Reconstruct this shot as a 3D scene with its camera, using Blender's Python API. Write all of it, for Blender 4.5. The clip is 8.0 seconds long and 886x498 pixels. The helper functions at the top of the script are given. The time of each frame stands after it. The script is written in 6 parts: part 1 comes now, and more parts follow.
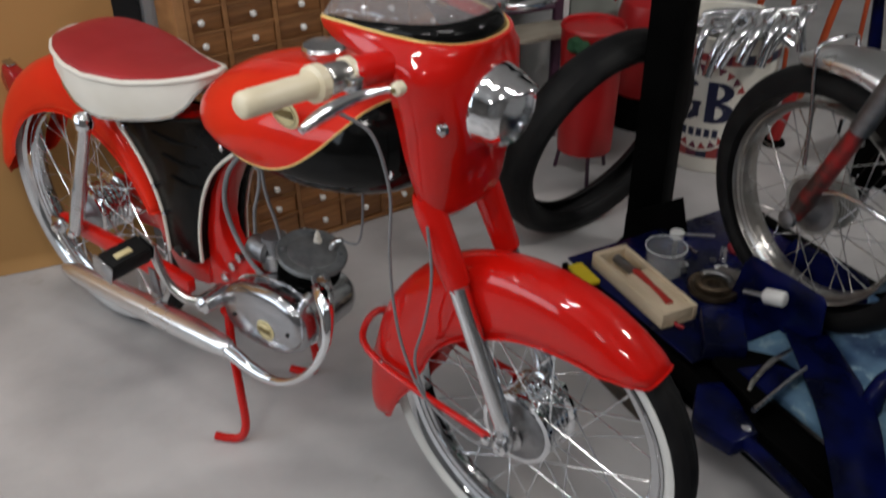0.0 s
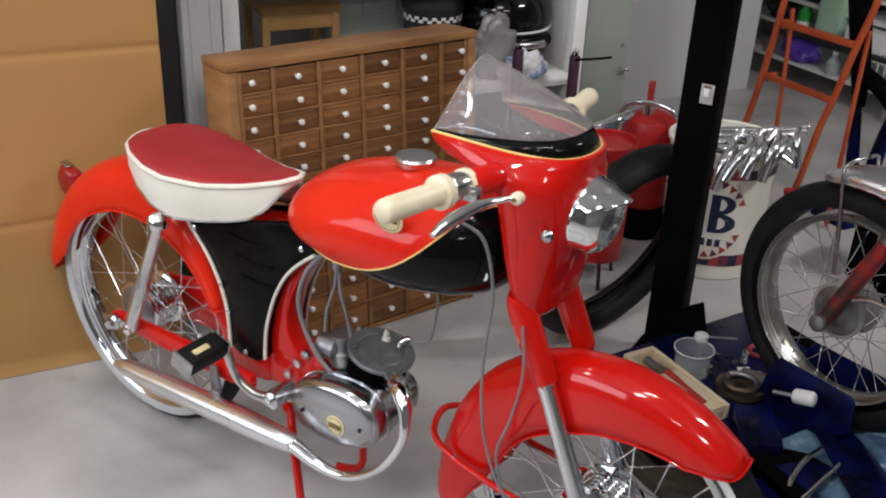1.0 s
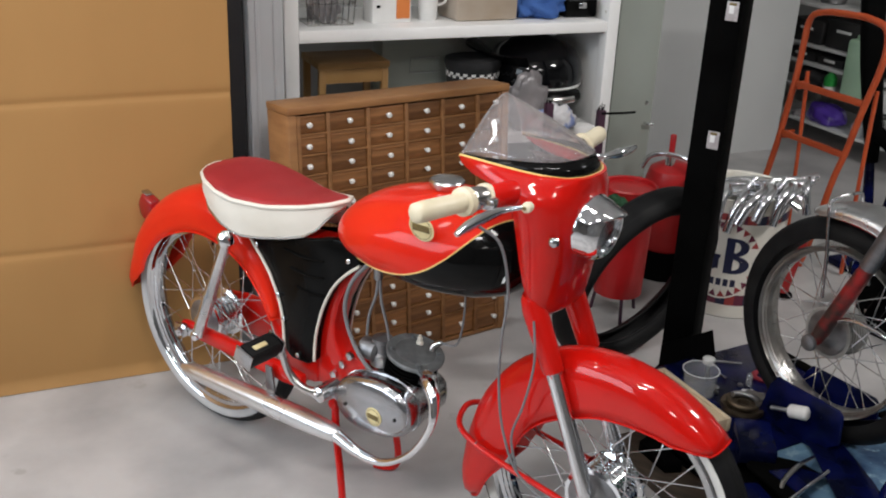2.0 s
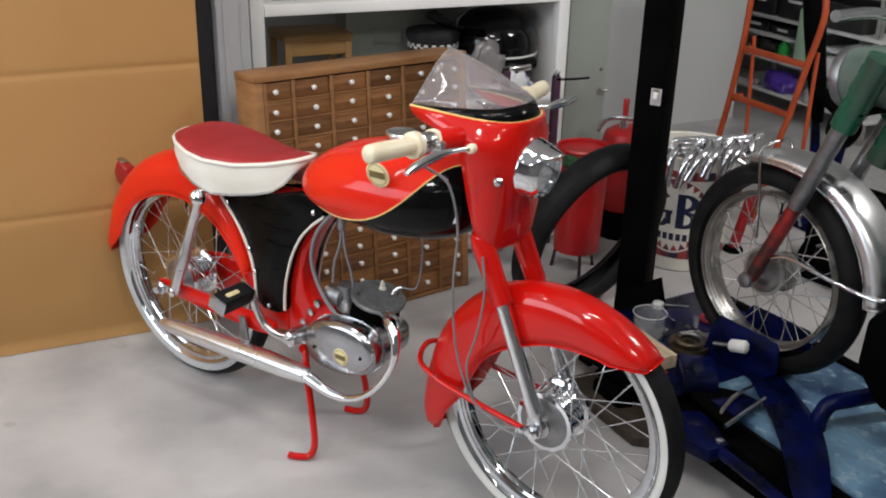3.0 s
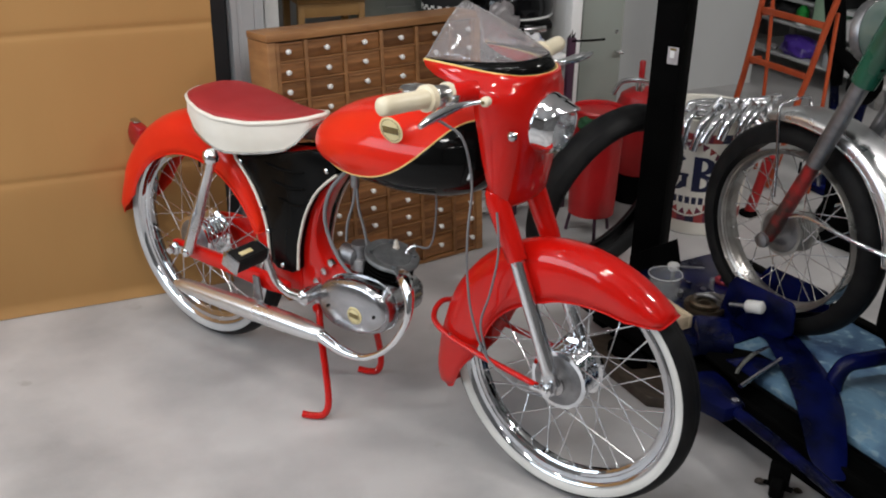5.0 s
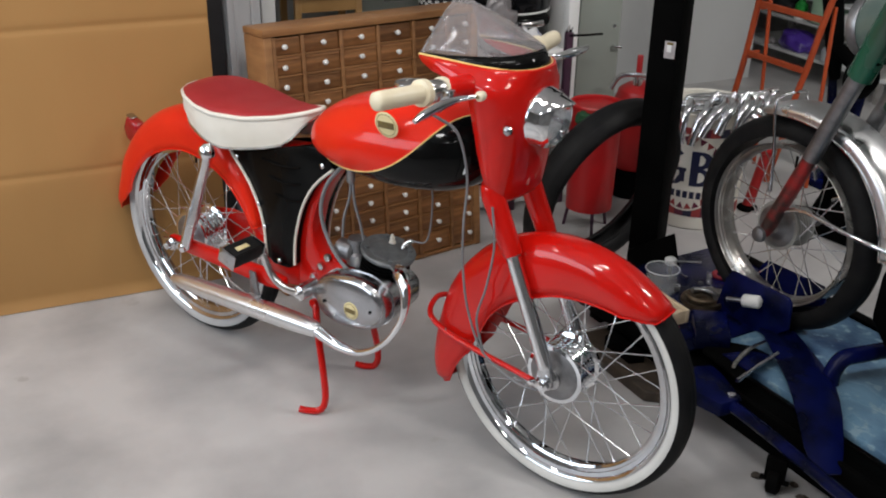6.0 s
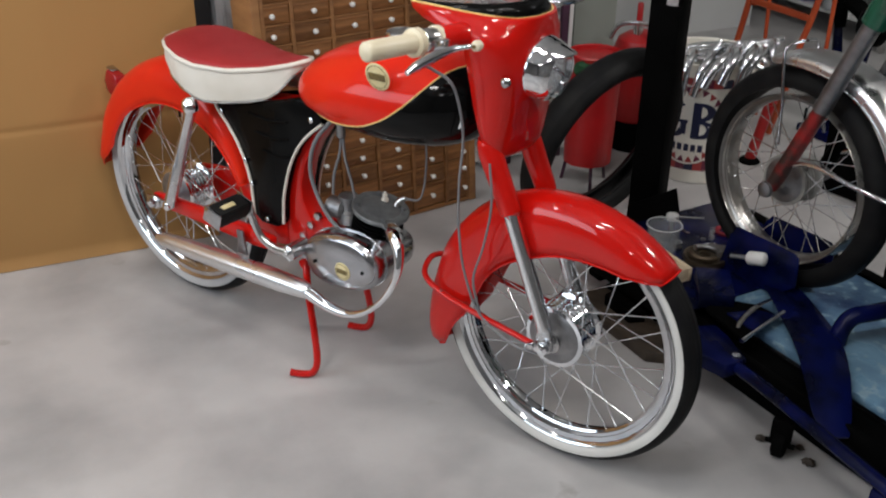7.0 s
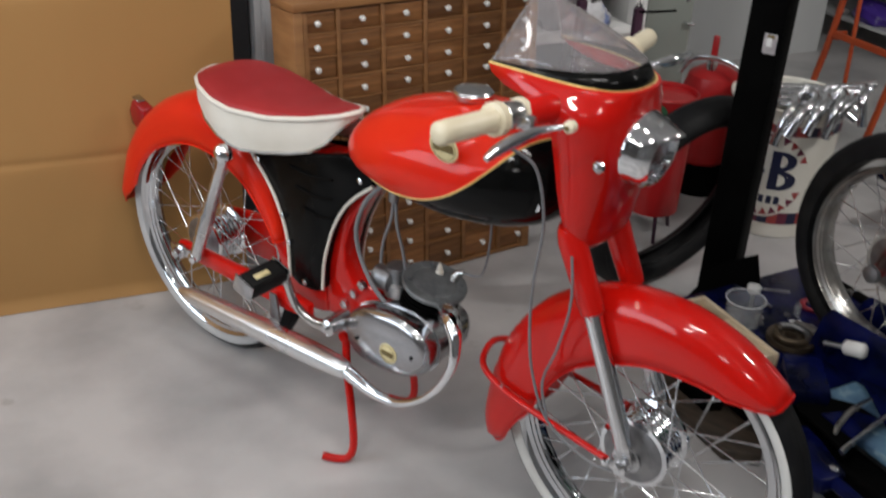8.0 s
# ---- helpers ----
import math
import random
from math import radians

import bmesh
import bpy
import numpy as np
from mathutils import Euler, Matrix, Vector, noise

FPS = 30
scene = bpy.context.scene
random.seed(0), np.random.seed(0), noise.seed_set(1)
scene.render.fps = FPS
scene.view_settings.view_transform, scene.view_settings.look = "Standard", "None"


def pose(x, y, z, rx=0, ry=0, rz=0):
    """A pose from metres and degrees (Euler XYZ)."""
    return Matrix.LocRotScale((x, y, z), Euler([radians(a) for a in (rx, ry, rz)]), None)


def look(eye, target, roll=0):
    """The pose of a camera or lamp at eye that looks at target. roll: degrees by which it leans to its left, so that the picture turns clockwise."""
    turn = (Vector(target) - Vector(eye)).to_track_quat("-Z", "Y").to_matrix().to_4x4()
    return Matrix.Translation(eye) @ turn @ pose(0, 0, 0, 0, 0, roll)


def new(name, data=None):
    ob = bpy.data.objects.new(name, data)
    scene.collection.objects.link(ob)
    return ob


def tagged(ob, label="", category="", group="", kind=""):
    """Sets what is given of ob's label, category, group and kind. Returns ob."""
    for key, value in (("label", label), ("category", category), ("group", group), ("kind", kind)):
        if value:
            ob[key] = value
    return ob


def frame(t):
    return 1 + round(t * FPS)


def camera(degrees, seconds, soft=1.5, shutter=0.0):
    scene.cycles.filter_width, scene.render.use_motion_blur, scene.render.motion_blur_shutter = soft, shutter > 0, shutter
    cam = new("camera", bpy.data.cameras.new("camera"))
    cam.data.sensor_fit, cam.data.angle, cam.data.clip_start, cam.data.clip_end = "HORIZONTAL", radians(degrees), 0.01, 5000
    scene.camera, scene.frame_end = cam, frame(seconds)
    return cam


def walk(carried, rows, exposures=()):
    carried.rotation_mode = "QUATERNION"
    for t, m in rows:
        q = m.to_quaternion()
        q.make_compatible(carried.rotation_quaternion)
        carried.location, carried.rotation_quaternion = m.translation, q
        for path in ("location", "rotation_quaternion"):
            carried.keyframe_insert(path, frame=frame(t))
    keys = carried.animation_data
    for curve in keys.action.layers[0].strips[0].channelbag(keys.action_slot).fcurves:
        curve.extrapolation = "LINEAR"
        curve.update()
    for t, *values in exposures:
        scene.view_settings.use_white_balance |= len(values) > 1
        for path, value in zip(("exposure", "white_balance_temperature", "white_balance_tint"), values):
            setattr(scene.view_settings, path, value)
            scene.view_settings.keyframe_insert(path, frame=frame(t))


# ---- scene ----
# ---- camera and walk: seconds, eye (metres), yaw, pitch, roll (degrees) ----
cam = camera(49.0, 8.0, soft=1.95, shutter=0.35)
PATH = [
    (0.0, 1.7189, -1.0070, 1.3420, 37.705, -32.400, -0.050),
    (0.5, 1.6186, -1.0827, 1.3645, 34.455, -27.257, 2.753),
    (1.0, 1.5831, -1.2114, 1.3796, 33.746, -26.213, 2.604),
    (2.3, 1.8515, -1.4640, 1.4003, 37.463, -21.787, 2.410),
    (2.5, 1.8851, -1.4860, 1.3930, 36.813, -22.316, 2.143),
    (3.0, 1.9240, -1.5308, 1.3763, 35.692, -22.935, 1.385),
    (3.5, 1.9256, -1.5346, 1.3609, 35.968, -22.883, 1.488),
    (4.0, 1.9254, -1.5335, 1.3528, 36.773, -22.878, 1.173),
    (4.5, 1.9257, -1.5333, 1.3451, 36.695, -23.609, 1.221),
    (5.0, 1.9251, -1.5310, 1.3416, 36.551, -24.552, 1.059),
    (6.5, 1.9345, -1.5137, 1.3391, 36.594, -25.085, 0.859),
    (7.0, 1.8822, -1.4602, 1.3159, 36.144, -27.648, 0.844),
    (7.5, 1.7511, -1.3410, 1.3030, 36.091, -29.954, 1.783),
    (8.0, 1.6318, -1.2569, 1.3474, 37.615, -28.310, 2.700),
]
walk(cam, [(t, pose(x, y, z, 90 + pitch, 0, yaw) @ pose(0, 0, 0, 0, 0, roll)) for t, x, y, z, yaw, pitch, roll in PATH],
     exposures=[(0.0, -0.70), (0.5, -0.45), (1.0, -0.24), (2.3, -0.18), (4.0, -0.20), (5.0, -0.30), (6.5, -0.37), (7.0, -0.46), (7.5, -0.49), (8.0, -0.51)])

# ---- room frame: W runs along the long wall, N points into the room ----
W = Vector((0.48, 0.877, 0.0)).normalized()
N = Vector((W.y, -W.x, 0.0))
P0 = Vector((0.07, 1.20, 0.0))            # a point under the front of the white shelf
YAW_W = math.degrees(math.atan2(W.y, W.x))


def rm(w, n, z=0.0):
    """A place given along the wall, out from the shelf front, and up."""
    return P0 + W * w + N * n + Vector((0, 0, z))


def room_pose(w, n, z=0.0, turn=0.0):
    q = rm(w, n, z)
    return pose(q.x, q.y, q.z, 0, 0, YAW_W + turn)


# ---- light: a dim grey world, fluorescent ceiling lamps and daylight from an unseen window ----
world = bpy.data.worlds.new("world")
scene.world = world
world.use_nodes = True
world.node_tree.nodes["Background"].inputs[0].default_value = (0.75, 0.85, 1.0, 1)
world.node_tree.nodes["Background"].inputs[1].default_value = 0.1


def area_lamp(name, m, sx, sy, watts, colour):
    data = bpy.data.lights.new(name, "AREA")
    data.shape, data.size, data.size_y, data.energy, data.color = "RECTANGLE", sx, sy, watts, colour
    ob = new(name, data)
    ob.matrix_world = m
    return ob


CEIL = 2.50
# short tubes: along the wall, out from the shelf, tilt towards the shelf, watts
for w, n, tilt, watts in [(-2.7, 1.0, 0, 7), (-2.1, 2.2, 33, 17), (-1.7, 0.8, 0, 5), (-1.0, 1.9, 40, 13), (1.25, 2.0, 38, 32), (-2.5, 3.4, 25, 8), (-0.7, 3.3, 38, 9)]:
    # out of view; the tilts are added to brighten upright faces
    q = rm(w, n, CEIL - 0.14)
    area_lamp("fluorescent_lamp", pose(q.x, q.y, q.z, 0, 0, YAW_W) @ pose(0, 0, 0, tilt), 0.55, 0.10, watts, (1.0, 0.972, 0.945))
# daylight added from the unseen end wall, where the bluish reflections point
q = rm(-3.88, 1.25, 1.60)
area_lamp("unseen_window_light", look(q, rm(0.0, 1.25, 1.35)), 2.5, 1.2, 58, (0.80, 0.90, 1.0))


# ---- materials ----
def socket_mix(nt, a, b, fac):
    m = nt.nodes.new("ShaderNodeMix")
    m.data_type = "RGBA"
    nt.links.new(fac, m.inputs[0])
    m.inputs[6].default_value, m.inputs[7].default_value = (*a, 1), (*b, 1)
    return m.outputs[2]


def surface(name, c1, c2=None, rough=0.5, metal=0.0, scale=6.0, fine=120.0, bump=0.15, rvar=0.12, coat=0.0,
            stretch=(1, 1, 1), spread=(0.35, 0.68), random_tone=0.0, specks=None, spec=0.5):
    """A procedural surface: two tones by a broad noise, fine grain in roughness and relief."""
    m = bpy.data.materials.new(name)
    m.use_nodes = True
    nt = m.node_tree
    b = nt.nodes["Principled BSDF"]
    co = nt.nodes.new("ShaderNodeTexCoord")
    mp = nt.nodes.new("ShaderNodeMapping")
    mp.inputs["Scale"].default_value = stretch
    nt.links.new(co.outputs["Object"], mp.inputs["Vector"])
    big, small = nt.nodes.new("ShaderNodeTexNoise"), nt.nodes.new("ShaderNodeTexNoise")
    big.inputs["Scale"].default_value, big.inputs["Detail"].default_value = scale, 6
    small.inputs["Scale"].default_value, small.inputs["Detail"].default_value = fine, 3
    for tx in (big, small):
        nt.links.new(mp.outputs[0], tx.inputs["Vector"])
    ramp = nt.nodes.new("ShaderNodeMapRange")
    ramp.inputs[1].default_value, ramp.inputs[2].default_value = spread
    nt.links.new(big.outputs[0], ramp.inputs[0])
    col = socket_mix(nt, c1, c2 or tuple(v * 0.82 for v in c1), ramp.outputs[0])
    if specks:
        sp = nt.nodes.new("ShaderNodeTexNoise")
        sp.inputs["Scale"].default_value, sp.inputs["Detail"].default_value = specks[0], 4
        nt.links.new(mp.outputs[0], sp.inputs["Vector"])
        sr = nt.nodes.new("ShaderNodeMapRange")
        sr.inputs[1].default_value, sr.inputs[2].default_value = specks[1], specks[1] + 0.06
        nt.links.new(sp.outputs[0], sr.inputs[0])
        mx = nt.nodes.new("ShaderNodeMix")
        mx.data_type = "RGBA"
        nt.links.new(sr.outputs[0], mx.inputs[0])
        nt.links.new(col, mx.inputs[6])
        mx.inputs[7].default_value = (*specks[2], 1)
        col = mx.outputs[2]
    if random_tone:
        oi = nt.nodes.new("ShaderNodeObjectInfo")
        rr = nt.nodes.new("ShaderNodeMapRange")
        rr.inputs[3].default_value, rr.inputs[4].default_value = 1 - random_tone, 1 + random_tone
        nt.links.new(oi.outputs["Random"], rr.inputs[0])
        hv = nt.nodes.new("ShaderNodeHueSaturation")
        nt.links.new(rr.outputs[0], hv.inputs["Value"])
        nt.links.new(col, hv.inputs["Color"])
        col = hv.outputs[0]
    nt.links.new(col, b.inputs["Base Color"])
    b.inputs["Metallic"].default_value = metal
    b.inputs["Specular IOR Level"].default_value = spec
    rg = nt.nodes.new("ShaderNodeMapRange")
    rg.inputs[3].default_value, rg.inputs[4].default_value = max(0.02, rough - rvar / 2), min(1, rough + rvar / 2)
    nt.links.new(big.outputs[0], rg.inputs[0])
    nt.links.new(rg.outputs[0], b.inputs["Roughness"])
    if coat:
        b.inputs["Coat Weight"].default_value, b.inputs["Coat Roughness"].default_value = coat, 0.03
    if bump:
        bp = nt.nodes.new("ShaderNodeBump")
        bp.inputs["Strength"].default_value, bp.inputs["Distance"].default_value = bump, 0.002
        nt.links.new(small.outputs[0], bp.inputs["Height"])
        nt.links.new(bp.outputs[0], b.inputs["Normal"])
    return m


def clear(name, colour, rough=0.02, ior=1.45, alpha=None):
    m = bpy.data.materials.new(name)
    m.use_nodes = True
    b = m.node_tree.nodes["Principled BSDF"]
    b.inputs["Base Color"].default_value = (*colour, 1)
    b.inputs["Roughness"].default_value, b.inputs["IOR"].default_value = rough, ior
    if alpha is None:
        b.inputs["Transmission Weight"].default_value = 1.0
    else:
        b.inputs["Alpha"].default_value = alpha
    return m


def pane(name, tint, ior=1.45, rough=0.03, haze=0.0):
    """Thin clear plastic: see-through, with gloss that grows towards grazing angles."""
    m = bpy.data.materials.new(name)
    m.use_nodes = True
    nt = m.node_tree
    nt.nodes.remove(nt.nodes["Principled BSDF"])
    out = nt.nodes["Material Output"]
    see, gloss, mix, fr = (nt.nodes.new("ShaderNode" + k) for k in ("BsdfTransparent", "BsdfGlossy", "MixShader", "LayerWeight"))
    see.inputs[0].default_value = (*tint, 1)
    gloss.inputs["Roughness"].default_value = rough
    curve = nt.nodes.new("ShaderNodeMath")
    curve.operation = "POWER"
    nt.links.new(fr.outputs["Facing"], curve.inputs[0])
    curve.inputs[1].default_value = 4.0
    span = nt.nodes.new("ShaderNodeMapRange")
    span.inputs[3].default_value, span.inputs[4].default_value = ((ior - 1) / (ior + 1)) ** 2, 0.7
    nt.links.new(curve.outputs[0], span.inputs[0])
    fr.inputs[0].default_value = 0.5
    nt.links.new(span.outputs[0], mix.inputs[0])
    nt.links.new(see.outputs[0], mix.inputs[1])
    nt.links.new(gloss.outputs[0], mix.inputs[2])
    last = mix
    if haze:
        dull, last = nt.nodes.new("ShaderNodeBsdfDiffuse"), nt.nodes.new("ShaderNodeMixShader")
        dull.inputs[0].default_value = (0.80, 0.78, 0.80, 1)
        last.inputs[0].default_value = haze
        nt.links.new(mix.outputs[0], last.inputs[1])
        nt.links.new(dull.outputs[0], last.inputs[2])
    nt.links.new(last.outputs[0], out.inputs[0])
    return m


RED = surface("red_enamel", (0.62, 0.009, 0.005), (0.54, 0.007, 0.004), rough=0.30, scale=3, bump=0.006, rvar=0.06, coat=0.85, spec=0.05)
RED_TANK = surface("orange_red_enamel", (0.76, 0.030, 0.009), (0.66, 0.018, 0.008), rough=0.3, scale=5, bump=0.006, rvar=0.08, coat=0.5, spec=0.05)
RED_FENDER = surface("fender_enamel", (0.60, 0.007, 0.004), (0.50, 0.006, 0.003), rough=0.32, scale=5, bump=0.006, rvar=0.1, coat=0.8, spec=0.05)
BLACK = surface("black_enamel", (0.003, 0.003, 0.003), (0.005, 0.005, 0.005), rough=0.08, bump=0.006, rvar=0.05, spec=0.16)
BLACK_VINYL = surface("black_vinyl_panel", (0.003, 0.003, 0.003), (0.006, 0.006, 0.006), rough=0.20, scale=14, fine=24, bump=0.45, spec=0.07)
CHROME = surface("chrome", (0.88, 0.89, 0.91), (0.80, 0.81, 0.83), rough=0.06, metal=1.0, scale=20, bump=0.008, rvar=0.05)
CHROME_WORN = surface("worn_chrome", (0.70, 0.69, 0.68), (0.52, 0.50, 0.47), rough=0.22, metal=1.0, scale=26, bump=0.05, rvar=0.25)
CHROME_SATIN = surface("satin_chrome", (0.84, 0.85, 0.87), (0.74, 0.75, 0.77), rough=0.15, metal=1.0, scale=24, bump=0.015, rvar=0.10)
CHROME_DULL = surface("tarnished_chrome", (0.58, 0.58, 0.59), (0.40, 0.40, 0.41), rough=0.16, metal=1.0, scale=22, bump=0.02, rvar=0.14)
ALU = surface("cast_aluminium", (0.70, 0.70, 0.71), (0.56, 0.56, 0.57), rough=0.24, metal=1.0, scale=18, fine=260, bump=0.06, rvar=0.2)
HEAD_ALLOY = surface("dull_head_alloy", (0.19, 0.20, 0.205), (0.12, 0.125, 0.13), rough=0.42, metal=0.5, scale=40, fine=200, bump=0.2, rvar=0.2)
ALU_DULL = surface("dull_aluminium", (0.36, 0.36, 0.37), (0.24, 0.24, 0.25), rough=0.45, metal=1.0, scale=30, fine=200, bump=0.2, rvar=0.2)
RIM_CHROME = surface("rim_chrome", (0.70, 0.71, 0.73), (0.58, 0.59, 0.61), rough=0.08, metal=1.0, scale=20, bump=0.01, rvar=0.06)
GUARD_CHROME = surface("dulled_guard_chrome", (0.90, 0.91, 0.93), (0.78, 0.78, 0.78), rough=0.30, metal=1.0, scale=12, bump=0.02, rvar=0.25)
HUB_GREY = surface("dusty_hub_casting", (0.40, 0.40, 0.38), (0.26, 0.255, 0.24), rough=0.5, metal=0.3, scale=24, fine=200, bump=0.2, rvar=0.2)
ENGINE_ALLOY = surface("polished_engine_alloy", (0.50, 0.50, 0.52), (0.40, 0.40, 0.415), rough=0.20, metal=1.0, scale=16, fine=260, bump=0.06, rvar=0.2)
RIM_DUSTY = surface("dusty_rim_steel", (0.46, 0.45, 0.43), (0.24, 0.22, 0.20), rough=0.30, metal=0.9, scale=14, bump=0.05, rvar=0.3)
STEEL_WIRE = surface("spoke_steel", (0.86, 0.87, 0.89), (0.72, 0.73, 0.75), rough=0.20, metal=1.0, scale=40, bump=0, rvar=0.2)
RUBBER = surface("tyre_rubber", (0.008, 0.008, 0.009), (0.015, 0.015, 0.015), rough=0.55, scale=20, fine=220, bump=0.2, spec=0.12)
WHITEWALL = surface("whitewall_rubber", (0.72, 0.71, 0.68), (0.60, 0.59, 0.56), rough=0.5, scale=9, fine=150, bump=0.06)
# the same whitewall greyed: the rear wheel's shade is put into the colour
WHITEWALL_SHADED = surface("shaded_whitewall_rubber", (0.52, 0.52, 0.52), (0.40, 0.40, 0.41), rough=0.5, scale=9, fine=150, bump=0.06)
SEAT_RED = surface("red_seat_vinyl", (0.40, 0.030, 0.034), (0.31, 0.020, 0.024), rough=0.46, scale=8, fine=420, bump=0.3, spec=0.3)
SEAT_WHITE = surface("cream_seat_vinyl", (0.82, 0.78, 0.70), (0.72, 0.67, 0.58), rough=0.45, scale=7, fine=420, bump=0.2)
CREAM = surface("cream_plastic", (0.82, 0.74, 0.56), (0.74, 0.65, 0.46), rough=0.35, scale=15, bump=0.03)
YELLOW_LINE = surface("gold_coach_line", (0.84, 0.62, 0.24), (0.76, 0.53, 0.18), rough=0.35, scale=20, bump=0)
BADGE = surface("yellowed_badge", (0.80, 0.70, 0.40), (0.74, 0.62, 0.32), rough=0.35, scale=60, bump=0.02)
BADGE_DARK = surface("dark_badge_print", (0.20, 0.14, 0.04), (0.10, 0.07, 0.025), rough=0.45, scale=260, bump=0)
CABLE = surface("grey_cable_sheath", (0.24, 0.24, 0.25), (0.17, 0.17, 0.18), rough=0.4, bump=0.03)
SCREEN = pane("smoked_windscreen", (0.86, 0.83, 0.83), 1.6, 0.02, 0.10)
RED_LENS = surface("red_lamp_lens", (0.35, 0.01, 0.012), (0.25, 0.006, 0.01), rough=0.12, bump=0.02, coat=0.5)
CARD = surface("corrugated_cardboard", (0.425, 0.228, 0.076), (0.345, 0.178, 0.056), rough=0.75, scale=1.3, fine=70, bump=0.05, stretch=(1, 1, 0.35))
CONCRETE = surface("painted_concrete", (0.545, 0.53, 0.525), (0.335, 0.328, 0.33), rough=0.36, scale=3.4, fine=90, bump=0.12, rvar=0.25, spread=(0.38, 0.75),
                   specks=(9.0, 0.685, (0.40, 0.385, 0.375)))
WALL = surface("grey_wall_paint", (0.46, 0.46, 0.455), (0.38, 0.38, 0.375), rough=0.6, scale=1.2, fine=60, bump=0.1)
# for the unseen walls: coloured darker so that the chrome reflects less light
WALL_DIM = surface("dim_unseen_wall_paint", (0.26, 0.255, 0.25), (0.18, 0.178, 0.175), rough=0.7, scale=1.4, fine=60, bump=0.1)
WALL_DARK = surface("dark_back_wall", (0.40, 0.405, 0.395), (0.32, 0.325, 0.315), rough=0.7, scale=1.8, fine=60, bump=0.1)
CEILING = surface("ceiling_paint", (0.66, 0.66, 0.65), (0.58, 0.58, 0.57), rough=0.8, scale=1.0, fine=40, bump=0.1)
WOOD = surface("dark_oak", (0.27, 0.118, 0.040), (0.15, 0.060, 0.019), rough=0.5, scale=9, fine=60, bump=0.2, stretch=(1, 1, 9), random_tone=0.32)
WOOD_DARK = surface("dark_oak_frame", (0.28, 0.128, 0.045), (0.18, 0.077, 0.025), rough=0.5, scale=7, fine=60, bump=0.2, stretch=(1, 1, 5))
WOOD_CASE = surface("oak_case", (0.35, 0.17, 0.062), (0.23, 0.10, 0.035), rough=0.5, scale=7, fine=60, bump=0.2, stretch=(1, 1, 5))
WOOD_TAN = surface("tan_wood", (0.36, 0.21, 0.075), (0.28, 0.15, 0.05), rough=0.5, scale=6, bump=0.1, stretch=(1, 4, 1))
WHITE_PAINT = surface("white_gloss_paint", (0.92, 0.92, 0.91), (0.86, 0.86, 0.85), rough=0.4, scale=6, bump=0.08, specks=(22, 0.70, (0.5, 0.47, 0.42)))
BLACK_STEEL = surface("black_painted_steel", (0.002, 0.002, 0.002), (0.004, 0.004, 0.004), rough=0.5, scale=7, bump=0.15, spec=0.01)
BLUE = surface("dark_blue_enamel", (0.003, 0.006, 0.062), (0.0016, 0.0028, 0.015), rough=0.26, scale=11, fine=60, bump=0.22, rvar=0.12, spec=0.16, spread=(0.40, 0.60))
BLUE_PLATE = surface("worn_blue_plate", (0.17, 0.31, 0.44), (0.018, 0.045, 0.12), rough=0.30, scale=6.5, fine=75, bump=0.8, rvar=0.25, spread=(0.40, 0.66),
                     specks=(30, 0.57, (0.26, 0.39, 0.48)))
WORN_RED = surface("oily_worn_red_paint", (0.30, 0.014, 0.014), (0.045, 0.022, 0.018), rough=0.4, scale=16, bump=0.2, spread=(0.46, 0.62))
ORANGE = surface("orange_paint", (0.52, 0.085, 0.022), (0.40, 0.055, 0.014), rough=0.45, scale=9, bump=0.1)
GREEN_BIKE = surface("green_enamel", (0.010, 0.088, 0.050), (0.022, 0.045, 0.030), rough=0.28, scale=9, bump=0.03, coat=0.3, spread=(0.40, 0.62))
DUSTY_SHELL = surface("dusty_grey_green_paint", (0.14, 0.18, 0.16), (0.08, 0.12, 0.105), rough=0.25, scale=7, bump=0.02, coat=0.3)
DUSTY_LENS = surface("dusty_lamp_lens", (0.30, 0.33, 0.32), (0.20, 0.23, 0.22), rough=0.18, scale=9, bump=0.02, coat=0.5)
GREY_GREEN = surface("grey_green_metal", (0.32, 0.35, 0.315), (0.27, 0.295, 0.265), rough=0.5, scale=2, bump=0.08)
GREY_METAL = surface("grey_enamelled_metal", (0.46, 0.47, 0.485), (0.37, 0.38, 0.39), rough=0.4, scale=2, bump=0.06)
LIGHT_GREY = surface("light_grey_panel", (0.70, 0.71, 0.71), (0.62, 0.63, 0.63), rough=0.5, scale=1.5, bump=0.06)


# ---- mesh helpers ----
def shape(verts, faces, smooth=35):
    me = bpy.data.meshes.new("mesh")
    me.from_pydata([tuple(v) for v in verts], [], [tuple(f) for f in faces])
    bm = bmesh.new()
    bm.from_mesh(me)
    bmesh.ops.recalc_face_normals(bm, faces=bm.faces)
    bm.to_mesh(me)
    bm.free()
    if smooth:
        me.polygons.foreach_set("use_smooth", [True] * len(me.polygons))
        me.set_sharp_from_angle(angle=radians(smooth))
    return me


def put(name, me, material, parent=None, label="", m=None, category="", kind="", group=""):
    if material and not me.materials:
        me.materials.append(material)
    ob = new(name, me)
    if parent:
        ob.parent = parent
    if m is not None:
        ob.matrix_basis = m
    return tagged(ob, label, category, group, kind)


def part(name, me, material, parent, label="", m=None):
    return put(name, me, material, parent, label, m)


def thing(name, label, category, m=None, group=""):
    ob = new(name)
    ob.empty_display_size = 0.1
    if m is not None:
        ob.matrix_basis = m
    return tagged(ob, label, category, group)


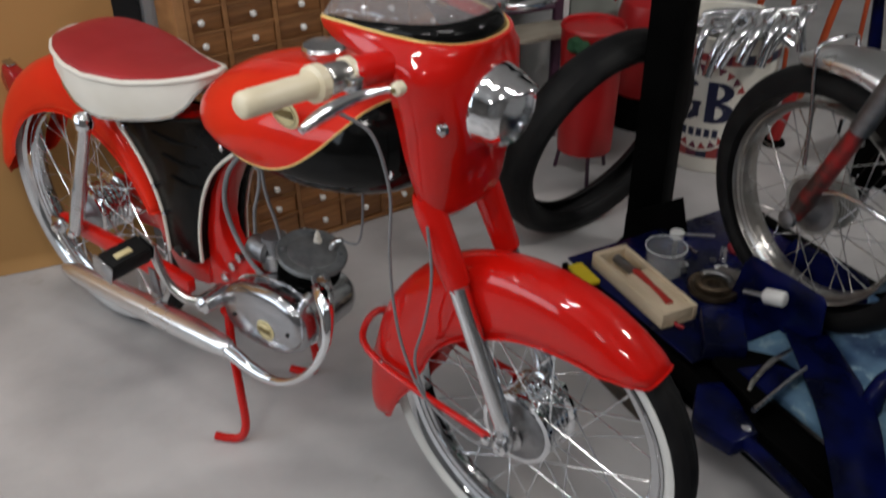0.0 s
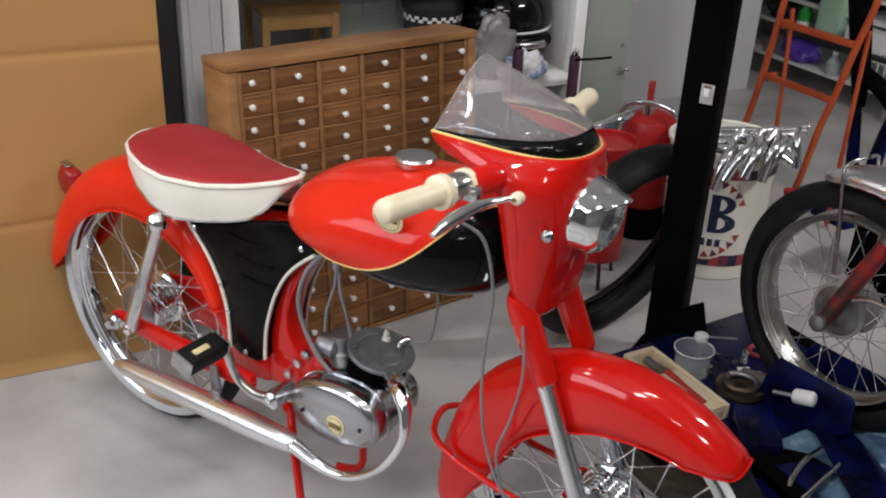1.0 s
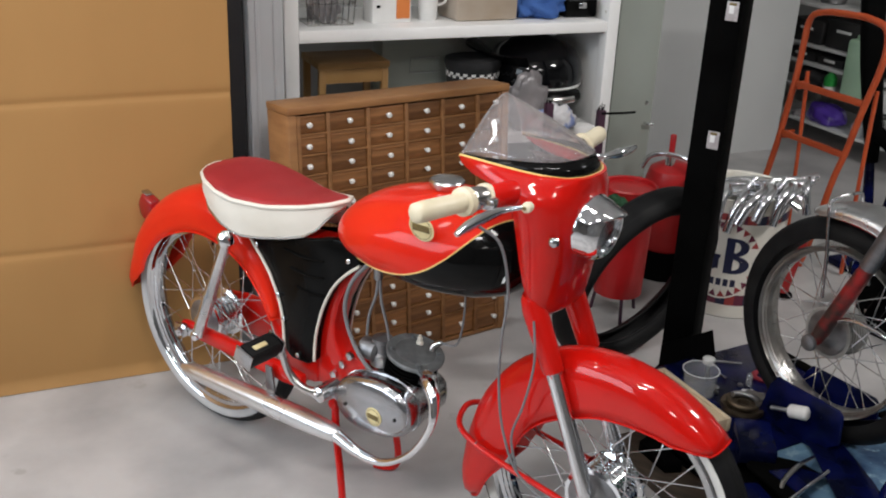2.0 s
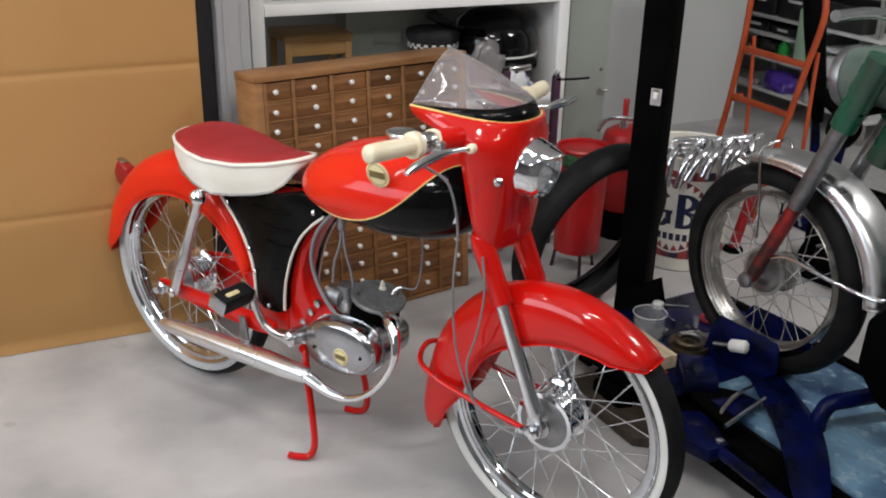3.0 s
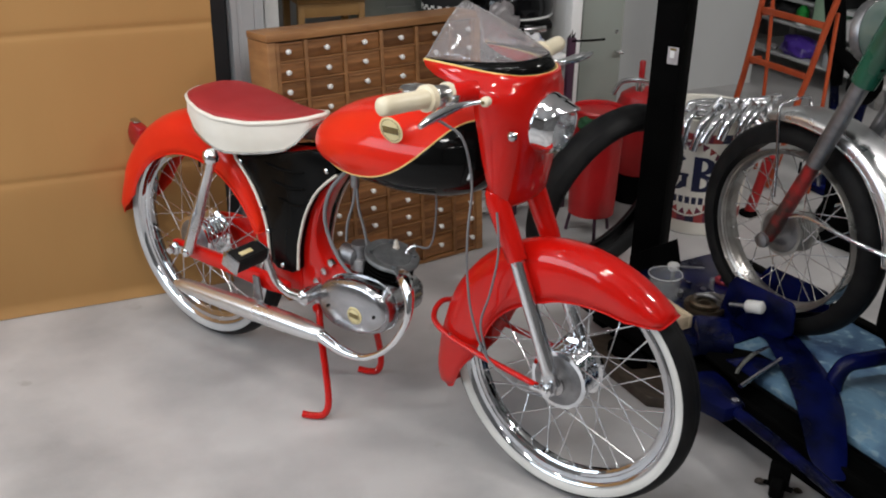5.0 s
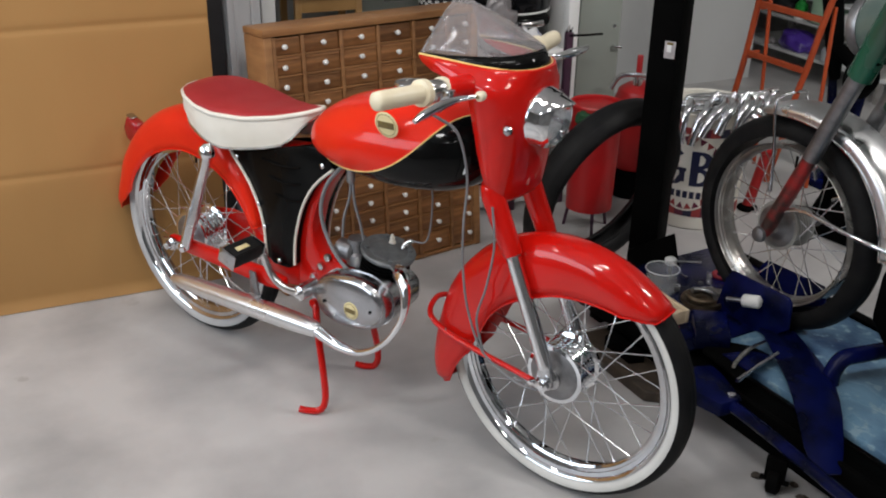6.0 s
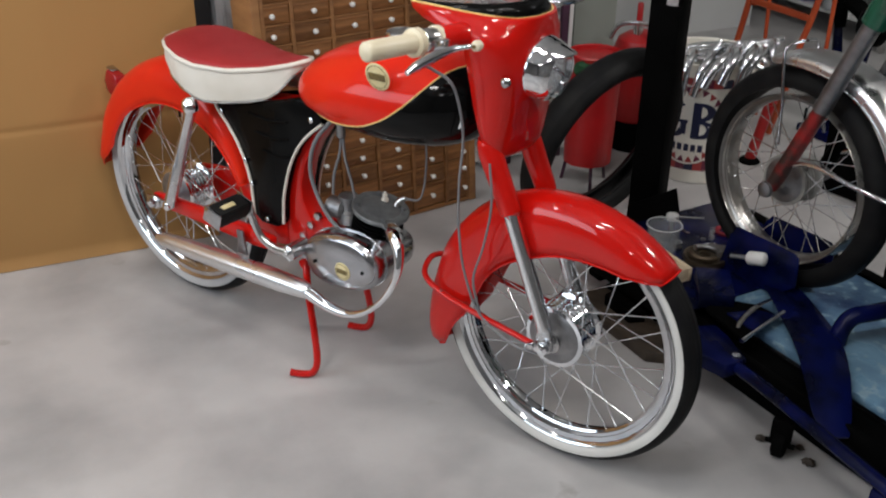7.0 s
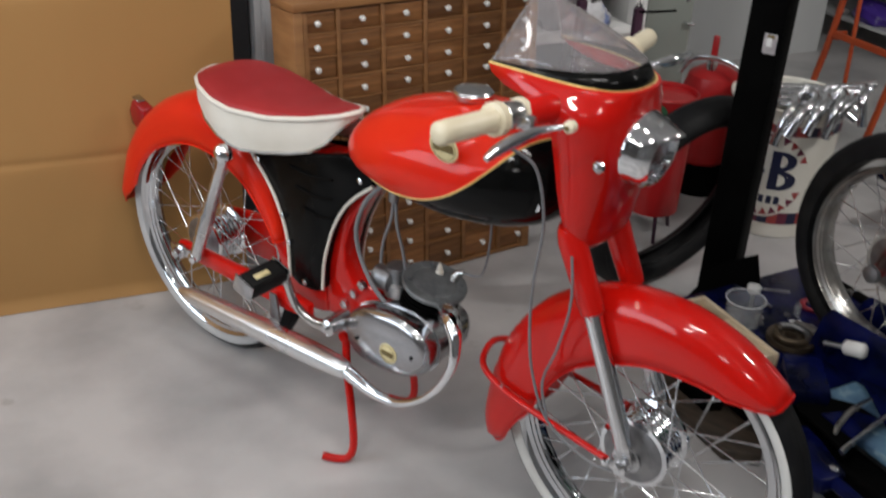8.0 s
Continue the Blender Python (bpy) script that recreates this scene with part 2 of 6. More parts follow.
def smooth_path(pts, steps=6, closed=False):
    """Catmull-Rom through the points."""
    p = [Vector(q) for q in pts]
    n = len(p)
    out = []
    for i in range(n if closed else n - 1):
        if closed:
            a, b, c, d = p[i - 1], p[i], p[(i + 1) % n], p[(i + 2) % n]
        else:
            a, b, c, d = p[max(i - 1, 0)], p[i], p[i + 1], p[min(i + 2, n - 1)]
        for k in range(steps):
            t = k / steps
            out.append(0.5 * (2 * b + (c - a) * t + (2 * a - 5 * b + 4 * c - d) * t * t + (3 * b - a - 3 * c + d) * t ** 3))
    if not closed:
        out.append(p[-1])
    return out


def ring_loft(rings, cap=True, closed=False, wrap=True):
    """A skin over rings of equal count."""
    n = len(rings[0])
    verts = [v for r in rings for v in r]
    faces = []
    k = len(rings)
    for i in range(k if closed else k - 1):
        j = (i + 1) % k
        for a in range(n if wrap else n - 1):
            b = (a + 1) % n
            faces.append((i * n + a, i * n + b, j * n + b, j * n + a))
    if cap and not closed:
        faces += [tuple(range(n)), tuple((k - 1) * n + a for a in range(n))]
    return verts, faces


def tube(pts, r, n=10, closed=False, steps=6, raw=False, smooth=50, flat=1.0):
    """A round bar along a curve; r is one radius or one for each given point."""
    path = [Vector(q) for q in pts] if steps == 0 else smooth_path(pts, steps, closed)
    m = len(path)
    if isinstance(r, (int, float)):
        rad = [r] * m
    else:
        rad = [float(np.interp(i / (m - 1) * (len(r) - 1), range(len(r)), r)) for i in range(m)]
    rings = []
    up = None
    for i, q in enumerate(path):
        t = (path[(i + 1) % m] - path[i - 1]) if closed else (path[min(i + 1, m - 1)] - path[max(i - 1, 0)])
        t.normalize()
        if up is None:
            up = Vector((0, 0, 1)) if abs(t.z) < 0.9 else Vector((1, 0, 0))
        up = (up - t * up.dot(t)).normalized()
        side = t.cross(up)
        rings.append([q + (up * math.cos(a) * flat + side * math.sin(a)) * rad[i] for a in (2 * math.pi * k / n for k in range(n))])
    v, f = ring_loft(rings, not closed, closed)
    return (v, f) if raw else shape(v, f, smooth)


def lathe(profile, n=32, axis="y", at=(0, 0, 0), raw=False, closed=False, smooth=35):
    """Turns (along, radius) pairs round an axis."""
    rings = []
    for a, r in profile:
        ring = []
        for k in range(n):
            c, s = math.cos(2 * math.pi * k / n) * r, math.sin(2 * math.pi * k / n) * r
            ring.append(Vector({"y": (c, a, s), "x": (a, c, s), "z": (c, s, a)}[axis]) + Vector(at))
        rings.append(ring)
    v, f = ring_loft(rings, not closed, closed)
    return (v, f) if raw else shape(v, f, smooth)


def box(sx, sy, sz, at=(0, 0, 0), bevel=0.0, seg=2, m=None):
    """A box with rounded edges, centred on at."""
    bm = bmesh.new()
    bmesh.ops.create_cube(bm, size=1.0)
    for v in bm.verts:
        v.co = Vector((v.co.x * sx, v.co.y * sy, v.co.z * sz))
    if bevel:
        bmesh.ops.bevel(bm, geom=bm.edges[:], offset=bevel, segments=seg, profile=0.5, affect="EDGES")
    mat4 = (m or Matrix.Identity(4))
    for v in bm.verts:
        v.co = mat4 @ v.co + Vector(at)
    me = bpy.data.meshes.new("mesh")
    bm.to_mesh(me)
    bm.free()
    me.polygons.foreach_set("use_smooth", [True] * len(me.polygons))
    me.set_sharp_from_angle(angle=radians(35))
    return me


def prism(poly, lo, hi, plane="xz", bevel=0.0):
    """A plate: the polygon in a plane, thick from lo to hi."""
    def place(a, b, c):
        return {"xz": (a, c, b), "xy": (a, b, c), "yz": (c, a, b)}[plane]
    bm = bmesh.new()
    low = [bm.verts.new(place(a, b, lo)) for a, b in poly]
    high = [bm.verts.new(place(a, b, hi)) for a, b in poly]
    n = len(poly)
    bm.faces.new(low)
    bm.faces.new(high[::-1])
    for i in range(n):
        bm.faces.new((low[i], high[i], high[(i + 1) % n], low[(i + 1) % n]))
    bmesh.ops.recalc_face_normals(bm, faces=bm.faces)
    if bevel:
        sharp = [e for e in bm.edges if e.calc_face_angle(0) > 0.6]
        bmesh.ops.bevel(bm, geom=sharp, offset=bevel, segments=2, profile=0.5, affect="EDGES")
    me = bpy.data.meshes.new("mesh")
    bm.to_mesh(me)
    bm.free()
    me.polygons.foreach_set("use_smooth", [True] * len(me.polygons))
    me.set_sharp_from_angle(angle=radians(40))
    return me


def joined(*meshes):
    """Several meshes as one."""
    bm = bmesh.new()
    for me in meshes:
        bm.from_mesh(me)
    me = bpy.data.meshes.new("mesh")
    bm.to_mesh(me)
    bm.free()
    return me


def merged_raw(*raws, smooth=50):
    verts, faces = [], []
    for v, f in raws:
        o = len(verts)
        verts += list(v)
        faces += [tuple(i + o for i in q) for q in f]
    return shape(verts, faces, smooth)


def lerp_table(x, table):
    return float(np.interp(x, [a for a, _ in table], [b for _, b in table]))


def thicken(ob, t, offset=-1):
    md = ob.modifiers.new("thickness", "SOLIDIFY")
    md.thickness, md.offset = t, offset
    return ob


# ---- the room ----
def slab(name, w0, w1, n0, n1, z0, z1, material, label, kind="structure"):
    me = box(w1 - w0, n1 - n0, z1 - z0, ((w0 + w1) / 2, -(n0 + n1) / 2, (z0 + z1) / 2))
    q = P0
    return put(name, me, material, None, label, pose(q.x, q.y, 0, 0, 0, YAW_W), name.split("_")[0], kind)


slab("floor", -4.0, 3.25, -2.2, 4.25, -0.1, 0.0, CONCRETE, "light grey painted concrete workshop floor with faint stains")
slab("ceiling", -4.0, 3.25, -2.2, 4.25, CEIL, CEIL + 0.1, CEILING, "plain pale workshop ceiling")
slab("wall_north", -4.0, 0.59, -0.62, -0.50, 0.0, CEIL, WALL_DARK, "dark painted back wall behind the shelf")
slab("wall_jog", 0.59, 0.71, -1.20, -0.62, 0.0, CEIL, WALL, "grey painted wall return")
slab("wall_north_far", 0.71, 2.16, -1.20, -1.08, 0.0, CEIL, LIGHT_GREY, "light grey painted wall")
slab("wall_recess_side", 2.04, 2.16, -2.1, -1.20, 0.0, CEIL, WALL, "grey painted wall return")
slab("wall_recess_back", 2.16, 3.1, -2.2, -2.1, 0.0, CEIL, WALL, "grey painted recess wall")
slab("wall_east", 3.1, 3.22, -2.2, 4.1, 0.0, CEIL, WALL_DARK, "dark end wall behind the storage rack")
# the wall behind the camera, and the end wall with an added, unseen window
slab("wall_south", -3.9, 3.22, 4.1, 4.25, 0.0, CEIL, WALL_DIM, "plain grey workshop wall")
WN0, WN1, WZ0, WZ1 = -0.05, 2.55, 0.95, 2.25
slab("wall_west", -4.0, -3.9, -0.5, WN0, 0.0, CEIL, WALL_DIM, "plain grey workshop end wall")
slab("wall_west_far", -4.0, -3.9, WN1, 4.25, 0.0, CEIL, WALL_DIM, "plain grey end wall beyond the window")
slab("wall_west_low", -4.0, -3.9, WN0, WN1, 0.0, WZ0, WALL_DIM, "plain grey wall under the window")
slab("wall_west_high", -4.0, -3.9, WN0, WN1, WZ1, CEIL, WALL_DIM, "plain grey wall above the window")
win = tagged(new("unseen_window_1"), "wide white-framed workshop window, added out of view", "window", "", "structure")
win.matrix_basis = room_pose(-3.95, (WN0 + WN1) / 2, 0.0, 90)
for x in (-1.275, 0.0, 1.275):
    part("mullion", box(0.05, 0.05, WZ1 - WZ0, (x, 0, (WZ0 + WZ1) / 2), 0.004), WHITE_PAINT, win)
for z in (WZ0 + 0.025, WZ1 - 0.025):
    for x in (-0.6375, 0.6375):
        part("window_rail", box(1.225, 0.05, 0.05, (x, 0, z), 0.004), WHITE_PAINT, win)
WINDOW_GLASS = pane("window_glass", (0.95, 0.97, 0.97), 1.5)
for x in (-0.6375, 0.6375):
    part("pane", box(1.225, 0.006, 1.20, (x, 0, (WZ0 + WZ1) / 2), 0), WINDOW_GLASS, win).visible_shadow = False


# ---- the red moped ----
def wheel(name, parent, at, yaw, r_out, r_white, r_rim, half, whitewall, hub_r, hub_half, spokes, label, rim_mat, hub_mat, deep=1.0):
    """A spoked wheel in its own frame, axle along y."""
    rim_prof = [(-half * 0.92, r_rim), (-half * 0.98, r_rim - 0.003 * deep), (-half * 0.86, r_rim - 0.008 * deep), (-half * 0.74, r_rim - 0.010 * deep), (-half * 0.66, r_rim - 0.019 * deep),
                (-half * 0.58, r_rim - 0.0195 * deep), (-half * 0.50, r_rim - 0.0255 * deep), (-half * 0.40, r_rim - 0.0260 * deep), (-half * 0.30, r_rim - 0.0300 * deep), (0, r_rim - 0.0315 * deep),
                (half * 0.30, r_rim - 0.0300 * deep), (half * 0.40, r_rim - 0.0260 * deep), (half * 0.50, r_rim - 0.0255 * deep), (half * 0.58, r_rim - 0.0195 * deep), (half * 0.66, r_rim - 0.019 * deep), (half * 0.74, r_rim - 0.010 * deep),
                (half * 0.86, r_rim - 0.008 * deep), (half * 0.98, r_rim - 0.003 * deep), (half * 0.92, r_rim), (half * 0.5, r_rim - 0.012 * deep), (-half * 0.5, r_rim - 0.012 * deep)]
    rim = part(name, lathe(rim_prof, 64, closed=True), rim_mat, parent, label, pose(*at, 0, 0, yaw))
    prof = []
    steps = 26
    for k in range(steps + 1):
        a = math.pi * (k / steps) * 1.24 - math.pi * 0.12
        y, rr = -half * math.cos(a) * 1.02, (r_rim + r_out) / 2 - 0.004 + ((r_out - r_rim) / 2 + 0.004) * math.sin(a)
        if 0.86 < math.sin(a) and k % 3 == 0:
            rr -= 0.0025
        prof.append((y, rr))
    part("tyre", lathe(prof, 72, closed=True, smooth=60), RUBBER, rim, "black rubber tyre with grooved tread")
    if whitewall:
        for s in (-1, 1):
            band = []
            for k in range(7):
                rr = r_rim - 0.001 + (r_white - r_rim + 0.001) * k / 6
                sn = max(-1, min(1, (rr - (r_rim + r_out) / 2 + 0.004) / ((r_out - r_rim) / 2 + 0.004)))
                band.append((s * (half * 1.02 * math.sqrt(max(0.0, 1 - sn * sn)) + 0.0018), rr))
            band += [(y - s * 0.004, rr) for y, rr in band[::-1]]
            part("whitewall", lathe(band, 72, closed=True, smooth=50), whitewall, rim, "white sidewall band")
    hh = hub_half
    ribs = []
    for k in range(5):
        y = -hh * 0.55 + hh * 0.22 * k
        ribs += [(y, hub_r * 0.86), (y + hh * 0.03, hub_r * 0.95), (y + hh * 0.11, hub_r * 0.96), (y + hh * 0.14, hub_r * 0.86)]
    part("hub", lathe([(-hh * 1.25, 0.010), (-hh * 1.2, 0.016), (-hh * 0.86, 0.018), (-hh * 0.80, hub_r * 0.98), (-hh * 0.79, hub_r * 1.06), (-hh * 0.70, hub_r * 1.06), (-hh * 0.64, hub_r * 0.94)] + ribs +
                      [(hh * 0.50, hub_r * 0.94), (hh * 0.60, hub_r * 1.08), (hh * 0.74, hub_r * 1.08), (hh * 0.82, hub_r * 0.9), (hh * 0.86, 0.018), (hh * 1.25, 0.010)], 48), hub_mat, rim, "polished ribbed drum hub")
    part("hub_end", lathe([(-hh * 1.18, 0.012), (-hh * 1.10, 0.020), (-hh * 0.96, 0.026), (-hh * 0.90, hub_r * 0.60), (-hh * 0.87, hub_r * 0.64), (-hh * 0.88, hub_r * 0.82), (-hh * 0.815, hub_r * 0.92)], 40), ALU_DULL, rim, "dull ridged hub end")
    kinds = []
    for s in (-1, 1):
        for d in (-1, 1):
            a0, a1 = 0.0, d * radians(56)
            p = Vector((math.cos(a1) * hub_r * 1.02, s * hh * 0.62, math.sin(a1) * hub_r * 1.02))
            q = Vector((r_rim - 0.029 * deep, s * half * 0.15, 0))
            v, f = tube([p, q], 0.0014, 6, steps=0, raw=True)
            nip = tube([q - (q - p).normalized() * 0.014, q + (q - p).normalized() * 0.002], 0.0022, 6, steps=0, raw=True)
            me = merged_raw((v, f), nip)
            me.materials.append(STEEL_WIRE)
            kinds.append(me)
    for i in range(spokes):
        part("spoke", kinds[i % 4], None, rim, "", pose(0, 0, 0, 0, 360.0 * (i + (0.18 if i % 2 else 0)) / spokes, 0))
    part("valve", tube([(0.0, 0, r_rim - 0.03), (0.0, 0, r_rim - 0.058)], 0.003, 8, steps=0), RUBBER, rim)
    return rim


def guard(table_out, table_in, half_table, centre, a0, a1, steps=44, crown=10):
    """A deep-sided mudguard: an arched section swept round the axle; angles in degrees from straight ahead."""
    rings = []
    for i in range(steps + 1):
        a = a0 + (a1 - a0) * i / steps
        ro, ri, hw = lerp_table(a, table_out), lerp_table(a, table_in), lerp_table(a, half_table)
        ring = []
        prof = [(-hw, ri), (-hw, ri + (ro - ri) * 0.2), (-hw, ri + (ro - ri) * 0.4)]
        knee = ri + (ro - ri) * 0.42
        for k in range(crown + 1):
            b = math.pi * k / crown
            prof.append((-hw * math.copysign(abs(math.cos(b)) ** 0.82, math.cos(b)), knee + (ro - knee) * abs(math.sin(b)) ** 0.88))
        prof += [(hw, ri + (ro - ri) * 0.4), (hw, ri + (ro - ri) * 0.2), (hw, ri)]
        c, s = math.cos(radians(a)), math.sin(radians(a))
        for y, r in prof:
            ring.append((centre[0] + c * r, y, centre[1] + s * r))
        rings.append(ring)
    v, f = ring_loft(rings, False, False, wrap=False)
    edge = [Vector(r[0]) for r in rings] + [Vector(q) for q in rings[-1][1:-1]] + [Vector(r[-1]) for r in rings[::-1]] + [Vector(q) for q in rings[0][1:-1]][::-1]
    bead = tube(edge, 0.0019, 6, closed=True, steps=0, raw=True)
    return shape(v, f, 60), merged_raw(bead)


AX_R, AX_F, R_TYRE = (0.0, 0.286), (1.116, 0.2865), 0.286
moped = thing("moped", "red and black vintage moped with whitewall tyres on its stand", "moped")

wheel("rear_wheel", moped, (AX_R[0], 0, AX_R[1]), 0, R_TYRE, 0.2665, 0.249, 0.029, WHITEWALL_SHADED, 0.058, 0.048, 36,
      "chrome rear wheel rim with whitewall tyre coloured as in shade", RIM_CHROME, CHROME)
wheel("front_wheel", moped, (AX_F[0], 0, AX_F[1]), -1.5, R_TYRE, 0.2680, 0.249, 0.029, WHITEWALL, 0.060, 0.050, 36,
      "chrome front wheel rim with bright whitewall tyre", RIM_CHROME, CHROME)
part("axle", tube([(1.118, -0.098, 0.286), (1.118, 0.098, 0.286)], 0.006, 8, steps=0), CHROME, moped)
part("axle", tube([(0.0, -0.125, 0.283), (0.0, 0.125, 0.283)], 0.007, 8, steps=0), CHROME, moped)

# front mudguard
me, bead = guard([(40, 0.296), (60, 0.2945), (90, 0.2945), (150, 0.2955), (170, 0.299), (185, 0.311), (194, 0.321), (199, 0.325), (202, 0.322), (204, 0.312)],
                 [(41, 0.288), (46, 0.262), (54, 0.232), (70, 0.207), (81, 0.195), (102, 0.177), (121, 0.172), (142, 0.175), (165, 0.178), (183, 0.200), (193, 0.238), (198, 0.256), (202, 0.272), (204, 0.290)],
                 [(41, 0.026), (46, 0.040), (54, 0.046), (90, 0.0485), (160, 0.0485), (194, 0.046), (200, 0.042), (204, 0.026)], AX_F, 43, 204)
fg = thicken(part("front_mudguard", me, RED_FENDER, moped, "deep valanced red front mudguard", pose(0, -0.011, 0)), 0.0016)
part("rolled_edge", bead, RED_FENDER, fg)
# rear mudguard
me, bead = guard([(20, 0.30), (50, 0.335), (70, 0.352), (87, 0.352), (98, 0.342), (114, 0.326), (136, 0.308), (157, 0.300), (180, 0.306)],
                 [(20, 0.28), (50, 0.272), (66, 0.262), (83, 0.250), (106, 0.232), (135, 0.222), (158, 0.222), (170, 0.250), (177, 0.288), (180, 0.296)],
                 [(20, 0.06), (90, 0.066), (150, 0.064), (172, 0.056), (180, 0.036)], AX_R, 20, 180)
rg = thicken(part("rear_mudguard", me, RED_TANK, moped, "deep valanced red rear mudguard"), 0.0016)
part("rolled_edge", bead, RED_TANK, rg)

# tail lamp
tail = part("tail_lamp", prism([(-0.214, 0.512), (-0.220, 0.538), (-0.258, 0.553), (-0.276, 0.520), (-0.270, 0.490), (-0.245, 0.478)], -0.016, 0.016, "xz", 0.006), RED_LENS, moped, "pointed red tail lamp")
part("lamp_cap", prism([(-0.240, 0.547), (-0.241, 0.550), (-0.262, 0.558), (-0.264, 0.552)], -0.010, 0.010, "xz", 0.001), CHROME_DULL, tail, "chrome cap strip")

# saddle: cushion, skirt and piping share one outline
SEAT_W = [(0.026, 0.004), (0.0336, 0.03), (0.0563, 0.064), (0.0942, 0.09), (0.151, 0.108), (0.2078, 0.109), (0.274, 0.092), (0.3403, 0.068), (0.3971, 0.046), (0.435, 0.03), (0.452, 0.004)]
SEAT_E = [(0.026, 0.692), (0.0847, 0.69), (0.151, 0.68), (0.2078, 0.673), (0.293, 0.672), (0.3687, 0.683), (0.4255, 0.697), (0.452, 0.705)]
SEAT_B = [(0.026, 0.640), (0.060, 0.632), (0.0847, 0.624), (0.1415, 0.610), (0.190, 0.597), (0.225, 0.592), (0.275, 0.597), (0.330, 0.605), (0.375, 0.616), (0.405, 0.637), (0.428, 0.664), (0.452, 0.690)]
SEAT_C = [(0.026, 0.003), (0.0658, 0.018), (0.1036, 0.023), (0.1604, 0.022), (0.2362, 0.018), (0.3119, 0.015), (0.4066, 0.009), (0.452, 0.002)]


def seat_meshes():
    xs = [0.026 + 0.426 * (0.5 - 0.5 * math.cos(math.pi * i / 40)) for i in range(41)]
    top = []
    for x in xs:
        w, e, c = lerp_table(x, SEAT_W), lerp_table(x, SEAT_E), lerp_table(x, SEAT_C)
        top.append([(x, -w * math.cos(math.pi * k / 14), e + c * 1.15 * math.sin(math.pi * k / 14) ** 0.6) for k in range(15)])
    v, f = ring_loft(top, False, False, wrap=False)
    loop = [(x, -lerp_table(x, SEAT_W)) for x in xs] + [(x, lerp_table(x, SEAT_W)) for x in xs[::-1]]
    up = [(x, y, lerp_table(x, SEAT_E)) for x, y in loop]
    low = [(0.24 + (x - 0.24) * 0.97, y * 0.94, lerp_table(x, SEAT_B)) for x, y in loop]
    mid = [(x, y * 1.03 + 0.004 * noise.noise(Vector((x * 22, y * 9, 1.0))), lerp_table(x, SEAT_E) * 0.5 + lerp_table(x, SEAT_B) * 0.5) for x, y in loop]
    sk = ring_loft([up, mid, low, [(0.24 + (x - 0.24) * 0.9, y * 0.85, z + 0.012) for x, y, z in low]], False)
    return shape(v, f, 60), shape(*sk, 60), tube(up, 0.0056, 8, closed=True, steps=0), tube([(x, y * 1.01, z) for x, y, z in low], 0.003, 6, closed=True, steps=0)


cushion, skirt, pipe_a, pipe_b = seat_meshes()
saddle = part("saddle", cushion, SEAT_RED, moped, "red vinyl saddle cushion with a raised rear")
part("skirt", skirt, SEAT_WHITE, saddle, "cream vinyl saddle skirt")
part("piping", pipe_a, SEAT_WHITE, saddle, "cream piping")
part("lower_trim", pipe_b, CHROME_WORN, saddle, "thin metal trim")

# tank: red above a coach line, black below
T_TOP = [(0.480, 0.672), (0.486, 0.700), (0.50, 0.724), (0.54, 0.752), (0.58, 0.769), (0.63, 0.783), (0.70, 0.797), (0.78, 0.803), (0.86, 0.800), (0.93, 0.785)]
T_BOT = [(0.480, 0.658), (0.50, 0.638), (0.54, 0.624), (0.58, 0.614), (0.64, 0.606), (0.74, 0.602), (0.84, 0.614), (0.90, 0.636), (0.93, 0.668)]
T_W = [(0.480, 0.020), (0.488, 0.062), (0.50, 0.084), (0.53, 0.110), (0.57, 0.126), (0.62, 0.136), (0.70, 0.141), (0.78, 0.140), (0.86, 0.118), (0.91, 0.090), (0.93, 0.062)]
T_SPLIT = [(0.480, 0.665), (0.50, 0.648), (0.54, 0.638), (0.58, 0.635), (0.62, 0.637), (0.67, 0.644), (0.72, 0.658), (0.77, 0.682), (0.80, 0.704), (0.83, 0.732), (0.86, 0.768), (0.88, 0.790), (0.93, 0.784)]


def soft_table(x, table):
    """The table's value, rounded off near its corners but exact at both ends."""
    d = min(0.016, x - table[0][0], table[-1][0] - x)
    return sum(lerp_table(x + d * k / 2, table) for k in (-2, -1, 0, 1, 2)) / 5


def tank_meshes():
    red, black, line = [], [], []
    for i in range(49):
        x = 0.480 + 0.450 * (0.5 - 0.5 * math.cos(math.pi * i / 48))
        zt, zb, w, zs = (soft_table(x, tb) for tb in (T_TOP, T_BOT, T_W, T_SPLIT))
        zs = min(zs, zt - 0.002)
        zm, h1, h2 = zt * 0.45 + zb * 0.55, zt * 0.55 - zb * 0.55, (zt - zb) * 0.45

        def half(z):
            u = (z - zm) / (h1 if z > zm else h2)
            return w * max(0.0, 1 - abs(u) ** 2.3) ** (1 / 2.1)
        za = [zt - (zt - zs) * (k / 12) ** 1.6 for k in range(13)]
        zc = [zb + (zs - zb) * (k / 10) ** 1.4 for k in range(11)]
        red.append([(x, -half(z), z) for z in za[::-1]] + [(x, half(z), z) for z in za[1:]])
        black.append([(x, -half(z), z) for z in zc[::-1]] + [(x, half(z), z) for z in zc[1:]])
        line.append((x, -half(zs) - 0.0006, zs))
    mirror = [(x, -y, z) for x, y, z in line]
    return (shape(*ring_loft(red, False, False, wrap=False), 60), shape(*ring_loft(black, False, False, wrap=False), 60),
            tube(line, 0.0016, 6, steps=0), tube(mirror, 0.0016, 6, steps=0))


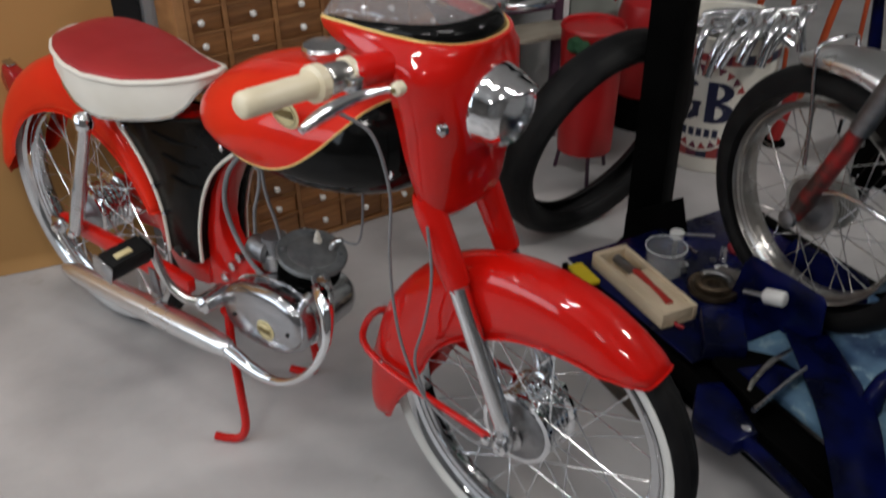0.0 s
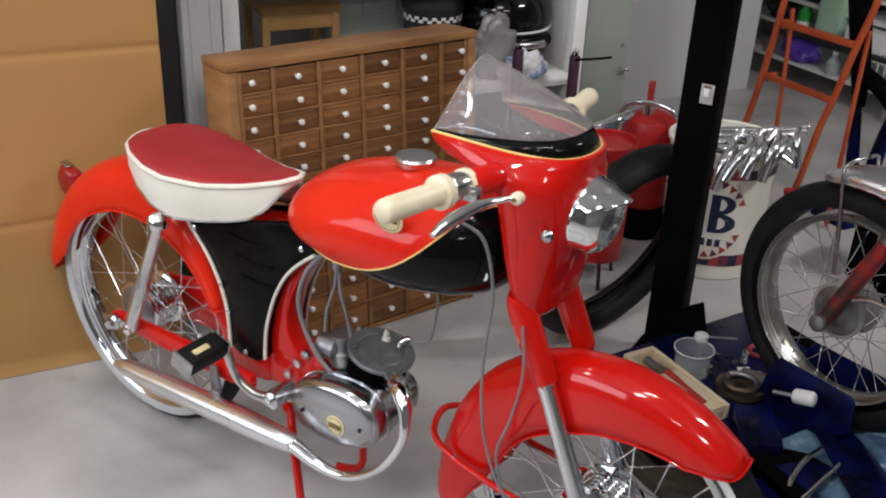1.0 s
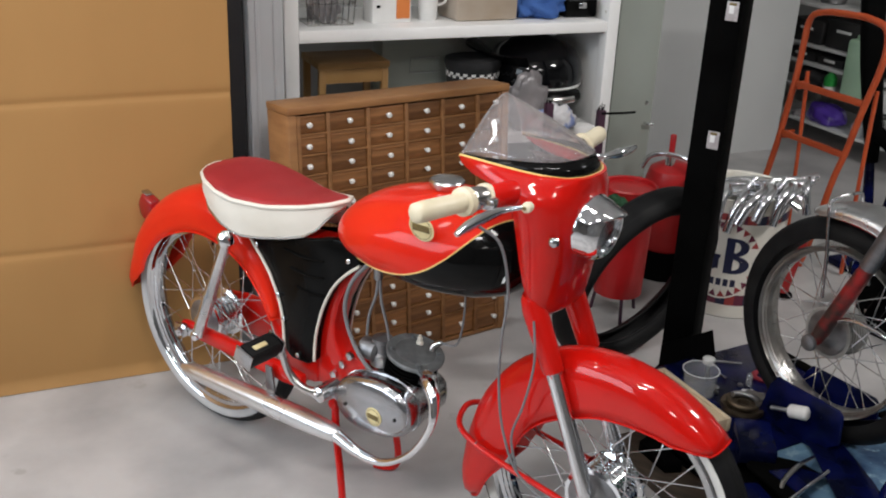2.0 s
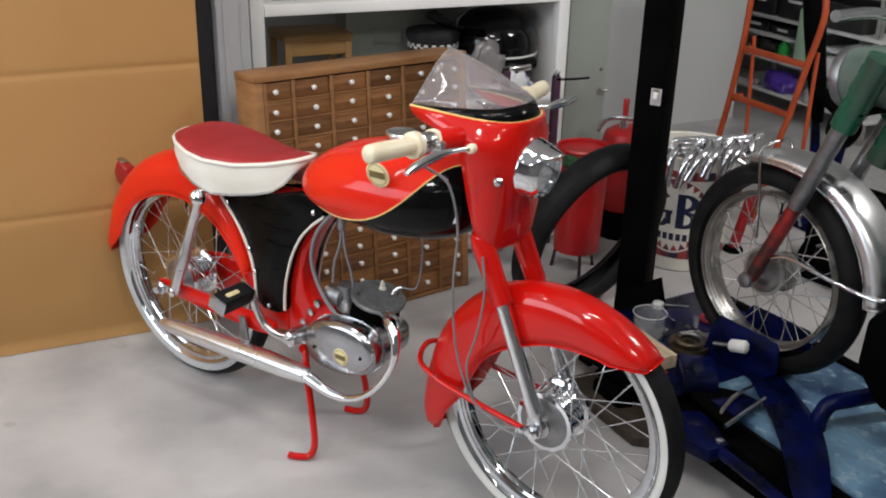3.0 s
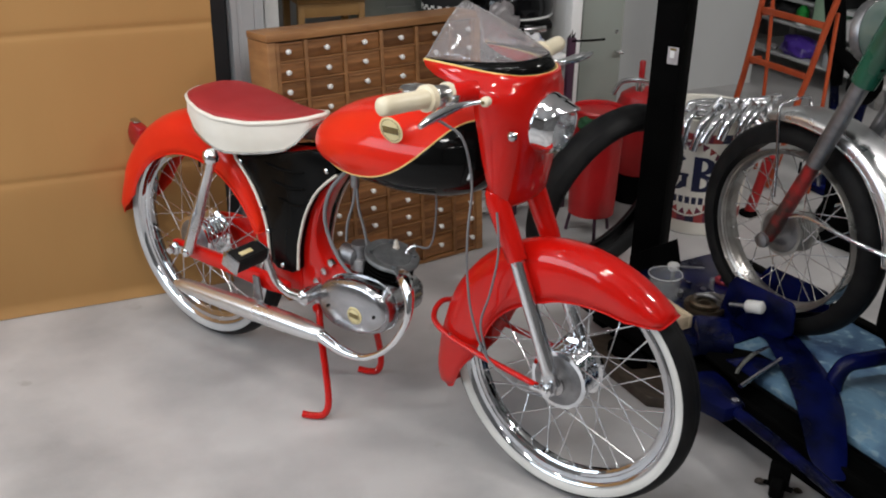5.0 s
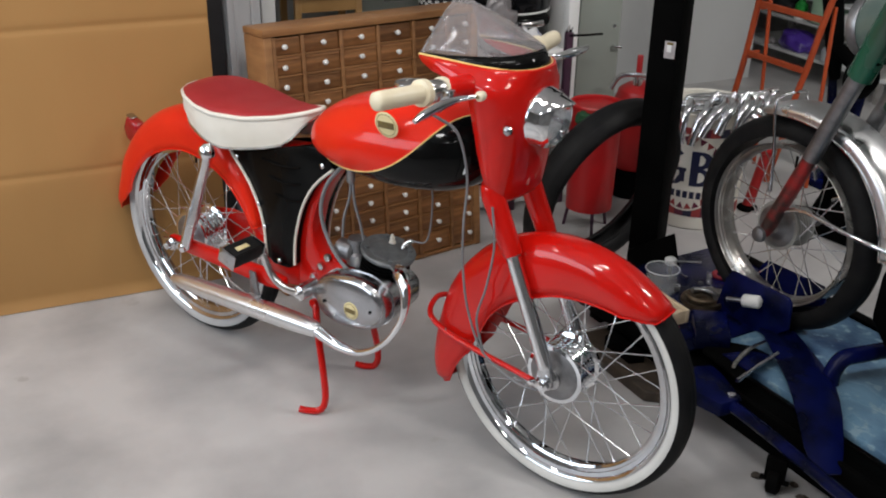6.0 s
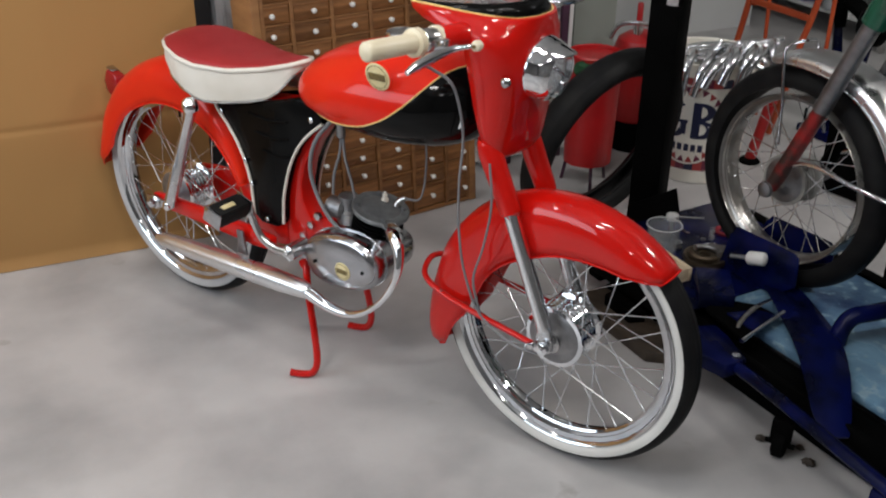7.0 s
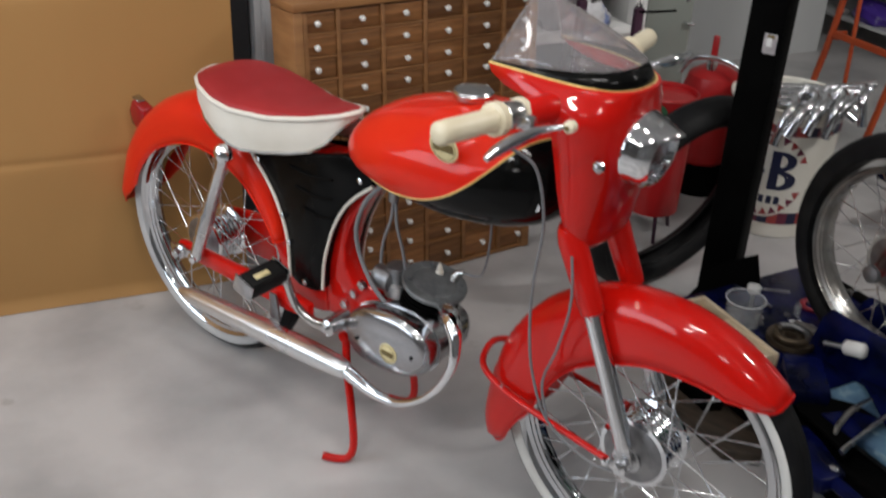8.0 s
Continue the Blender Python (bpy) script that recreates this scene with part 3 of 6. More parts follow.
t_red, t_black, t_la, t_lb = tank_meshes()
tank = part("fuel_tank", t_red, RED_TANK, moped, "orange-red bulbous fuel tank")
part("tank_underside", t_black, BLACK, tank, "glossy black lower tank")
part("coach_line", t_la, YELLOW_LINE, tank, "gold coach line")
part("coach_line", t_lb, YELLOW_LINE, tank, "gold coach line")
part("filler_cap", lathe([(0.0, 0.026), (0.006, 0.034), (0.016, 0.035), (0.020, 0.032), (0.022, 0.012), (0.023, 0.004)], 28, "z", (0.712, 0, 0.794)), ALU, tank, "ribbed aluminium filler cap")


def badge(parent, at, r, tilt, yaw):
    m = pose(*at, tilt, 0, yaw)
    plate = part("badge", lathe([(-0.0015, r * 0.96), (-0.003, r), (-0.0042, r * 0.9), (-0.0042, r * 0.1)], 32), BADGE, parent, "round yellowed maker's badge", m)
    part("badge_band", box(r * 1.35, 0.0018, r * 0.5, (0, -0.0048, 0), 0.0005), BADGE_DARK, plate, "dark band across the badge")
    part("badge_ring", tube([(math.cos(a) * r * 0.82, -0.0045, math.sin(a) * r * 0.82) for a in (k * math.pi / 12 for k in range(24))], 0.0006, 5, closed=True, steps=0), BADGE_DARK, plate)
    return plate


badge(tank, (0.765, -0.1395, 0.768), 0.028, 12, 2)
part("tank_bolt", lathe([(0, 0.009), (0.006, 0.008), (0.008, 0.003)], 12, "y", (0.905, -0.083, 0.690)), CHROME, tank)

# frame: pressed red shell with a black centre panel and white edging
shell = [(0.135, 0.560), (0.165, 0.600), (0.235, 0.612), (0.32, 0.600), (0.40, 0.608), (0.40, 0.258), (0.350, 0.250), (0.300, 0.255), (0.268, 0.310), (0.232, 0.390), (0.185, 0.470)]
front_spar = [(0.38, 0.606), (0.42, 0.614), (0.520, 0.612), (0.548, 0.606), (0.520, 0.574), (0.488, 0.530), (0.462, 0.480), (0.448, 0.430), (0.450, 0.390), (0.468, 0.360), (0.492, 0.330), (0.470, 0.290), (0.420, 0.262), (0.38, 0.256)]
frame_shell = part("frame", prism(shell, -0.044, 0.044, "xz", 0.012), RED, moped, "red pressed-steel frame")
part("front_spar", prism(front_spar, -0.038, 0.012, "xz", 0.010), RED, frame_shell, "narrow red front edge of the frame")
panel_l = [(0.190, 0.600), (0.215, 0.560), (0.245, 0.528), (0.272, 0.490), (0.295, 0.440), (0.306, 0.390), (0.308, 0.318)]
panel_r = [(0.404, 0.326), (0.409, 0.385), (0.420, 0.430), (0.437, 0.478), (0.465, 0.528), (0.500, 0.566), (0.540, 0.598)]
for s in (-1, 1):
    lo, hi = (-0.056, -0.034) if s < 0 else (0.040, 0.056)
    pn = part("side_panel", prism(panel_l + [(0.330, 0.306), (0.380, 0.308)] + panel_r + [(0.515, 0.640), (0.46, 0.636), (0.40, 0.618), (0.32, 0.598), (0.22, 0.602)], lo, hi, "xz", 0.005), BLACK_VINYL, moped, "glossy black side panel with white edging")
    for edge in (panel_l, panel_r):
        part("edging", tube([(x, s * 0.058, z) for x, z in edge], 0.0036, 8), SEAT_WHITE, pn, "white edging strip")
    for x, z in ((0.226, 0.560), (0.292, 0.455), (0.308, 0.400), (0.352, 0.322), (0.508, 0.600)):
        part("screw", lathe([(0, 0.0065), (s * 0.004, 0.006), (s * 0.006, 0.0025)], 10, "y", (x, s * 0.0565, z)), CHROME, pn)
    for k in range(3):
        part("louvre", tube([(0.315 + 0.018 * k, s * 0.055, 0.575 - 0.040 * k), (0.375 + 0.012 * k, s * 0.059, 0.571 - 0.040 * k), (0.435, s * 0.055, 0.578 - 0.040 * k)], 0.005, 8, flat=0.5), BLACK_VINYL, pn)
part("backbone", tube([(0.50, 0, 0.62), (0.75, 0, 0.64), (0.93, 0, 0.76)], 0.028, 12), RED, moped, "red frame tube under the tank")
part("steering_head", tube([(0.905, 0, 0.84), (0.975, 0, 0.665)], 0.027, 16, steps=0), RED, moped, "red steering head")
for s in (-1, 1):
    arm = part("swingarm", prism([(-0.02, 0.268), (-0.02, 0.300), (0.06, 0.304), (0.34, 0.306), (0.40, 0.300), (0.40, 0.268), (0.34, 0.262), (0.06, 0.266)], s * 0.076, s * 0.096, "xz", 0.006), RED, moped, "red rear swinging arm")
    part("axle_lug", lathe([(s * 0.100, 0.018), (s * 0.108, 0.018), (s * 0.112, 0.012), (s * 0.122, 0.011), (s * 0.124, 0.004)], 16, "y", (0.0, 0, 0.283)), ALU, arm, "axle nut and washer")
    part("chain_tensioner", prism([(-0.035, 0.276), (-0.035, 0.294), (0.045, 0.296), (0.045, 0.272)], s * 0.098, s * 0.106, "xz", 0.003), ALU, arm)
    top, bot = Vector((0.187, s * 0.112, 0.572)), Vector((0.066, s * 0.112, 0.296))
    shock = part("shock_absorber", tube([top, top.lerp(bot, 0.06), top.lerp(bot, 0.08), top.lerp(bot, 0.55), top.lerp(bot, 0.56), bot], [0.012, 0.014, 0.0125, 0.0145, 0.017, 0.0145], 16, steps=1), ALU, moped, "aluminium rear shock absorber")
    part("shock_cap", lathe([(-0.012, 0.015), (-0.004, 0.019), (0.012, 0.019), (0.022, 0.013), (0.026, 0.004)], 18, "z"), CHROME, shock, "chrome shock cap", pose(*top, 0, -24, 0))
    for q in (top, bot):
        part("shock_bolt", lathe([(q.y - 0.018, 0.006), (q.y - 0.014, 0.012), (q.y + 0.014, 0.012), (q.y + 0.018, 0.006)], 14, "y", (q.x, 0, q.z)), CHROME, shock)
part("chain_case", prism([(-0.05, 0.25), (-0.04, 0.325), (0.05, 0.34), (0.40, 0.335), (0.42, 0.25), (0.3, 0.245), (0.04, 0.225)], 0.058, 0.074, "xz", 0.008), RED, moped, "red chain case")

# fork, cowl and lamp
for s in (-1, 1):
    y = -0.072 if s < 0 else 0.056
    leg = part("fork_leg", tube([(0.968, y, 0.672), (0.972, y, 0.650), (1.018, y, 0.552), (1.024, y, 0.540)], [0.020, 0.023, 0.021, 0.018], 18, steps=2), RED, moped, "red upper fork leg")
    part("fork_tube", tube([(1.018, y, 0.553), (1.100, y, 0.350), (1.112, y, 0.318)], [0.0155, 0.0155, 0.0145], 18, steps=3), CHROME_SATIN, leg, "chromed lower fork tube")
    part("hub_cover", lathe([(s * 0.056, 0.022), (s * 0.062, 0.022), (s * 0.0635, 0.017), (s * 0.066, 0.015), (s * 0.068, 0.004)], 40, "y", (1.118, 0, 0.2865)), CHROME_DULL, leg, "domed chrome hub cover")
    part("fork_end", prism([(1.096, 0.272), (1.094, 0.290), (1.098, 0.335), (1.120, 0.335), (1.130, 0.295), (1.128, 0.272), (1.116, 0.264)], y - 0.004, y + 0.006, "xz", 0.003), ALU, leg, "cast fork end")
    part("axle_nut", lathe([(s * 0.083, 0.013), (s * 0.092, 0.013), (s * 0.096, 0.006)], 6, "y", (1.118, 0, 0.286)), CHROME, leg)


COWL = [(0.640, 0.980, 0.998, 0.060), (0.647, 0.973, 1.002, 0.076), (0.664, 0.966, 1.006, 0.085), (0.70, 0.957, 1.014, 0.091), (0.74, 0.950, 1.021, 0.097), (0.78, 0.945, 1.029, 0.102),
        (0.82, 0.939, 1.029, 0.107), (0.850, 0.934, 1.028, 0.110), (0.864, 0.926, 1.028, 0.111), (0.872, 0.890, 1.029, 0.111), (0.882, 0.848, 1.031, 0.109), (0.894, 0.822, 1.031, 0.105)]


def cowl_point(xb, xf, w, a):
    return (xb + (xf - xb) * max(0.0, math.cos(a)) ** 0.62, w * math.copysign(abs(math.sin(a)) ** 0.85, math.sin(a)))


def rim_height(a):
    """The cowl's upper edge: higher at the back corners, lower in front."""
    return 0.905 - 0.012 * math.cos(a) ** 1.2


ANG = [math.pi * (k / 36 - 0.5) for k in range(37)]
rows = [[(*cowl_point(xb, xf, w, a), z) for a in ANG] for z, xb, xf, w in COWL]
edge = [(*cowl_point(0.812, 1.028, 0.100, a), max(rim_height(a), 0.8955)) for a in ANG]
cowl = thicken(part("headlamp_cowl", shape(*ring_loft(rows + [edge], False, False, wrap=False), 60), RED, moped, "glossy red headlamp cowl"), 0.003, 1)
part("coach_line", tube(edge, 0.0034, 6, steps=0), YELLOW_LINE, cowl, "gold coach line")
band = [(*cowl_point(0.816, 1.010, 0.092, a), max(rim_height(a), 0.8955) + 0.002 + 0.027 * max(0, math.cos(a)) ** 0.8) for a in ANG]
thicken(part("cowl_band", shape(*ring_loft([edge, band], False, False, wrap=False), 60), BLACK, cowl, "black band under the windscreen"), 0.002, -1)
part("cowl_lining", shape(*ring_loft([[(*cowl_point(0.83, 1.02, 0.095, a), 0.880) for a in ANG], [(0.93 + 0.01 * math.cos(a), 0.02 * math.sin(a), 0.872) for a in ANG]], False, False, wrap=False), 60), BLACK, cowl)
arch = []
for a in ANG:
    u = a / (math.pi / 2)
    arch.append((0.812 + 0.020 * (1 - u * u), 0.097 * math.copysign(abs(u) ** 0.92, u), 0.905 + 0.098 * (1 - abs(u) ** 1.55)))
screen_rows = [[tuple(Vector(b).lerp(Vector(t), k / 8) + Vector((0.006 * math.cos(a), 0.006 * math.sin(a), 0.004)) * math.sin(math.pi * k / 8)) for b, t, a in zip(band, arch, ANG)] for k in range(9)]
ws = thicken(part("windscreen", shape(*ring_loft(screen_rows, False, False, wrap=False), 60), SCREEN, cowl, "clear curved plastic windscreen"), 0.002, 0)
ws.visible_shadow = False
part("screen_rim", tube(arch[:22], 0.0008, 6, steps=0), clear("screen_edge", (0.9, 0.9, 0.9), alpha=0.35), cowl)
# far half paler and denser: a reflected highlight coloured into the rim
part("screen_rim", tube(arch[21:], 0.0010, 6, steps=0), clear("screen_edge_highlight", (0.95, 0.95, 0.95), alpha=0.6), cowl, "far windscreen edge with its highlight put into the colour")
LENS_CLEAR = pane("clear_lamp_glass", (0.94, 0.95, 0.96), 1.6, 0.05)
lm = pose(1.020, 0, 0.803, 0, 8, 0)
lamp = part("headlamp", lathe([(-0.030, 0.052), (-0.004, 0.0565), (0.003, 0.0600), (0.009, 0.0600), (0.014, 0.0575), (0.026, 0.0560), (0.036, 0.0525), (0.044, 0.0475), (0.048, 0.0430), (0.046, 0.0405), (0.040, 0.040)], 40, "x"), CHROME, moped, "chrome headlamp rim with peaked visor", lm)
part("lamp_lens", lathe([(0.042, 0.042), (0.050, 0.036), (0.056, 0.022), (0.058, 0.004)], 36, "x"), LENS_CLEAR, lamp, "domed glass lamp lens")
part("reflector", lathe([(0.036, 0.040), (0.006, 0.032), (-0.018, 0.016), (-0.022, 0.003)], 36, "x"), CHROME_SATIN, lamp)
visor = []
for i in range(7):
    t = i / 6
    visor.append([(0.016 + (0.006 + 0.046 * max(0.0, math.cos(b * 1.25)) ** 1.3) * t, (0.0555 - 0.008 * t) * math.sin(b), (0.0555 - 0.012 * t) * math.cos(b)) for b in (radians(-68 + 136 * k / 24) for k in range(25))])
thicken(part("visor", shape(*ring_loft(visor, False, False, wrap=False), 60), CHROME, lamp, "chrome peak over the lamp"), 0.0015, 1)
part("ignition_switch", lathe([(-0.100, 0.010), (-0.106, 0.009), (-0.109, 0.005), (-0.110, 0.002)], 18, "y", (1.0135, 0.006, 0.795)), CHROME_DULL, cowl, "chrome ignition switch")

# handlebar with grips, levers and cables
NEAR, FAR = Vector((0.904, -0.332, 0.882)), Vector((0.868, 0.300, 0.876))
bar = part("handlebar", tube([NEAR, (0.912, -0.20, 0.872), (0.930, -0.10, 0.864), (0.935, 0.0, 0.864), (0.920, 0.10, 0.866), (0.885, 0.19, 0.874), FAR], 0.0105, 14), RED, moped, "red handlebar through the cowl")
for s, tip, inner in ((-1, NEAR, Vector((0.912, -0.20, 0.872))), (1, FAR, Vector((0.885, 0.19, 0.874)))):
    d = (inner - tip).normalized()
    L = (inner - tip).length
    grip = part("grip", tube([tip - d * 0.004, tip, tip + d * L * 0.12, tip + d * L * 0.75, tip + d * L * 0.80, tip + d * L * 0.82, tip + d * L * 0.92, tip + d * L * 0.93],
                             [0.012, 0.0165, 0.0172, 0.0165, 0.018, 0.0245, 0.0245, 0.016], 20, steps=1), CREAM, bar, "cream plastic handlebar grip")
    clamp = part("lever_clamp", tube([tip + d * L * 0.95, tip + d * (L * 1.0), tip + d * (L * 1.28), tip + d * (L * 1.30)], [0.014, 0.021, 0.019, 0.013], 16, steps=1), CHROME_WORN, bar, "chrome lever clamp")
    part("cable_block", box(0.030, 0.022, 0.020, tuple(tip + d * (L * 1.16) + Vector((0.022, 0, -0.004))), 0.004), ALU, clamp)
    a = tip + d * (L * 1.15) + Vector((0.026, 0, -0.006))
    if s < 0:
        ends = [Vector((1.001, -0.166, 0.873)), Vector((0.984, -0.180, 0.870)), Vector((0.966, -0.202, 0.865)), Vector((0.955, -0.235, 0.858)), Vector((0.948, -0.262, 0.850)), Vector((0.945, -0.282, 0.843))]
    else:
        ends = [a, a + Vector((0.028, 0.020, 0.0)), a + Vector((0.045, 0.060, 0.004)), a + Vector((0.045, 0.110, 0.004))]
    part("lever", tube(ends, [0.004, 0.005, 0.008, 0.0105, 0.009, 0.005], 10, flat=0.9), CHROME, clamp, "polished hand lever")
    part("white_ring", tube([tip + d * (L * 1.24), tip + d * (L * 1.31)], 0.0225, 18, steps=0), CREAM, bar)
ball = part("lever_ball", lathe([(-0.176, 0.004), (-0.173, 0.0085), (-0.166, 0.0095), (-0.160, 0.008), (-0.157, 0.004)], 16, "y", (1.001, 0, 0.873)), CREAM, bar, "cream ball at the lever end")
part("ball_screw", lathe([(-0.178, 0.0035), (-0.176, 0.0035)], 10, "y", (1.001, 0, 0.873)), BADGE_DARK, ball)
part("bar_boss", tube([(0.916, -0.165, 0.869), (0.918, -0.160, 0.869), (0.930, -0.105, 0.866), (0.934, -0.08, 0.865)], [0.014, 0.0205, 0.0215, 0.0215], 18, steps=1), RED, bar, "red bar sleeve")
part("cable", tube([(0.935, -0.215, 0.850), (0.915, -0.205, 0.835), (0.925, -0.185, 0.822), (0.950, -0.160, 0.790), (0.958, -0.140, 0.700), (0.945, -0.130, 0.600), (0.938, -0.118, 0.500), (0.945, -0.105, 0.400), (0.975, -0.090, 0.310), (1.05, -0.084, 0.268), (1.10, -0.075, 0.262)], 0.0026, 8), CABLE, moped, "grey brake cable")
part("cable", tube([(0.990, -0.100, 0.640), (1.000, -0.104, 0.560), (0.985, -0.104, 0.470), (0.962, -0.100, 0.390), (0.972, -0.088, 0.315)], 0.0024, 8), CABLE, moped, "grey speedometer cable")
part("mudguard_stay", tube([(1.088, -0.074, 0.280), (1.02, -0.073, 0.288), (0.93, -0.070, 0.298), (0.855, -0.066, 0.312), (0.806, -0.050, 0.330), (0.790, 0.0, 0.345), (0.806, 0.050, 0.330),
                            (0.855, 0.066, 0.312), (0.93, 0.070, 0.298), (1.02, 0.073, 0.288), (1.088, 0.074, 0.280)], 0.0062, 10), RED, moped, "red tubular mudguard stay")
for s in (-1, 1):
    part("stay_screw", lathe([(s * 0.080, 0.008), (s * 0.086, 0.007), (s * 0.088, 0.003)], 12, "y", (1.088, 0, 0.280)), CHROME, moped)
    part("stay_screw", lathe([(s * 0.064, 0.006), (s * 0.070, 0.005), (s * 0.071, 0.002)], 12, "y", (0.862, 0, 0.312)), CHROME, moped)

# engine
E_C, E_T = Vector((0.616, 0, 0.314)), radians(8)


def oval(a, b, y, n=40, power=2.4, shift=(0, 0)):
    out = []
    for k in range(n):
        t = 2 * math.pi * k / n
        u = a * math.copysign(abs(math.cos(t)) ** (2 / power), math.cos(t)) + shift[0]
        v = b * math.copysign(abs(math.sin(t)) ** (2 / power), math.sin(t)) + shift[1]
        out.append((E_C.x + u * math.cos(E_T) - v * math.sin(E_T), y, E_C.z + u * math.sin(E_T) + v * math.cos(E_T)))
    return out


engine = part("engine", shape(*ring_loft([oval(0.088, 0.046, 0.045), oval(0.100, 0.052, 0.025), oval(0.106, 0.058, -0.050), oval(0.107, 0.067, -0.070)]), 40), ALU, moped, "aluminium engine casing")
cover = part("engine_cover", shape(*ring_loft([oval(0.104, 0.064, -0.070), oval(0.105, 0.065, -0.094), oval(0.100, 0.061, -0.106), oval(0.089, 0.051, -0.112), oval(0.02, 0.01, -0.114)]), 50), ENGINE_ALLOY, engine, "polished oval engine cover")
badge(cover, (0.632, -0.1115, 0.302), 0.021, 0, 0)
part("screw", lathe([(-0.110, 0.004), (-0.115, 0.004), (-0.116, 0.001)], 10, "y", (0.688, 0, 0.316)), BLACK, cover)
part("screw", lathe([(-0.110, 0.004), (-0.115, 0.004), (-0.116, 0.001)], 10, "y", (0.550, 0, 0.300)), BLACK, cover)
cyl_m = pose(0.630, -0.004, 0.334, 0, 14, 0)
cyl_prof = [(0.0, 0.040), (0.010, 0.042)]
for k in range(7):
    z = 0.014 + k * 0.0095
    cyl_prof += [(z, 0.048), (z, 0.056), (z + 0.0045, 0.056), (z + 0.0045, 0.048)]
part("cylinder", lathe(cyl_prof + [(0.082, 0.042)], 36, "z"), BLACK_STEEL, engine, "black finned cylinder", cyl_m)
head = part("cylinder_head", lathe([(0.078, 0.056), (0.080, 0.0635), (0.085, 0.0640), (0.088, 0.0615), (0.0885, 0.047), (0.0870, 0.044), (0.0885, 0.041), (0.0890, 0.024), (0.0905, 0.021), (0.0905, 0.004)], 40, "z"), HEAD_ALLOY, engine, "dull grey cylinder head", cyl_m)
plug = part("spark_plug", lathe([(0.0, 0.008), (0.006, 0.008), (0.007, 0.0055), (0.016, 0.0055), (0.018, 0.003), (0.022, 0.003)], 12, "z", (0.641, 0.022, 0.422)), SEAT_WHITE, engine, "white porcelain spark plug")
part("plug_clip", tube([(0.668, 0.030, 0.414), (0.672, 0.034, 0.424), (0.680, 0.036, 0.432), (0.690, 0.036, 0.436)], [0.009, 0.009, 0.007, 0.004], 10), CHROME_WORN, engine, "bright steel plug clip")
for a in range(4):
    part("head_nut", lathe([(0.0885, 0.006), (0.093, 0.006), (0.0935, 0.003), (0.095, 0.001)], 6, "z", (0.050 * math.cos(radians(45 + 90 * a)), 0.050 * math.sin(radians(45 + 90 * a)), 0)), HEAD_ALLOY, head, "grey steel head nut", None)
part("ignition_lead", tube([(0.690, 0.036, 0.436), (0.725, 0.034, 0.444), (0.742, 0.03, 0.480), (0.748, 0.03, 0.540), (0.745, 0.03, 0.580), (0.735, 0.02, 0.612)], 0.0022, 8), CABLE, moped, "grey ignition lead")
carb = part("carburettor", lathe([(0.0, 0.018), (0.004, 0.026), (0.030, 0.026), (0.034, 0.020), (0.055, 0.019), (0.058, 0.022), (0.066, 0.022), (0.070, 0.010)], 24, "z", (0.572, -0.020, 0.365)), ALU_DULL, engine, "grey carburettor")
part("float_bowl", lathe([(-0.03, 0.012), (-0.026, 0.024), (0.014, 0.024), (0.02, 0.016)], 20, "x", (0.555, -0.030, 0.398)), ALU_DULL, carb)
part("inlet_pipe", tube([(0.575, -0.015, 0.385), (0.605, -0.008, 0.385), (0.640, 0, 0.375)], 0.014, 12), ALU_DULL, carb)
part("fuel_hose", tube([(0.560, -0.050, 0.610), (0.520, -0.058, 0.560), (0.500, -0.060, 0.500), (0.510, -0.060, 0.445), (0.545, -0.060, 0.390), (0.592, -0.056, 0.352)], 0.0045, 10), CABLE, moped, "grey fuel hose")
tap = part("fuel_tap", lathe([(-0.022, 0.006), (-0.018, 0.010), (0.010, 0.010), (0.020, 0.014), (0.024, 0.006)], 14, "z", (0.566, -0.030, 0.588)), ALU_DULL, moped, "small grey fuel tap under the tank")
part("tap_hose", tube([(0.566, -0.030, 0.568), (0.562, -0.032, 0.530), (0.546, -0.034, 0.480), (0.540, -0.034, 0.430)], 0.0032, 8), CABLE, tap, "thin translucent hose")
part("tap_hose", tube([(0.570, -0.028, 0.568), (0.574, -0.028, 0.520), (0.586, -0.024, 0.470), (0.594, -0.022, 0.425)], 0.0032, 8), CABLE, tap, "thin translucent hose")
part("engine_mount", prism([(0.46, 0.26), (0.45, 0.33), (0.49, 0.37), (0.54, 0.36), (0.53, 0.30), (0.50, 0.25)], -0.040, 0.040, "xz", 0.008), RED, moped, "red engine mounting bracket")
for x, z in ((0.478, 0.340), (0.500, 0.368), (0.452, 0.305)):
    part("bolt", lathe([(-0.040, 0.010), (-0.049, 0.010), (-0.051, 0.004)], 6, "y", (x, 0, z)), ALU, moped)

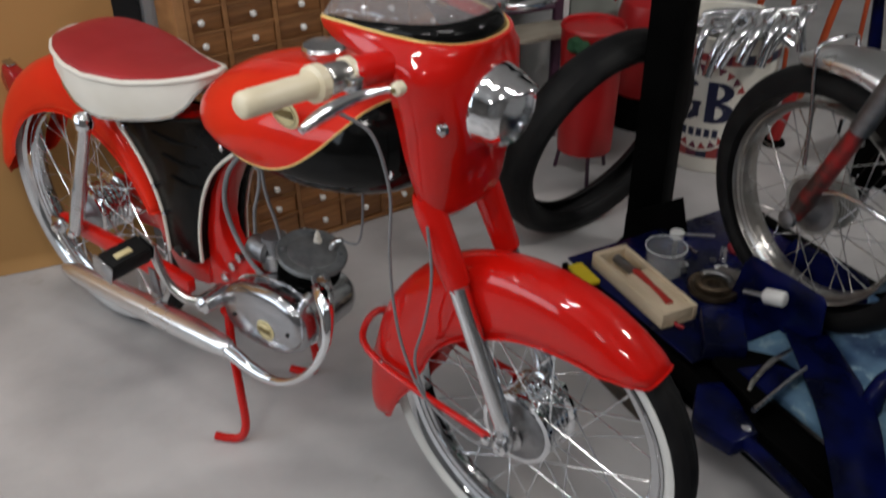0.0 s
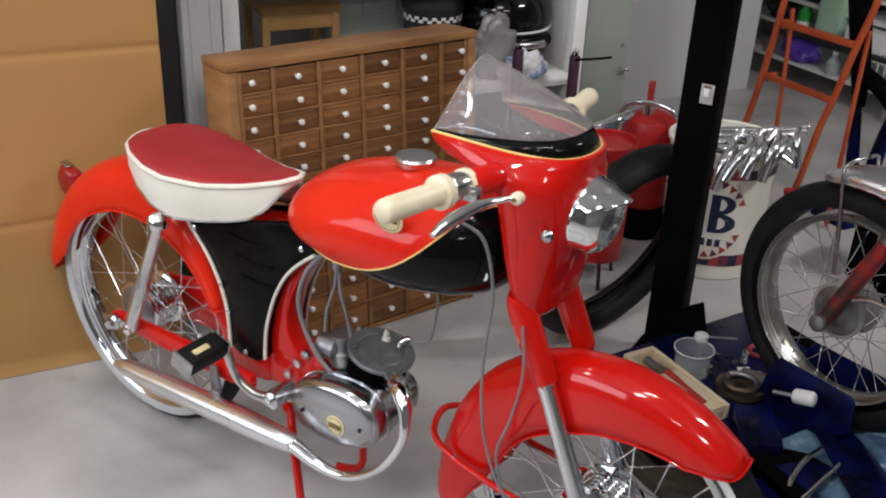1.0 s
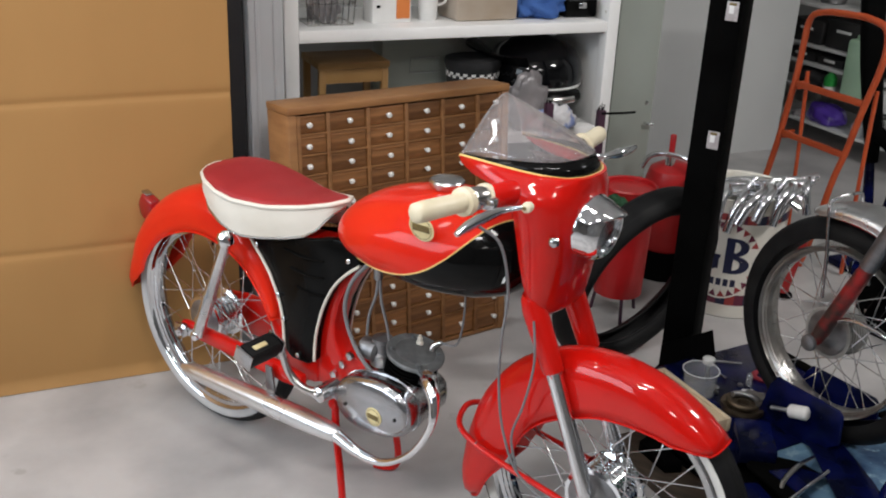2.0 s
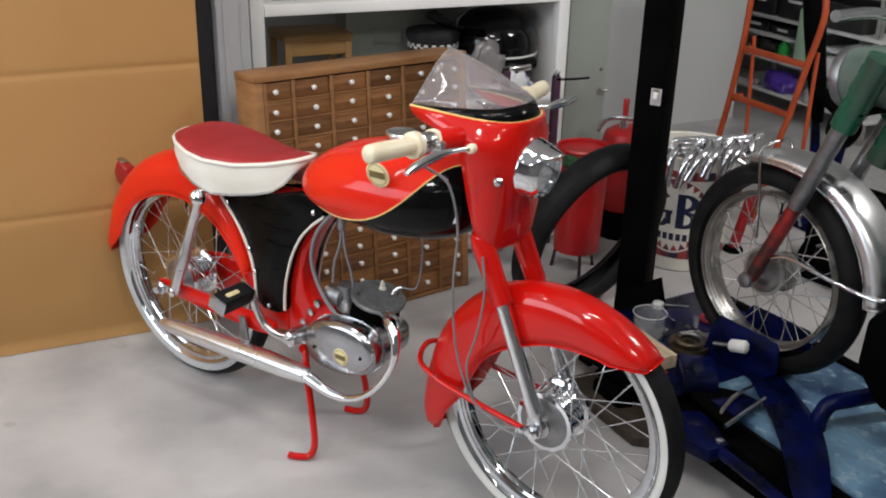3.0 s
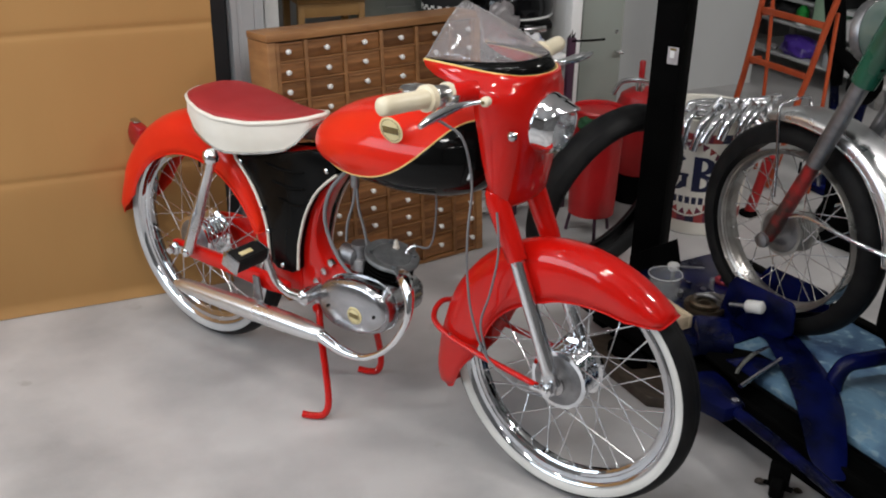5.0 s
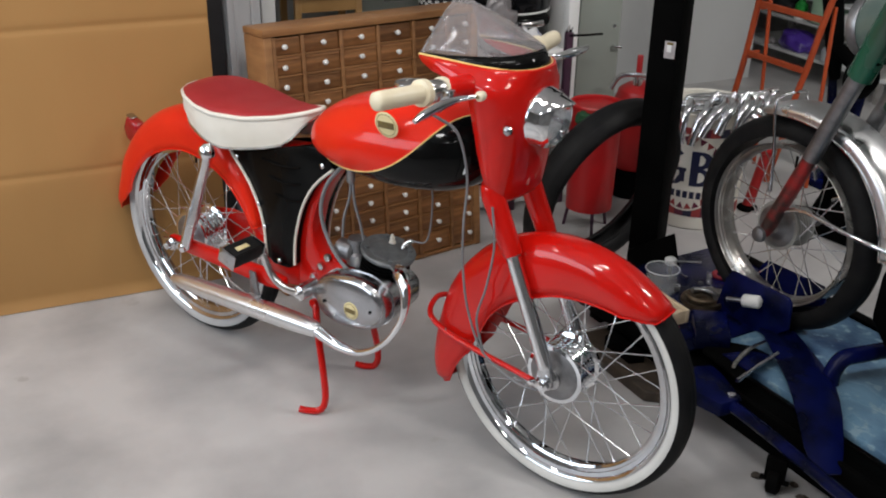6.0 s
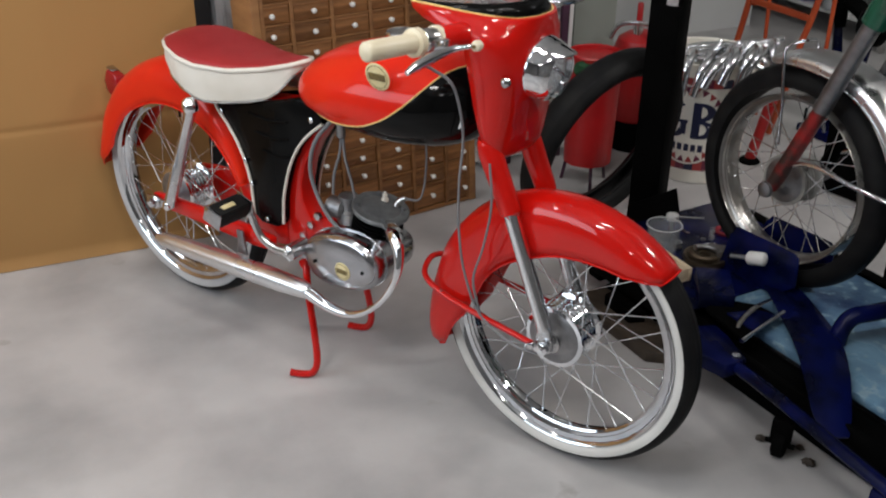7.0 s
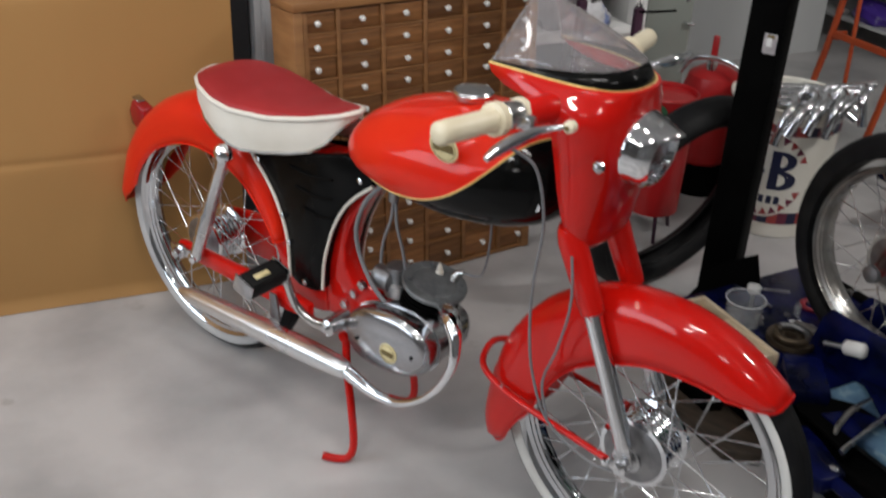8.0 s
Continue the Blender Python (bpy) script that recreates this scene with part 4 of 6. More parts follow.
# exhaust
part("exhaust_pipe", tube([(0.690, -0.030, 0.385), (0.728, -0.062, 0.408), (0.762, -0.090, 0.414), (0.784, -0.108, 0.390), (0.788, -0.122, 0.345), (0.758, -0.130, 0.285), (0.712, -0.132, 0.240), (0.660, -0.132, 0.214), (0.600, -0.132, 0.213), (0.540, -0.132, 0.228), (0.500, -0.132, 0.229)],
                          [0.019, 0.019, 0.017, 0.0115, 0.0078, 0.0072, 0.0072, 0.0088, 0.012, 0.015, 0.019], 16), CHROME, moped, "chrome exhaust header pipe")
silencer = part("silencer", tube([(0.545, -0.132, 0.228), (0.520, -0.132, 0.229), (0.44, -0.132, 0.2255), (0.30, -0.132, 0.218), (0.10, -0.132, 0.207), (0.055, -0.132, 0.205), (0.040, -0.132, 0.204), (0.028, -0.132, 0.2035)],
                                 [0.015, 0.0205, 0.0250, 0.0255, 0.0205, 0.0165, 0.0115, 0.0095], 24, steps=4), GUARD_CHROME, moped, "long dulled chrome silencer")
part("silencer_clamp", prism([(0.30, 0.24), (0.30, 0.30), (0.32, 0.30), (0.33, 0.24)], -0.112, -0.106, "xz", 0.002), ALU_DULL, silencer)

# pedals and stand
for s, tip, mid in ((-1, Vector((0.408, -0.165, 0.420)), Vector((0.432, -0.160, 0.350))), (1, Vector((0.560, 0.110, 0.270)), Vector((0.530, 0.120, 0.290)))):
    crank = part("pedal_crank", tube([(0.494, s * 0.125, 0.312), (0.470, s * 0.150, 0.320), mid, tip], [0.011, 0.010, 0.0085, 0.0095], 12), CHROME_WORN, moped, "chrome pedal crank")
    part("crank_boss", lathe([(s * 0.085, 0.018), (s * 0.140, 0.018), (s * 0.143, 0.012), (s * 0.150, 0.006)], 20, "y", (0.496, 0, 0.312)), ALU, crank)
    if s > 0:
        continue
    block = part("pedal", box(0.046, 0.086, 0.030, (0, s * 0.055, 0), 0.006), RUBBER, crank, "black rubber pedal", pose(*tip, 0, 18, 0))
    for k in (-0.008, 0.008):
        part("pedal_rib", box(0.040, 0.080, 0.006, (0, s * 0.055, 0.0155 if k > 0 else -0.0155), 0.002), RUBBER, block)
    part("pedal_plate", box(0.050, 0.004, 0.038, (0, s * 0.100, 0), 0.002), CHROME_DULL, block, "chrome end plate")
    part("pedal_plate", box(0.050, 0.004, 0.038, (0, s * 0.010, 0), 0.002), CHROME_DULL, block, "chrome end plate")
    part("reflector", box(0.012, 0.034, 0.003, (0.004, s * 0.062, 0.0195), 0.001), BADGE, block, "small cream reflector")
for s, pts in ((-1, [(0.485, -0.075, 0.262), (0.510, -0.098, 0.200), (0.538, -0.115, 0.120), (0.552, -0.124, 0.045), (0.545, -0.135, 0.014), (0.520, -0.150, 0.009), (0.500, -0.160, 0.011)]),
               (1, [(0.485, 0.070, 0.262), (0.500, 0.085, 0.200), (0.512, 0.100, 0.120), (0.520, 0.106, 0.045), (0.514, 0.100, 0.013), (0.494, 0.086, 0.009), (0.470, 0.076, 0.011)])):
    part("stand_leg", tube(pts, 0.0085, 12), RED, moped, "red tubular centre stand leg")
part("stand_cross_tube", tube([(0.485, -0.085, 0.258), (0.485, 0.080, 0.258)], 0.012, 12, steps=0), RED, moped)
part("stand_spring", tube([(0.47, -0.07, 0.27), (0.56, -0.08, 0.25)], 0.006, 8, steps=0), ALU_DULL, moped)


# ---- along the wall: cardboard, drawer cabinet, shelf and what stands in it ----
def cardboard():
    cd, cp = Vector((0.471, 0.882, 0)), Vector((-0.4, -0.145, 0))
    us = [-1.5 + 1.937 * i / 48 for i in range(49)]
    zs = [0.002 + (1.75 - 0.002) * j / 300 for j in range(301)]
    front, back = [], []
    for z in zs:
        ra, rb = [], []
        for u in us:
            fold = sum(-0.006 * math.exp(-abs(z - zf - 0.004 * noise.noise(Vector((u * 3, zf * 9, 0)))) / 0.007) for zf in (0.395, 0.785, 1.17, 1.56)) + 0.016 * max(0.0, 1 - z / 0.035) ** 1.5
            wave = 0.010 * noise.noise(Vector((u * 1.1, z * 1.6, 3))) + 0.0035 * math.sin(u * 3 + z * 5)
            ra.append((u, -(fold + wave), z))
            rb.append((u, 0.006 - (fold + wave), z))
        front.append(ra)
        back.append(rb)
    v1, f1 = ring_loft(front, False, False, wrap=False)
    v2, f2 = ring_loft(back, False, False, wrap=False)
    n = len(v1)
    faces = f1 + [tuple(i + n for i in q[::-1]) for q in f2]
    w, h = len(us), len(zs)
    for i in range(w - 1):
        faces += [(i, i + 1, n + i + 1, n + i), ((h - 1) * w + i, n + (h - 1) * w + i, n + (h - 1) * w + i + 1, (h - 1) * w + i + 1)]
    for j in range(h - 1):
        faces += [(j * w, n + j * w, n + (j + 1) * w, (j + 1) * w), (j * w + w - 1, (j + 1) * w + w - 1, n + (j + 1) * w + w - 1, n + j * w + w - 1)]
    put("cardboard_sheet", shape(v1 + v2, faces, 60), CARD, None, "tall brown corrugated cardboard sheet with horizontal folds", pose(cp.x, cp.y, 0, 0, 0, math.degrees(math.atan2(cd.y, cd.x))), "cardboard sheet")


cardboard()
# dark strip added in place of the deep shaded gap beside the cardboard
slab("trim_post", -0.955, -0.893, -0.02, 0.06, 0.0, CEIL, surface("gap_shade_grey", (0.035, 0.036, 0.04), (0.025, 0.026, 0.03), rough=0.6), "dark upright strip standing in for the shaded gap beside the cardboard")
locker = thing("steel_locker", "narrow grey enamelled steel locker beside the white shelf", "locker", room_pose(-0.84, 0.0))
part("body", box(0.098, 0.42, 1.95, (0, 0.10, 0.985), 0.006), GREY_METAL, locker)
part("plinth", box(0.094, 0.40, 0.03, (0, 0.11, 0.015), 0.002), BLACK_STEEL, locker)
for k in range(2):
    part("vertical_rib", box(0.012, 0.006, 1.85, (-0.025 + 0.05 * k, -0.111, 0.985), 0.002), GREY_METAL, locker)

PORCELAIN = surface("porcelain", (0.80, 0.79, 0.76), (0.68, 0.67, 0.64), rough=0.2, scale=40, bump=0.02)


def drawer_cabinet():
    wd, hg, dp = 0.708, 0.774, 0.130
    d = Vector((0.3203, 0.9473, 0))
    n = Vector((d.y, -d.x, 0))
    base = Vector((0.030, 0.309, 0)) - d * 0.056 + n * 0.040
    cab = thing("drawer_cabinet", "dark oak cabinet of many small drawers with white knobs", "cabinet",
                pose(base.x, base.y, 0.003, -4.2, 0, math.degrees(math.atan2(d.y, d.x))))
    for x in (0.012, wd - 0.012):
        part("side_panel", box(0.024, dp, hg - 0.022, (x, dp / 2, (hg - 0.022) / 2), 0.002), WOOD_CASE, cab)
    part("top_board", box(wd + 0.003, dp + 0.004, 0.020, (wd / 2, dp / 2 - 0.001, hg - 0.011), 0.003), WOOD_CASE, cab, "light worn oak top board")
    part("plinth_board", box(wd - 0.048, 0.014, 0.012, (wd / 2, 0.012, 0.006), 0.001), WOOD_CASE, cab)
    part("back_board", box(wd - 0.048, 0.006, hg - 0.03, (wd / 2, dp - 0.004, (hg - 0.03) / 2), 0), WOOD, cab)
    heights = [0.0775] + [0.0552] * 12
    z = 0.012
    rows_z = []
    for h in heights:
        rows_z.append((z, h))
        z += h
    pitch = 0.1208
    x0 = 0.056 - pitch / 2
    for k in range(7):
        part("divider", box(0.011, 0.020, hg - 0.036, (min(max(x0 + k * pitch, 0.0305), wd - 0.0305), 0.012, 0.012 + (hg - 0.036) / 2), 0.001), WOOD_DARK, cab)
    for zz, h in rows_z[1:]:
        part("rail", box(wd - 0.050, 0.018, 0.0060, (wd / 2, 0.0125, zz), 0.0008), WOOD_DARK, cab)
    knob_me = lathe([(0.0, 0.0030), (-0.008, 0.0036), (-0.010, 0.0066), (-0.014, 0.0080), (-0.0185, 0.0066), (-0.0208, 0.0034)], 14, "y")
    knob_me.materials.append(PORCELAIN)
    for h in (0.0775, 0.0552):
        me = joined(box(pitch - 0.015, 0.10, h - 0.0085, (0, 0.052, 0), 0.0018), box(pitch - 0.018, 0.003, 0.0025, (0, 0.0005, h / 2 - 0.009), 0))
        me.materials.append(WOOD)
        for r, (zz, hh) in enumerate(rows_z):
            if hh != h:
                continue
            for c in range(6):
                rx = random.uniform(-0.0015, 0.0025)
                dr = part("drawer", me, None, cab, "", pose(x0 + (c + 0.5) * pitch, 0.004 + rx, zz + hh / 2, 0, 0, random.uniform(-0.5, 0.5)))
                part("knob", knob_me, None, dr, "", pose(random.uniform(-0.002, 0.002), 0.001, random.uniform(-0.0015, 0.0015)))


drawer_cabinet()


def white_shelf():
    sh = thing("shelf_unit", "white painted wooden shelf unit with worn edges, partly filled", "shelf", room_pose(0, 0))
    for x in (-0.739, 0.352):
        for y in (0.022, 0.40):
            part("upright", box(0.043, 0.044, 2.05, (x, y, 1.025), 0.003), WHITE_PAINT, sh)
    part("side_board", box(0.016, 0.34, 2.0, (0.366, 0.21, 1.02), 0.002), WHITE_PAINT, sh)
    part("plinth_board", box(0.385, 0.016, 0.040, (0.145, -0.066, 0.036), 0.002), WHITE_PAINT, sh, "low white board before the shelf foot")
    for x in (0.0, 0.31):
        part("plinth_bracket", box(0.020, 0.060, 0.040, (x, -0.029, 0.020), 0.002), WHITE_PAINT, sh)
    for z in (0.026, 0.522, 0.879, 1.35, 1.80):
        part("shelf_board", box(1.046, 0.42, 0.036, (-0.1935, 0.212, z), 0.003), WHITE_PAINT, sh)


white_shelf()


def on_shelf(name, label, category, w, n, z, turn=0.0):
    return thing(name, label, category, room_pose(w, n, z, turn))


BLACK_GLOSS = surface("black_gloss_shell", (0.003, 0.003, 0.0035), (0.006, 0.006, 0.007), rough=0.09, scale=9, bump=0.01, spec=0.35)
CLOTH_BLACK = surface("black_cloth", (0.012, 0.012, 0.013), (0.02, 0.02, 0.022), rough=0.85, scale=20, fine=300, bump=0.3)
WHITE_PLAIN = surface("white_plastic", (0.78, 0.78, 0.77), (0.70, 0.70, 0.69), rough=0.35, scale=12, bump=0.03)
# peaked cap with a chequered band, on the board behind the drawer cabinet
cap = on_shelf("peaked_cap", "black peaked cap with a black and white chequered band", "cap", -0.060, -0.20, 0.5405)
part("stand", lathe([(0.0, 0.078), (0.01, 0.082), (0.10, 0.076), (0.105, 0.072)], 28, "z"), CLOTH_BLACK, cap)
part("crown", lathe([(0.100, 0.086), (0.125, 0.088), (0.172, 0.089), (0.190, 0.095), (0.204, 0.098), (0.214, 0.094), (0.220, 0.070), (0.222, 0.020)], 36, "z"), CLOTH_BLACK, cap, "black cloth crown")
chk = []
for r in range(2):
    for k in range(40):
        if (k + r) % 2 == 0:
            a0, a1 = 2 * math.pi * k / 40, 2 * math.pi * (k + 1) / 40
            z0, z1 = 0.156 + 0.009 * r, 0.165 + 0.009 * r
            o = len(chk)
            chk.append([(math.cos(a) * rr, math.sin(a) * rr, z) for a, z in ((a0, z0), (a1, z0), (a1, z1), (a0, z1)) for rr in (0.0885, 0.0905)])
cv, cf = [], []
for q in chk:
    o = len(cv)
    cv += q
    cf += [(o + 1, o + 3, o + 5, o + 7), (o, o + 6, o + 4, o + 2), (o, o + 2, o + 3, o + 1), (o + 2, o + 4, o + 5, o + 3), (o + 4, o + 6, o + 7, o + 5), (o + 6, o, o + 1, o + 7)]
part("chequered_band", shape(cv, cf, 0), WHITE_PLAIN, cap, "white checks of the band")
part("peak", shape(*ring_loft([[(math.cos(a) * rr, math.sin(a) * rr - (0.04 if rr > 0.095 else 0), z) for a in (radians(200 + 140 * k / 12) for k in range(13))] for rr, z in ((0.086, 0.128), (0.101, 0.116), (0.101, 0.113), (0.086, 0.125))], False, True, wrap=False), 50), BLACK_GLOSS, cap, "glossy black peak")
# open-face helmet with a white stripe and goggles
hel = on_shelf("crash_helmet", "glossy black open-face helmet with a white stripe and goggles", "helmet", 0.185, -0.215, 0.5405, -25)
hel.scale = (1.22, 1.22, 1.04)
part("neck_pad", lathe([(0.0, 0.092), (0.012, 0.100), (0.10, 0.108), (0.115, 0.10)], 32, "z"), CLOTH_BLACK, hel)
part("shell", lathe([(0.085, 0.122), (0.11, 0.132), (0.15, 0.138), (0.19, 0.132), (0.23, 0.110), (0.258, 0.075), (0.270, 0.035), (0.272, 0.006)], 40, "z"), BLACK_GLOSS, hel, "glossy black shell")
part("stripe", tube([(math.cos(a) * 0.134, math.sin(a) * 0.134, 0.118) for a in (2 * math.pi * k / 40 for k in range(40))], 0.0042, 6, closed=True, steps=0), WHITE_PLAIN, hel, "white stripe")
part("goggles", tube([(math.cos(a) * 0.139, math.sin(a) * 0.139, 0.095) for a in (radians(215 + 110 * k / 10) for k in range(11))], 0.020, 10, steps=0, flat=1.1), BLACK_VINYL, hel, "black goggles strap")
part("goggle_lens", tube([(math.cos(a) * 0.158, math.sin(a) * 0.158, 0.090) for a in (radians(268 + 44 * k / 8) for k in range(9))], 0.009, 10, steps=0, flat=1.3), CHROME_WORN, hel, "silvery goggle lens")
part("peak", shape(*ring_loft([[(math.cos(a) * rr, math.sin(a) * rr, z) for a in (radians(150 + 110 * k / 12) for k in range(13))] for rr, z in ((0.128, 0.19), (0.200, 0.235), (0.200, 0.231), (0.128, 0.186))], False, True, wrap=False), 50), BLACK_GLOSS, hel, "black helmet peak")


def crumpled(name, label, category, m, sx, sy, sz, mat, seed, rough=0.45):
    bm = bmesh.new()
    bmesh.ops.create_icosphere(bm, subdivisions=4, radius=1)
    for v in bm.verts:
        k = 1 + rough * noise.noise(v.co * 2.1 + Vector((seed, 0, 0))) + 0.25 * rough * noise.noise(v.co * 6 + Vector((0, seed, 0)))
        v.co = Vector((v.co.x * sx * k, v.co.y * sy * k, max(0.0, (v.co.z * k + 0.75)) * sz))
    me = bpy.data.meshes.new("mesh")
    bm.to_mesh(me)
    bm.free()
    me.polygons.foreach_set("use_smooth", [True] * len(me.polygons))
    return put(name, me, mat, None, label, m, category)


BAG = surface("grey_plastic_bag", (0.27, 0.25, 0.255), (0.17, 0.16, 0.165), rough=0.3, scale=14, bump=0.3)
WRAP = surface("printed_wrapper", (0.66, 0.66, 0.68), (0.20, 0.26, 0.48), rough=0.35, scale=16, bump=0.2, spread=(0.52, 0.60))
crumpled("plastic_bag", "crumpled grey plastic bag on the shelf", "bag", room_pose(0.065, -0.035, 0.5405), 0.074, 0.035, 0.106, BAG, 3)
crumpled("wrapper", "crumpled white wrapper with blue print", "wrapper", room_pose(0.150, 0.020, 0.5405), 0.074, 0.028, 0.052, WRAP, 9)
# small stand-ins on the board for the wooden desk and grey filing cabinet behind
desk = thing("desk_stand_in", "small tan wooden stand-in for a desk behind the shelf", "stool", room_pose(-0.49, -0.27, 0.5405))
part("seat", box(0.24, 0.20, 0.022, (0, 0, 0.212), 0.004), WOOD_TAN, desk)
part("apron", box(0.22, 0.018, 0.045, (0, -0.085, 0.178), 0.002), WOOD_TAN, desk)
for x in (-0.105, 0.105):
    for y in (-0.085, 0.085):
        part("leg", box(0.022, 0.022, 0.201, (x, y, 0.1005), 0.002), WOOD_TAN, desk)
filing = thing("filing_stand_in", "small dark grey stand-in for a filing cabinet with a label frame", "box", room_pose(-0.20, -0.35, 0.5405))
part("body", box(0.30, 0.10, 0.30, (0, 0, 0.15), 0.004), GREY_GREEN, filing)
part("label_frame", tube([(-0.05, -0.053, 0.20), (0.06, -0.053, 0.20), (0.06, -0.053, 0.15), (-0.05, -0.053, 0.15)], 0.0022, 6, closed=True, steps=0), GREY_METAL, filing)

# goods on the upper board
Z_UP = 0.8975
bx = on_shelf("carton", "white and orange printed carton", "carton", -0.40, -0.13, Z_UP, 4)
part("body", box(0.13, 0.075, 0.15, (0, 0, 0.075), 0.002), WHITE_PLAIN, bx)
part("printed_panel", box(0.045, 0.002, 0.12, (0.038, -0.0385, 0.072), 0), surface("orange_print", (0.72, 0.24, 0.06), (0.60, 0.17, 0.04), rough=0.5), bx, "orange printed panel")
for k in range(4):
    part("print_mark", box(0.012, 0.0015, 0.008, (-0.045 + 0.02 * (k % 3), -0.038, 0.05 + 0.028 * k), 0), BLACK_STEEL, bx)
jug = on_shelf("plastic_jug", "tall white plastic jug", "jug", -0.262, -0.13, Z_UP)
part("body", lathe([(0.0, 0.026), (0.004, 0.029), (0.16, 0.036), (0.164, 0.034), (0.160, 0.033), (0.01, 0.027)], 28, "z"), WHITE_PLAIN, jug)
part("handle", tube([(0.034, 0, 0.145), (0.062, 0, 0.135), (0.062, 0, 0.06), (0.031, 0, 0.045)], 0.005, 8), WHITE_PLAIN, jug)
tb = on_shelf("storage_tub", "clear plastic tub with a tan lid on the shelf", "tub", -0.08, -0.15, Z_UP)
part("body", box(0.22, 0.16, 0.10, (0, 0, 0.05), 0.012), surface("milky_tub", (0.42, 0.36, 0.30), (0.34, 0.27, 0.20), rough=0.3), tb)
part("lid", box(0.235, 0.175, 0.016, (0, 0, 0.108), 0.005), WOOD_TAN, tb)
crumpled("blue_cloth", "crumpled blue cloth heaped on the shelf", "cloth", room_pose(0.12, -0.13, Z_UP), 0.10, 0.08, 0.055, surface("blue_cloth_weave", (0.05, 0.14, 0.42), (0.03, 0.09, 0.30), rough=0.8, scale=12, fine=300, bump=0.4), 5)
tool = on_shelf("tool_case", "black plastic tool case with a grey latch", "case", 0.275, -0.14, Z_UP)
part("body", box(0.12, 0.12, 0.06, (0, 0, 0.03), 0.008), BLACK_VINYL, tool)
part("latch", box(0.03, 0.006, 0.018, (0, -0.062, 0.04), 0.002), ALU, tool)
bk = on_shelf("wire_basket", "small wire basket of oddments", "basket", -0.60, -0.13, Z_UP)
for k in range(9):
    part("wire", tube([(-0.07 + 0.0175 * k, -0.06, 0.0), (-0.08 + 0.02 * k, -0.07, 0.13)], 0.002, 6, steps=0), CHROME_WORN, bk)
for z, s in ((0.003, 1.0), (0.065, 1.07), (0.13, 1.14)):
    part("hoop", tube([(-0.07 * s, -0.06 * s, z), (0.07 * s, -0.06 * s, z), (0.07 * s, 0.06 * s, z), (-0.07 * s, 0.06 * s, z)], 0.0025, 6, closed=True, steps=0), CHROME_WORN, bk)
crumpled("oddments_bag", "grey oddments bag inside the wire basket", "bag", room_pose(-0.60, -0.13, Z_UP + 0.004), 0.045, 0.04, 0.06, BAG, 12)

# black boxes added so that the bottom bay of the shelf looks dark
for w in (-0.42, 0.02):
    cr = on_shelf("dark_bay_box", "black box added to darken the shelf's bottom bay", "crate", w, -0.20, 0.0445)
    cr_body = part("body", box(0.40, 0.30, 0.24, (0, 0, 0.12), 0.010), BLACK_STEEL, cr)
    part("rim", box(0.414, 0.314, 0.018, (0, 0, 0.242), 0.004), BLACK_STEEL, cr)
    part("grip", box(0.10, 0.006, 0.024, (0, -0.153, 0.19), 0.002), BLACK_VINYL, cr)

# grey-green cupboard beside the shelf
cup = thing("metal_cupboard", "tall grey-green metal cupboard with a small handle", "cupboard", room_pose(0.49, -0.05))
part("body", box(0.185, 0.44, 2.0, (0, 0.222, 1.0), 0.004), GREY_GREEN, cup)
part("door", box(0.175, 0.012, 1.93, (0, -0.005, 1.0), 0.003), GREY_GREEN, cup)
part("handle", tube([(0.060, -0.014, 0.528), (0.060, -0.030, 0.528), (0.085, -0.030, 0.524)], 0.005, 8, steps=0), ALU, cup, "small metal handle")
part("lock", lathe([(-0.010, 0.008), (-0.014, 0.007), (-0.015, 0.002)], 12, "y", (0.060, 0, 0.60)), ALU, cup)

# low steel stand with two posts, and the red drums beside it
PURPLE = surface("dark_purple_paint", (0.055, 0.016, 0.040), (0.035, 0.012, 0.026), rough=0.5, scale=12, bump=0.2)
st = thing("steel_stand", "dark purple steel stand with ragged posts and a grey top", "stand", pose(0.285, 1.40, 0, 0, 0, YAW_W))
for x, h in ((0.0, 0.625), (-0.20, 0.66)):
    part("post", box(0.028, 0.022, h, (x, 0, h / 2), 0.004), PURPLE, st)
    for k in range(5):
        part("splinter", tube([(x - 0.010 + 0.005 * k, 0.004 * math.sin(k * 2.0), h - 0.004), (x - 0.012 + 0.006 * k, 0, h + 0.010 + 0.007 * ((k * 7) % 3))], [0.003, 0.001], 5, steps=0), BLACK_STEEL, st)
part("cross_bar", tube([(-0.20, 0.0, 0.42), (0.0, 0.0, 0.42)], 0.009, 8, steps=0), PURPLE, st)
part("hook_rod", tube([(-0.005, -0.01, 0.615), (0.06, -0.012, 0.612), (0.125, -0.014, 0.612)], 0.004, 8), BLACK_STEEL, st)
part("top_plate", box(0.25, 0.12, 0.014, (-0.095, -0.055, 0.372), 0.002), surface("greyed_board", (0.34, 0.30, 0.24), (0.24, 0.21, 0.165), rough=0.6, scale=9, bump=0.2, stretch=(1, 5, 1)), st, "greyed wooden board top")
part("rod", tube([(0.03, -0.03, 0.38), (0.04, -0.03, 0.0)], 0.010, 10, steps=0), ALU, st)

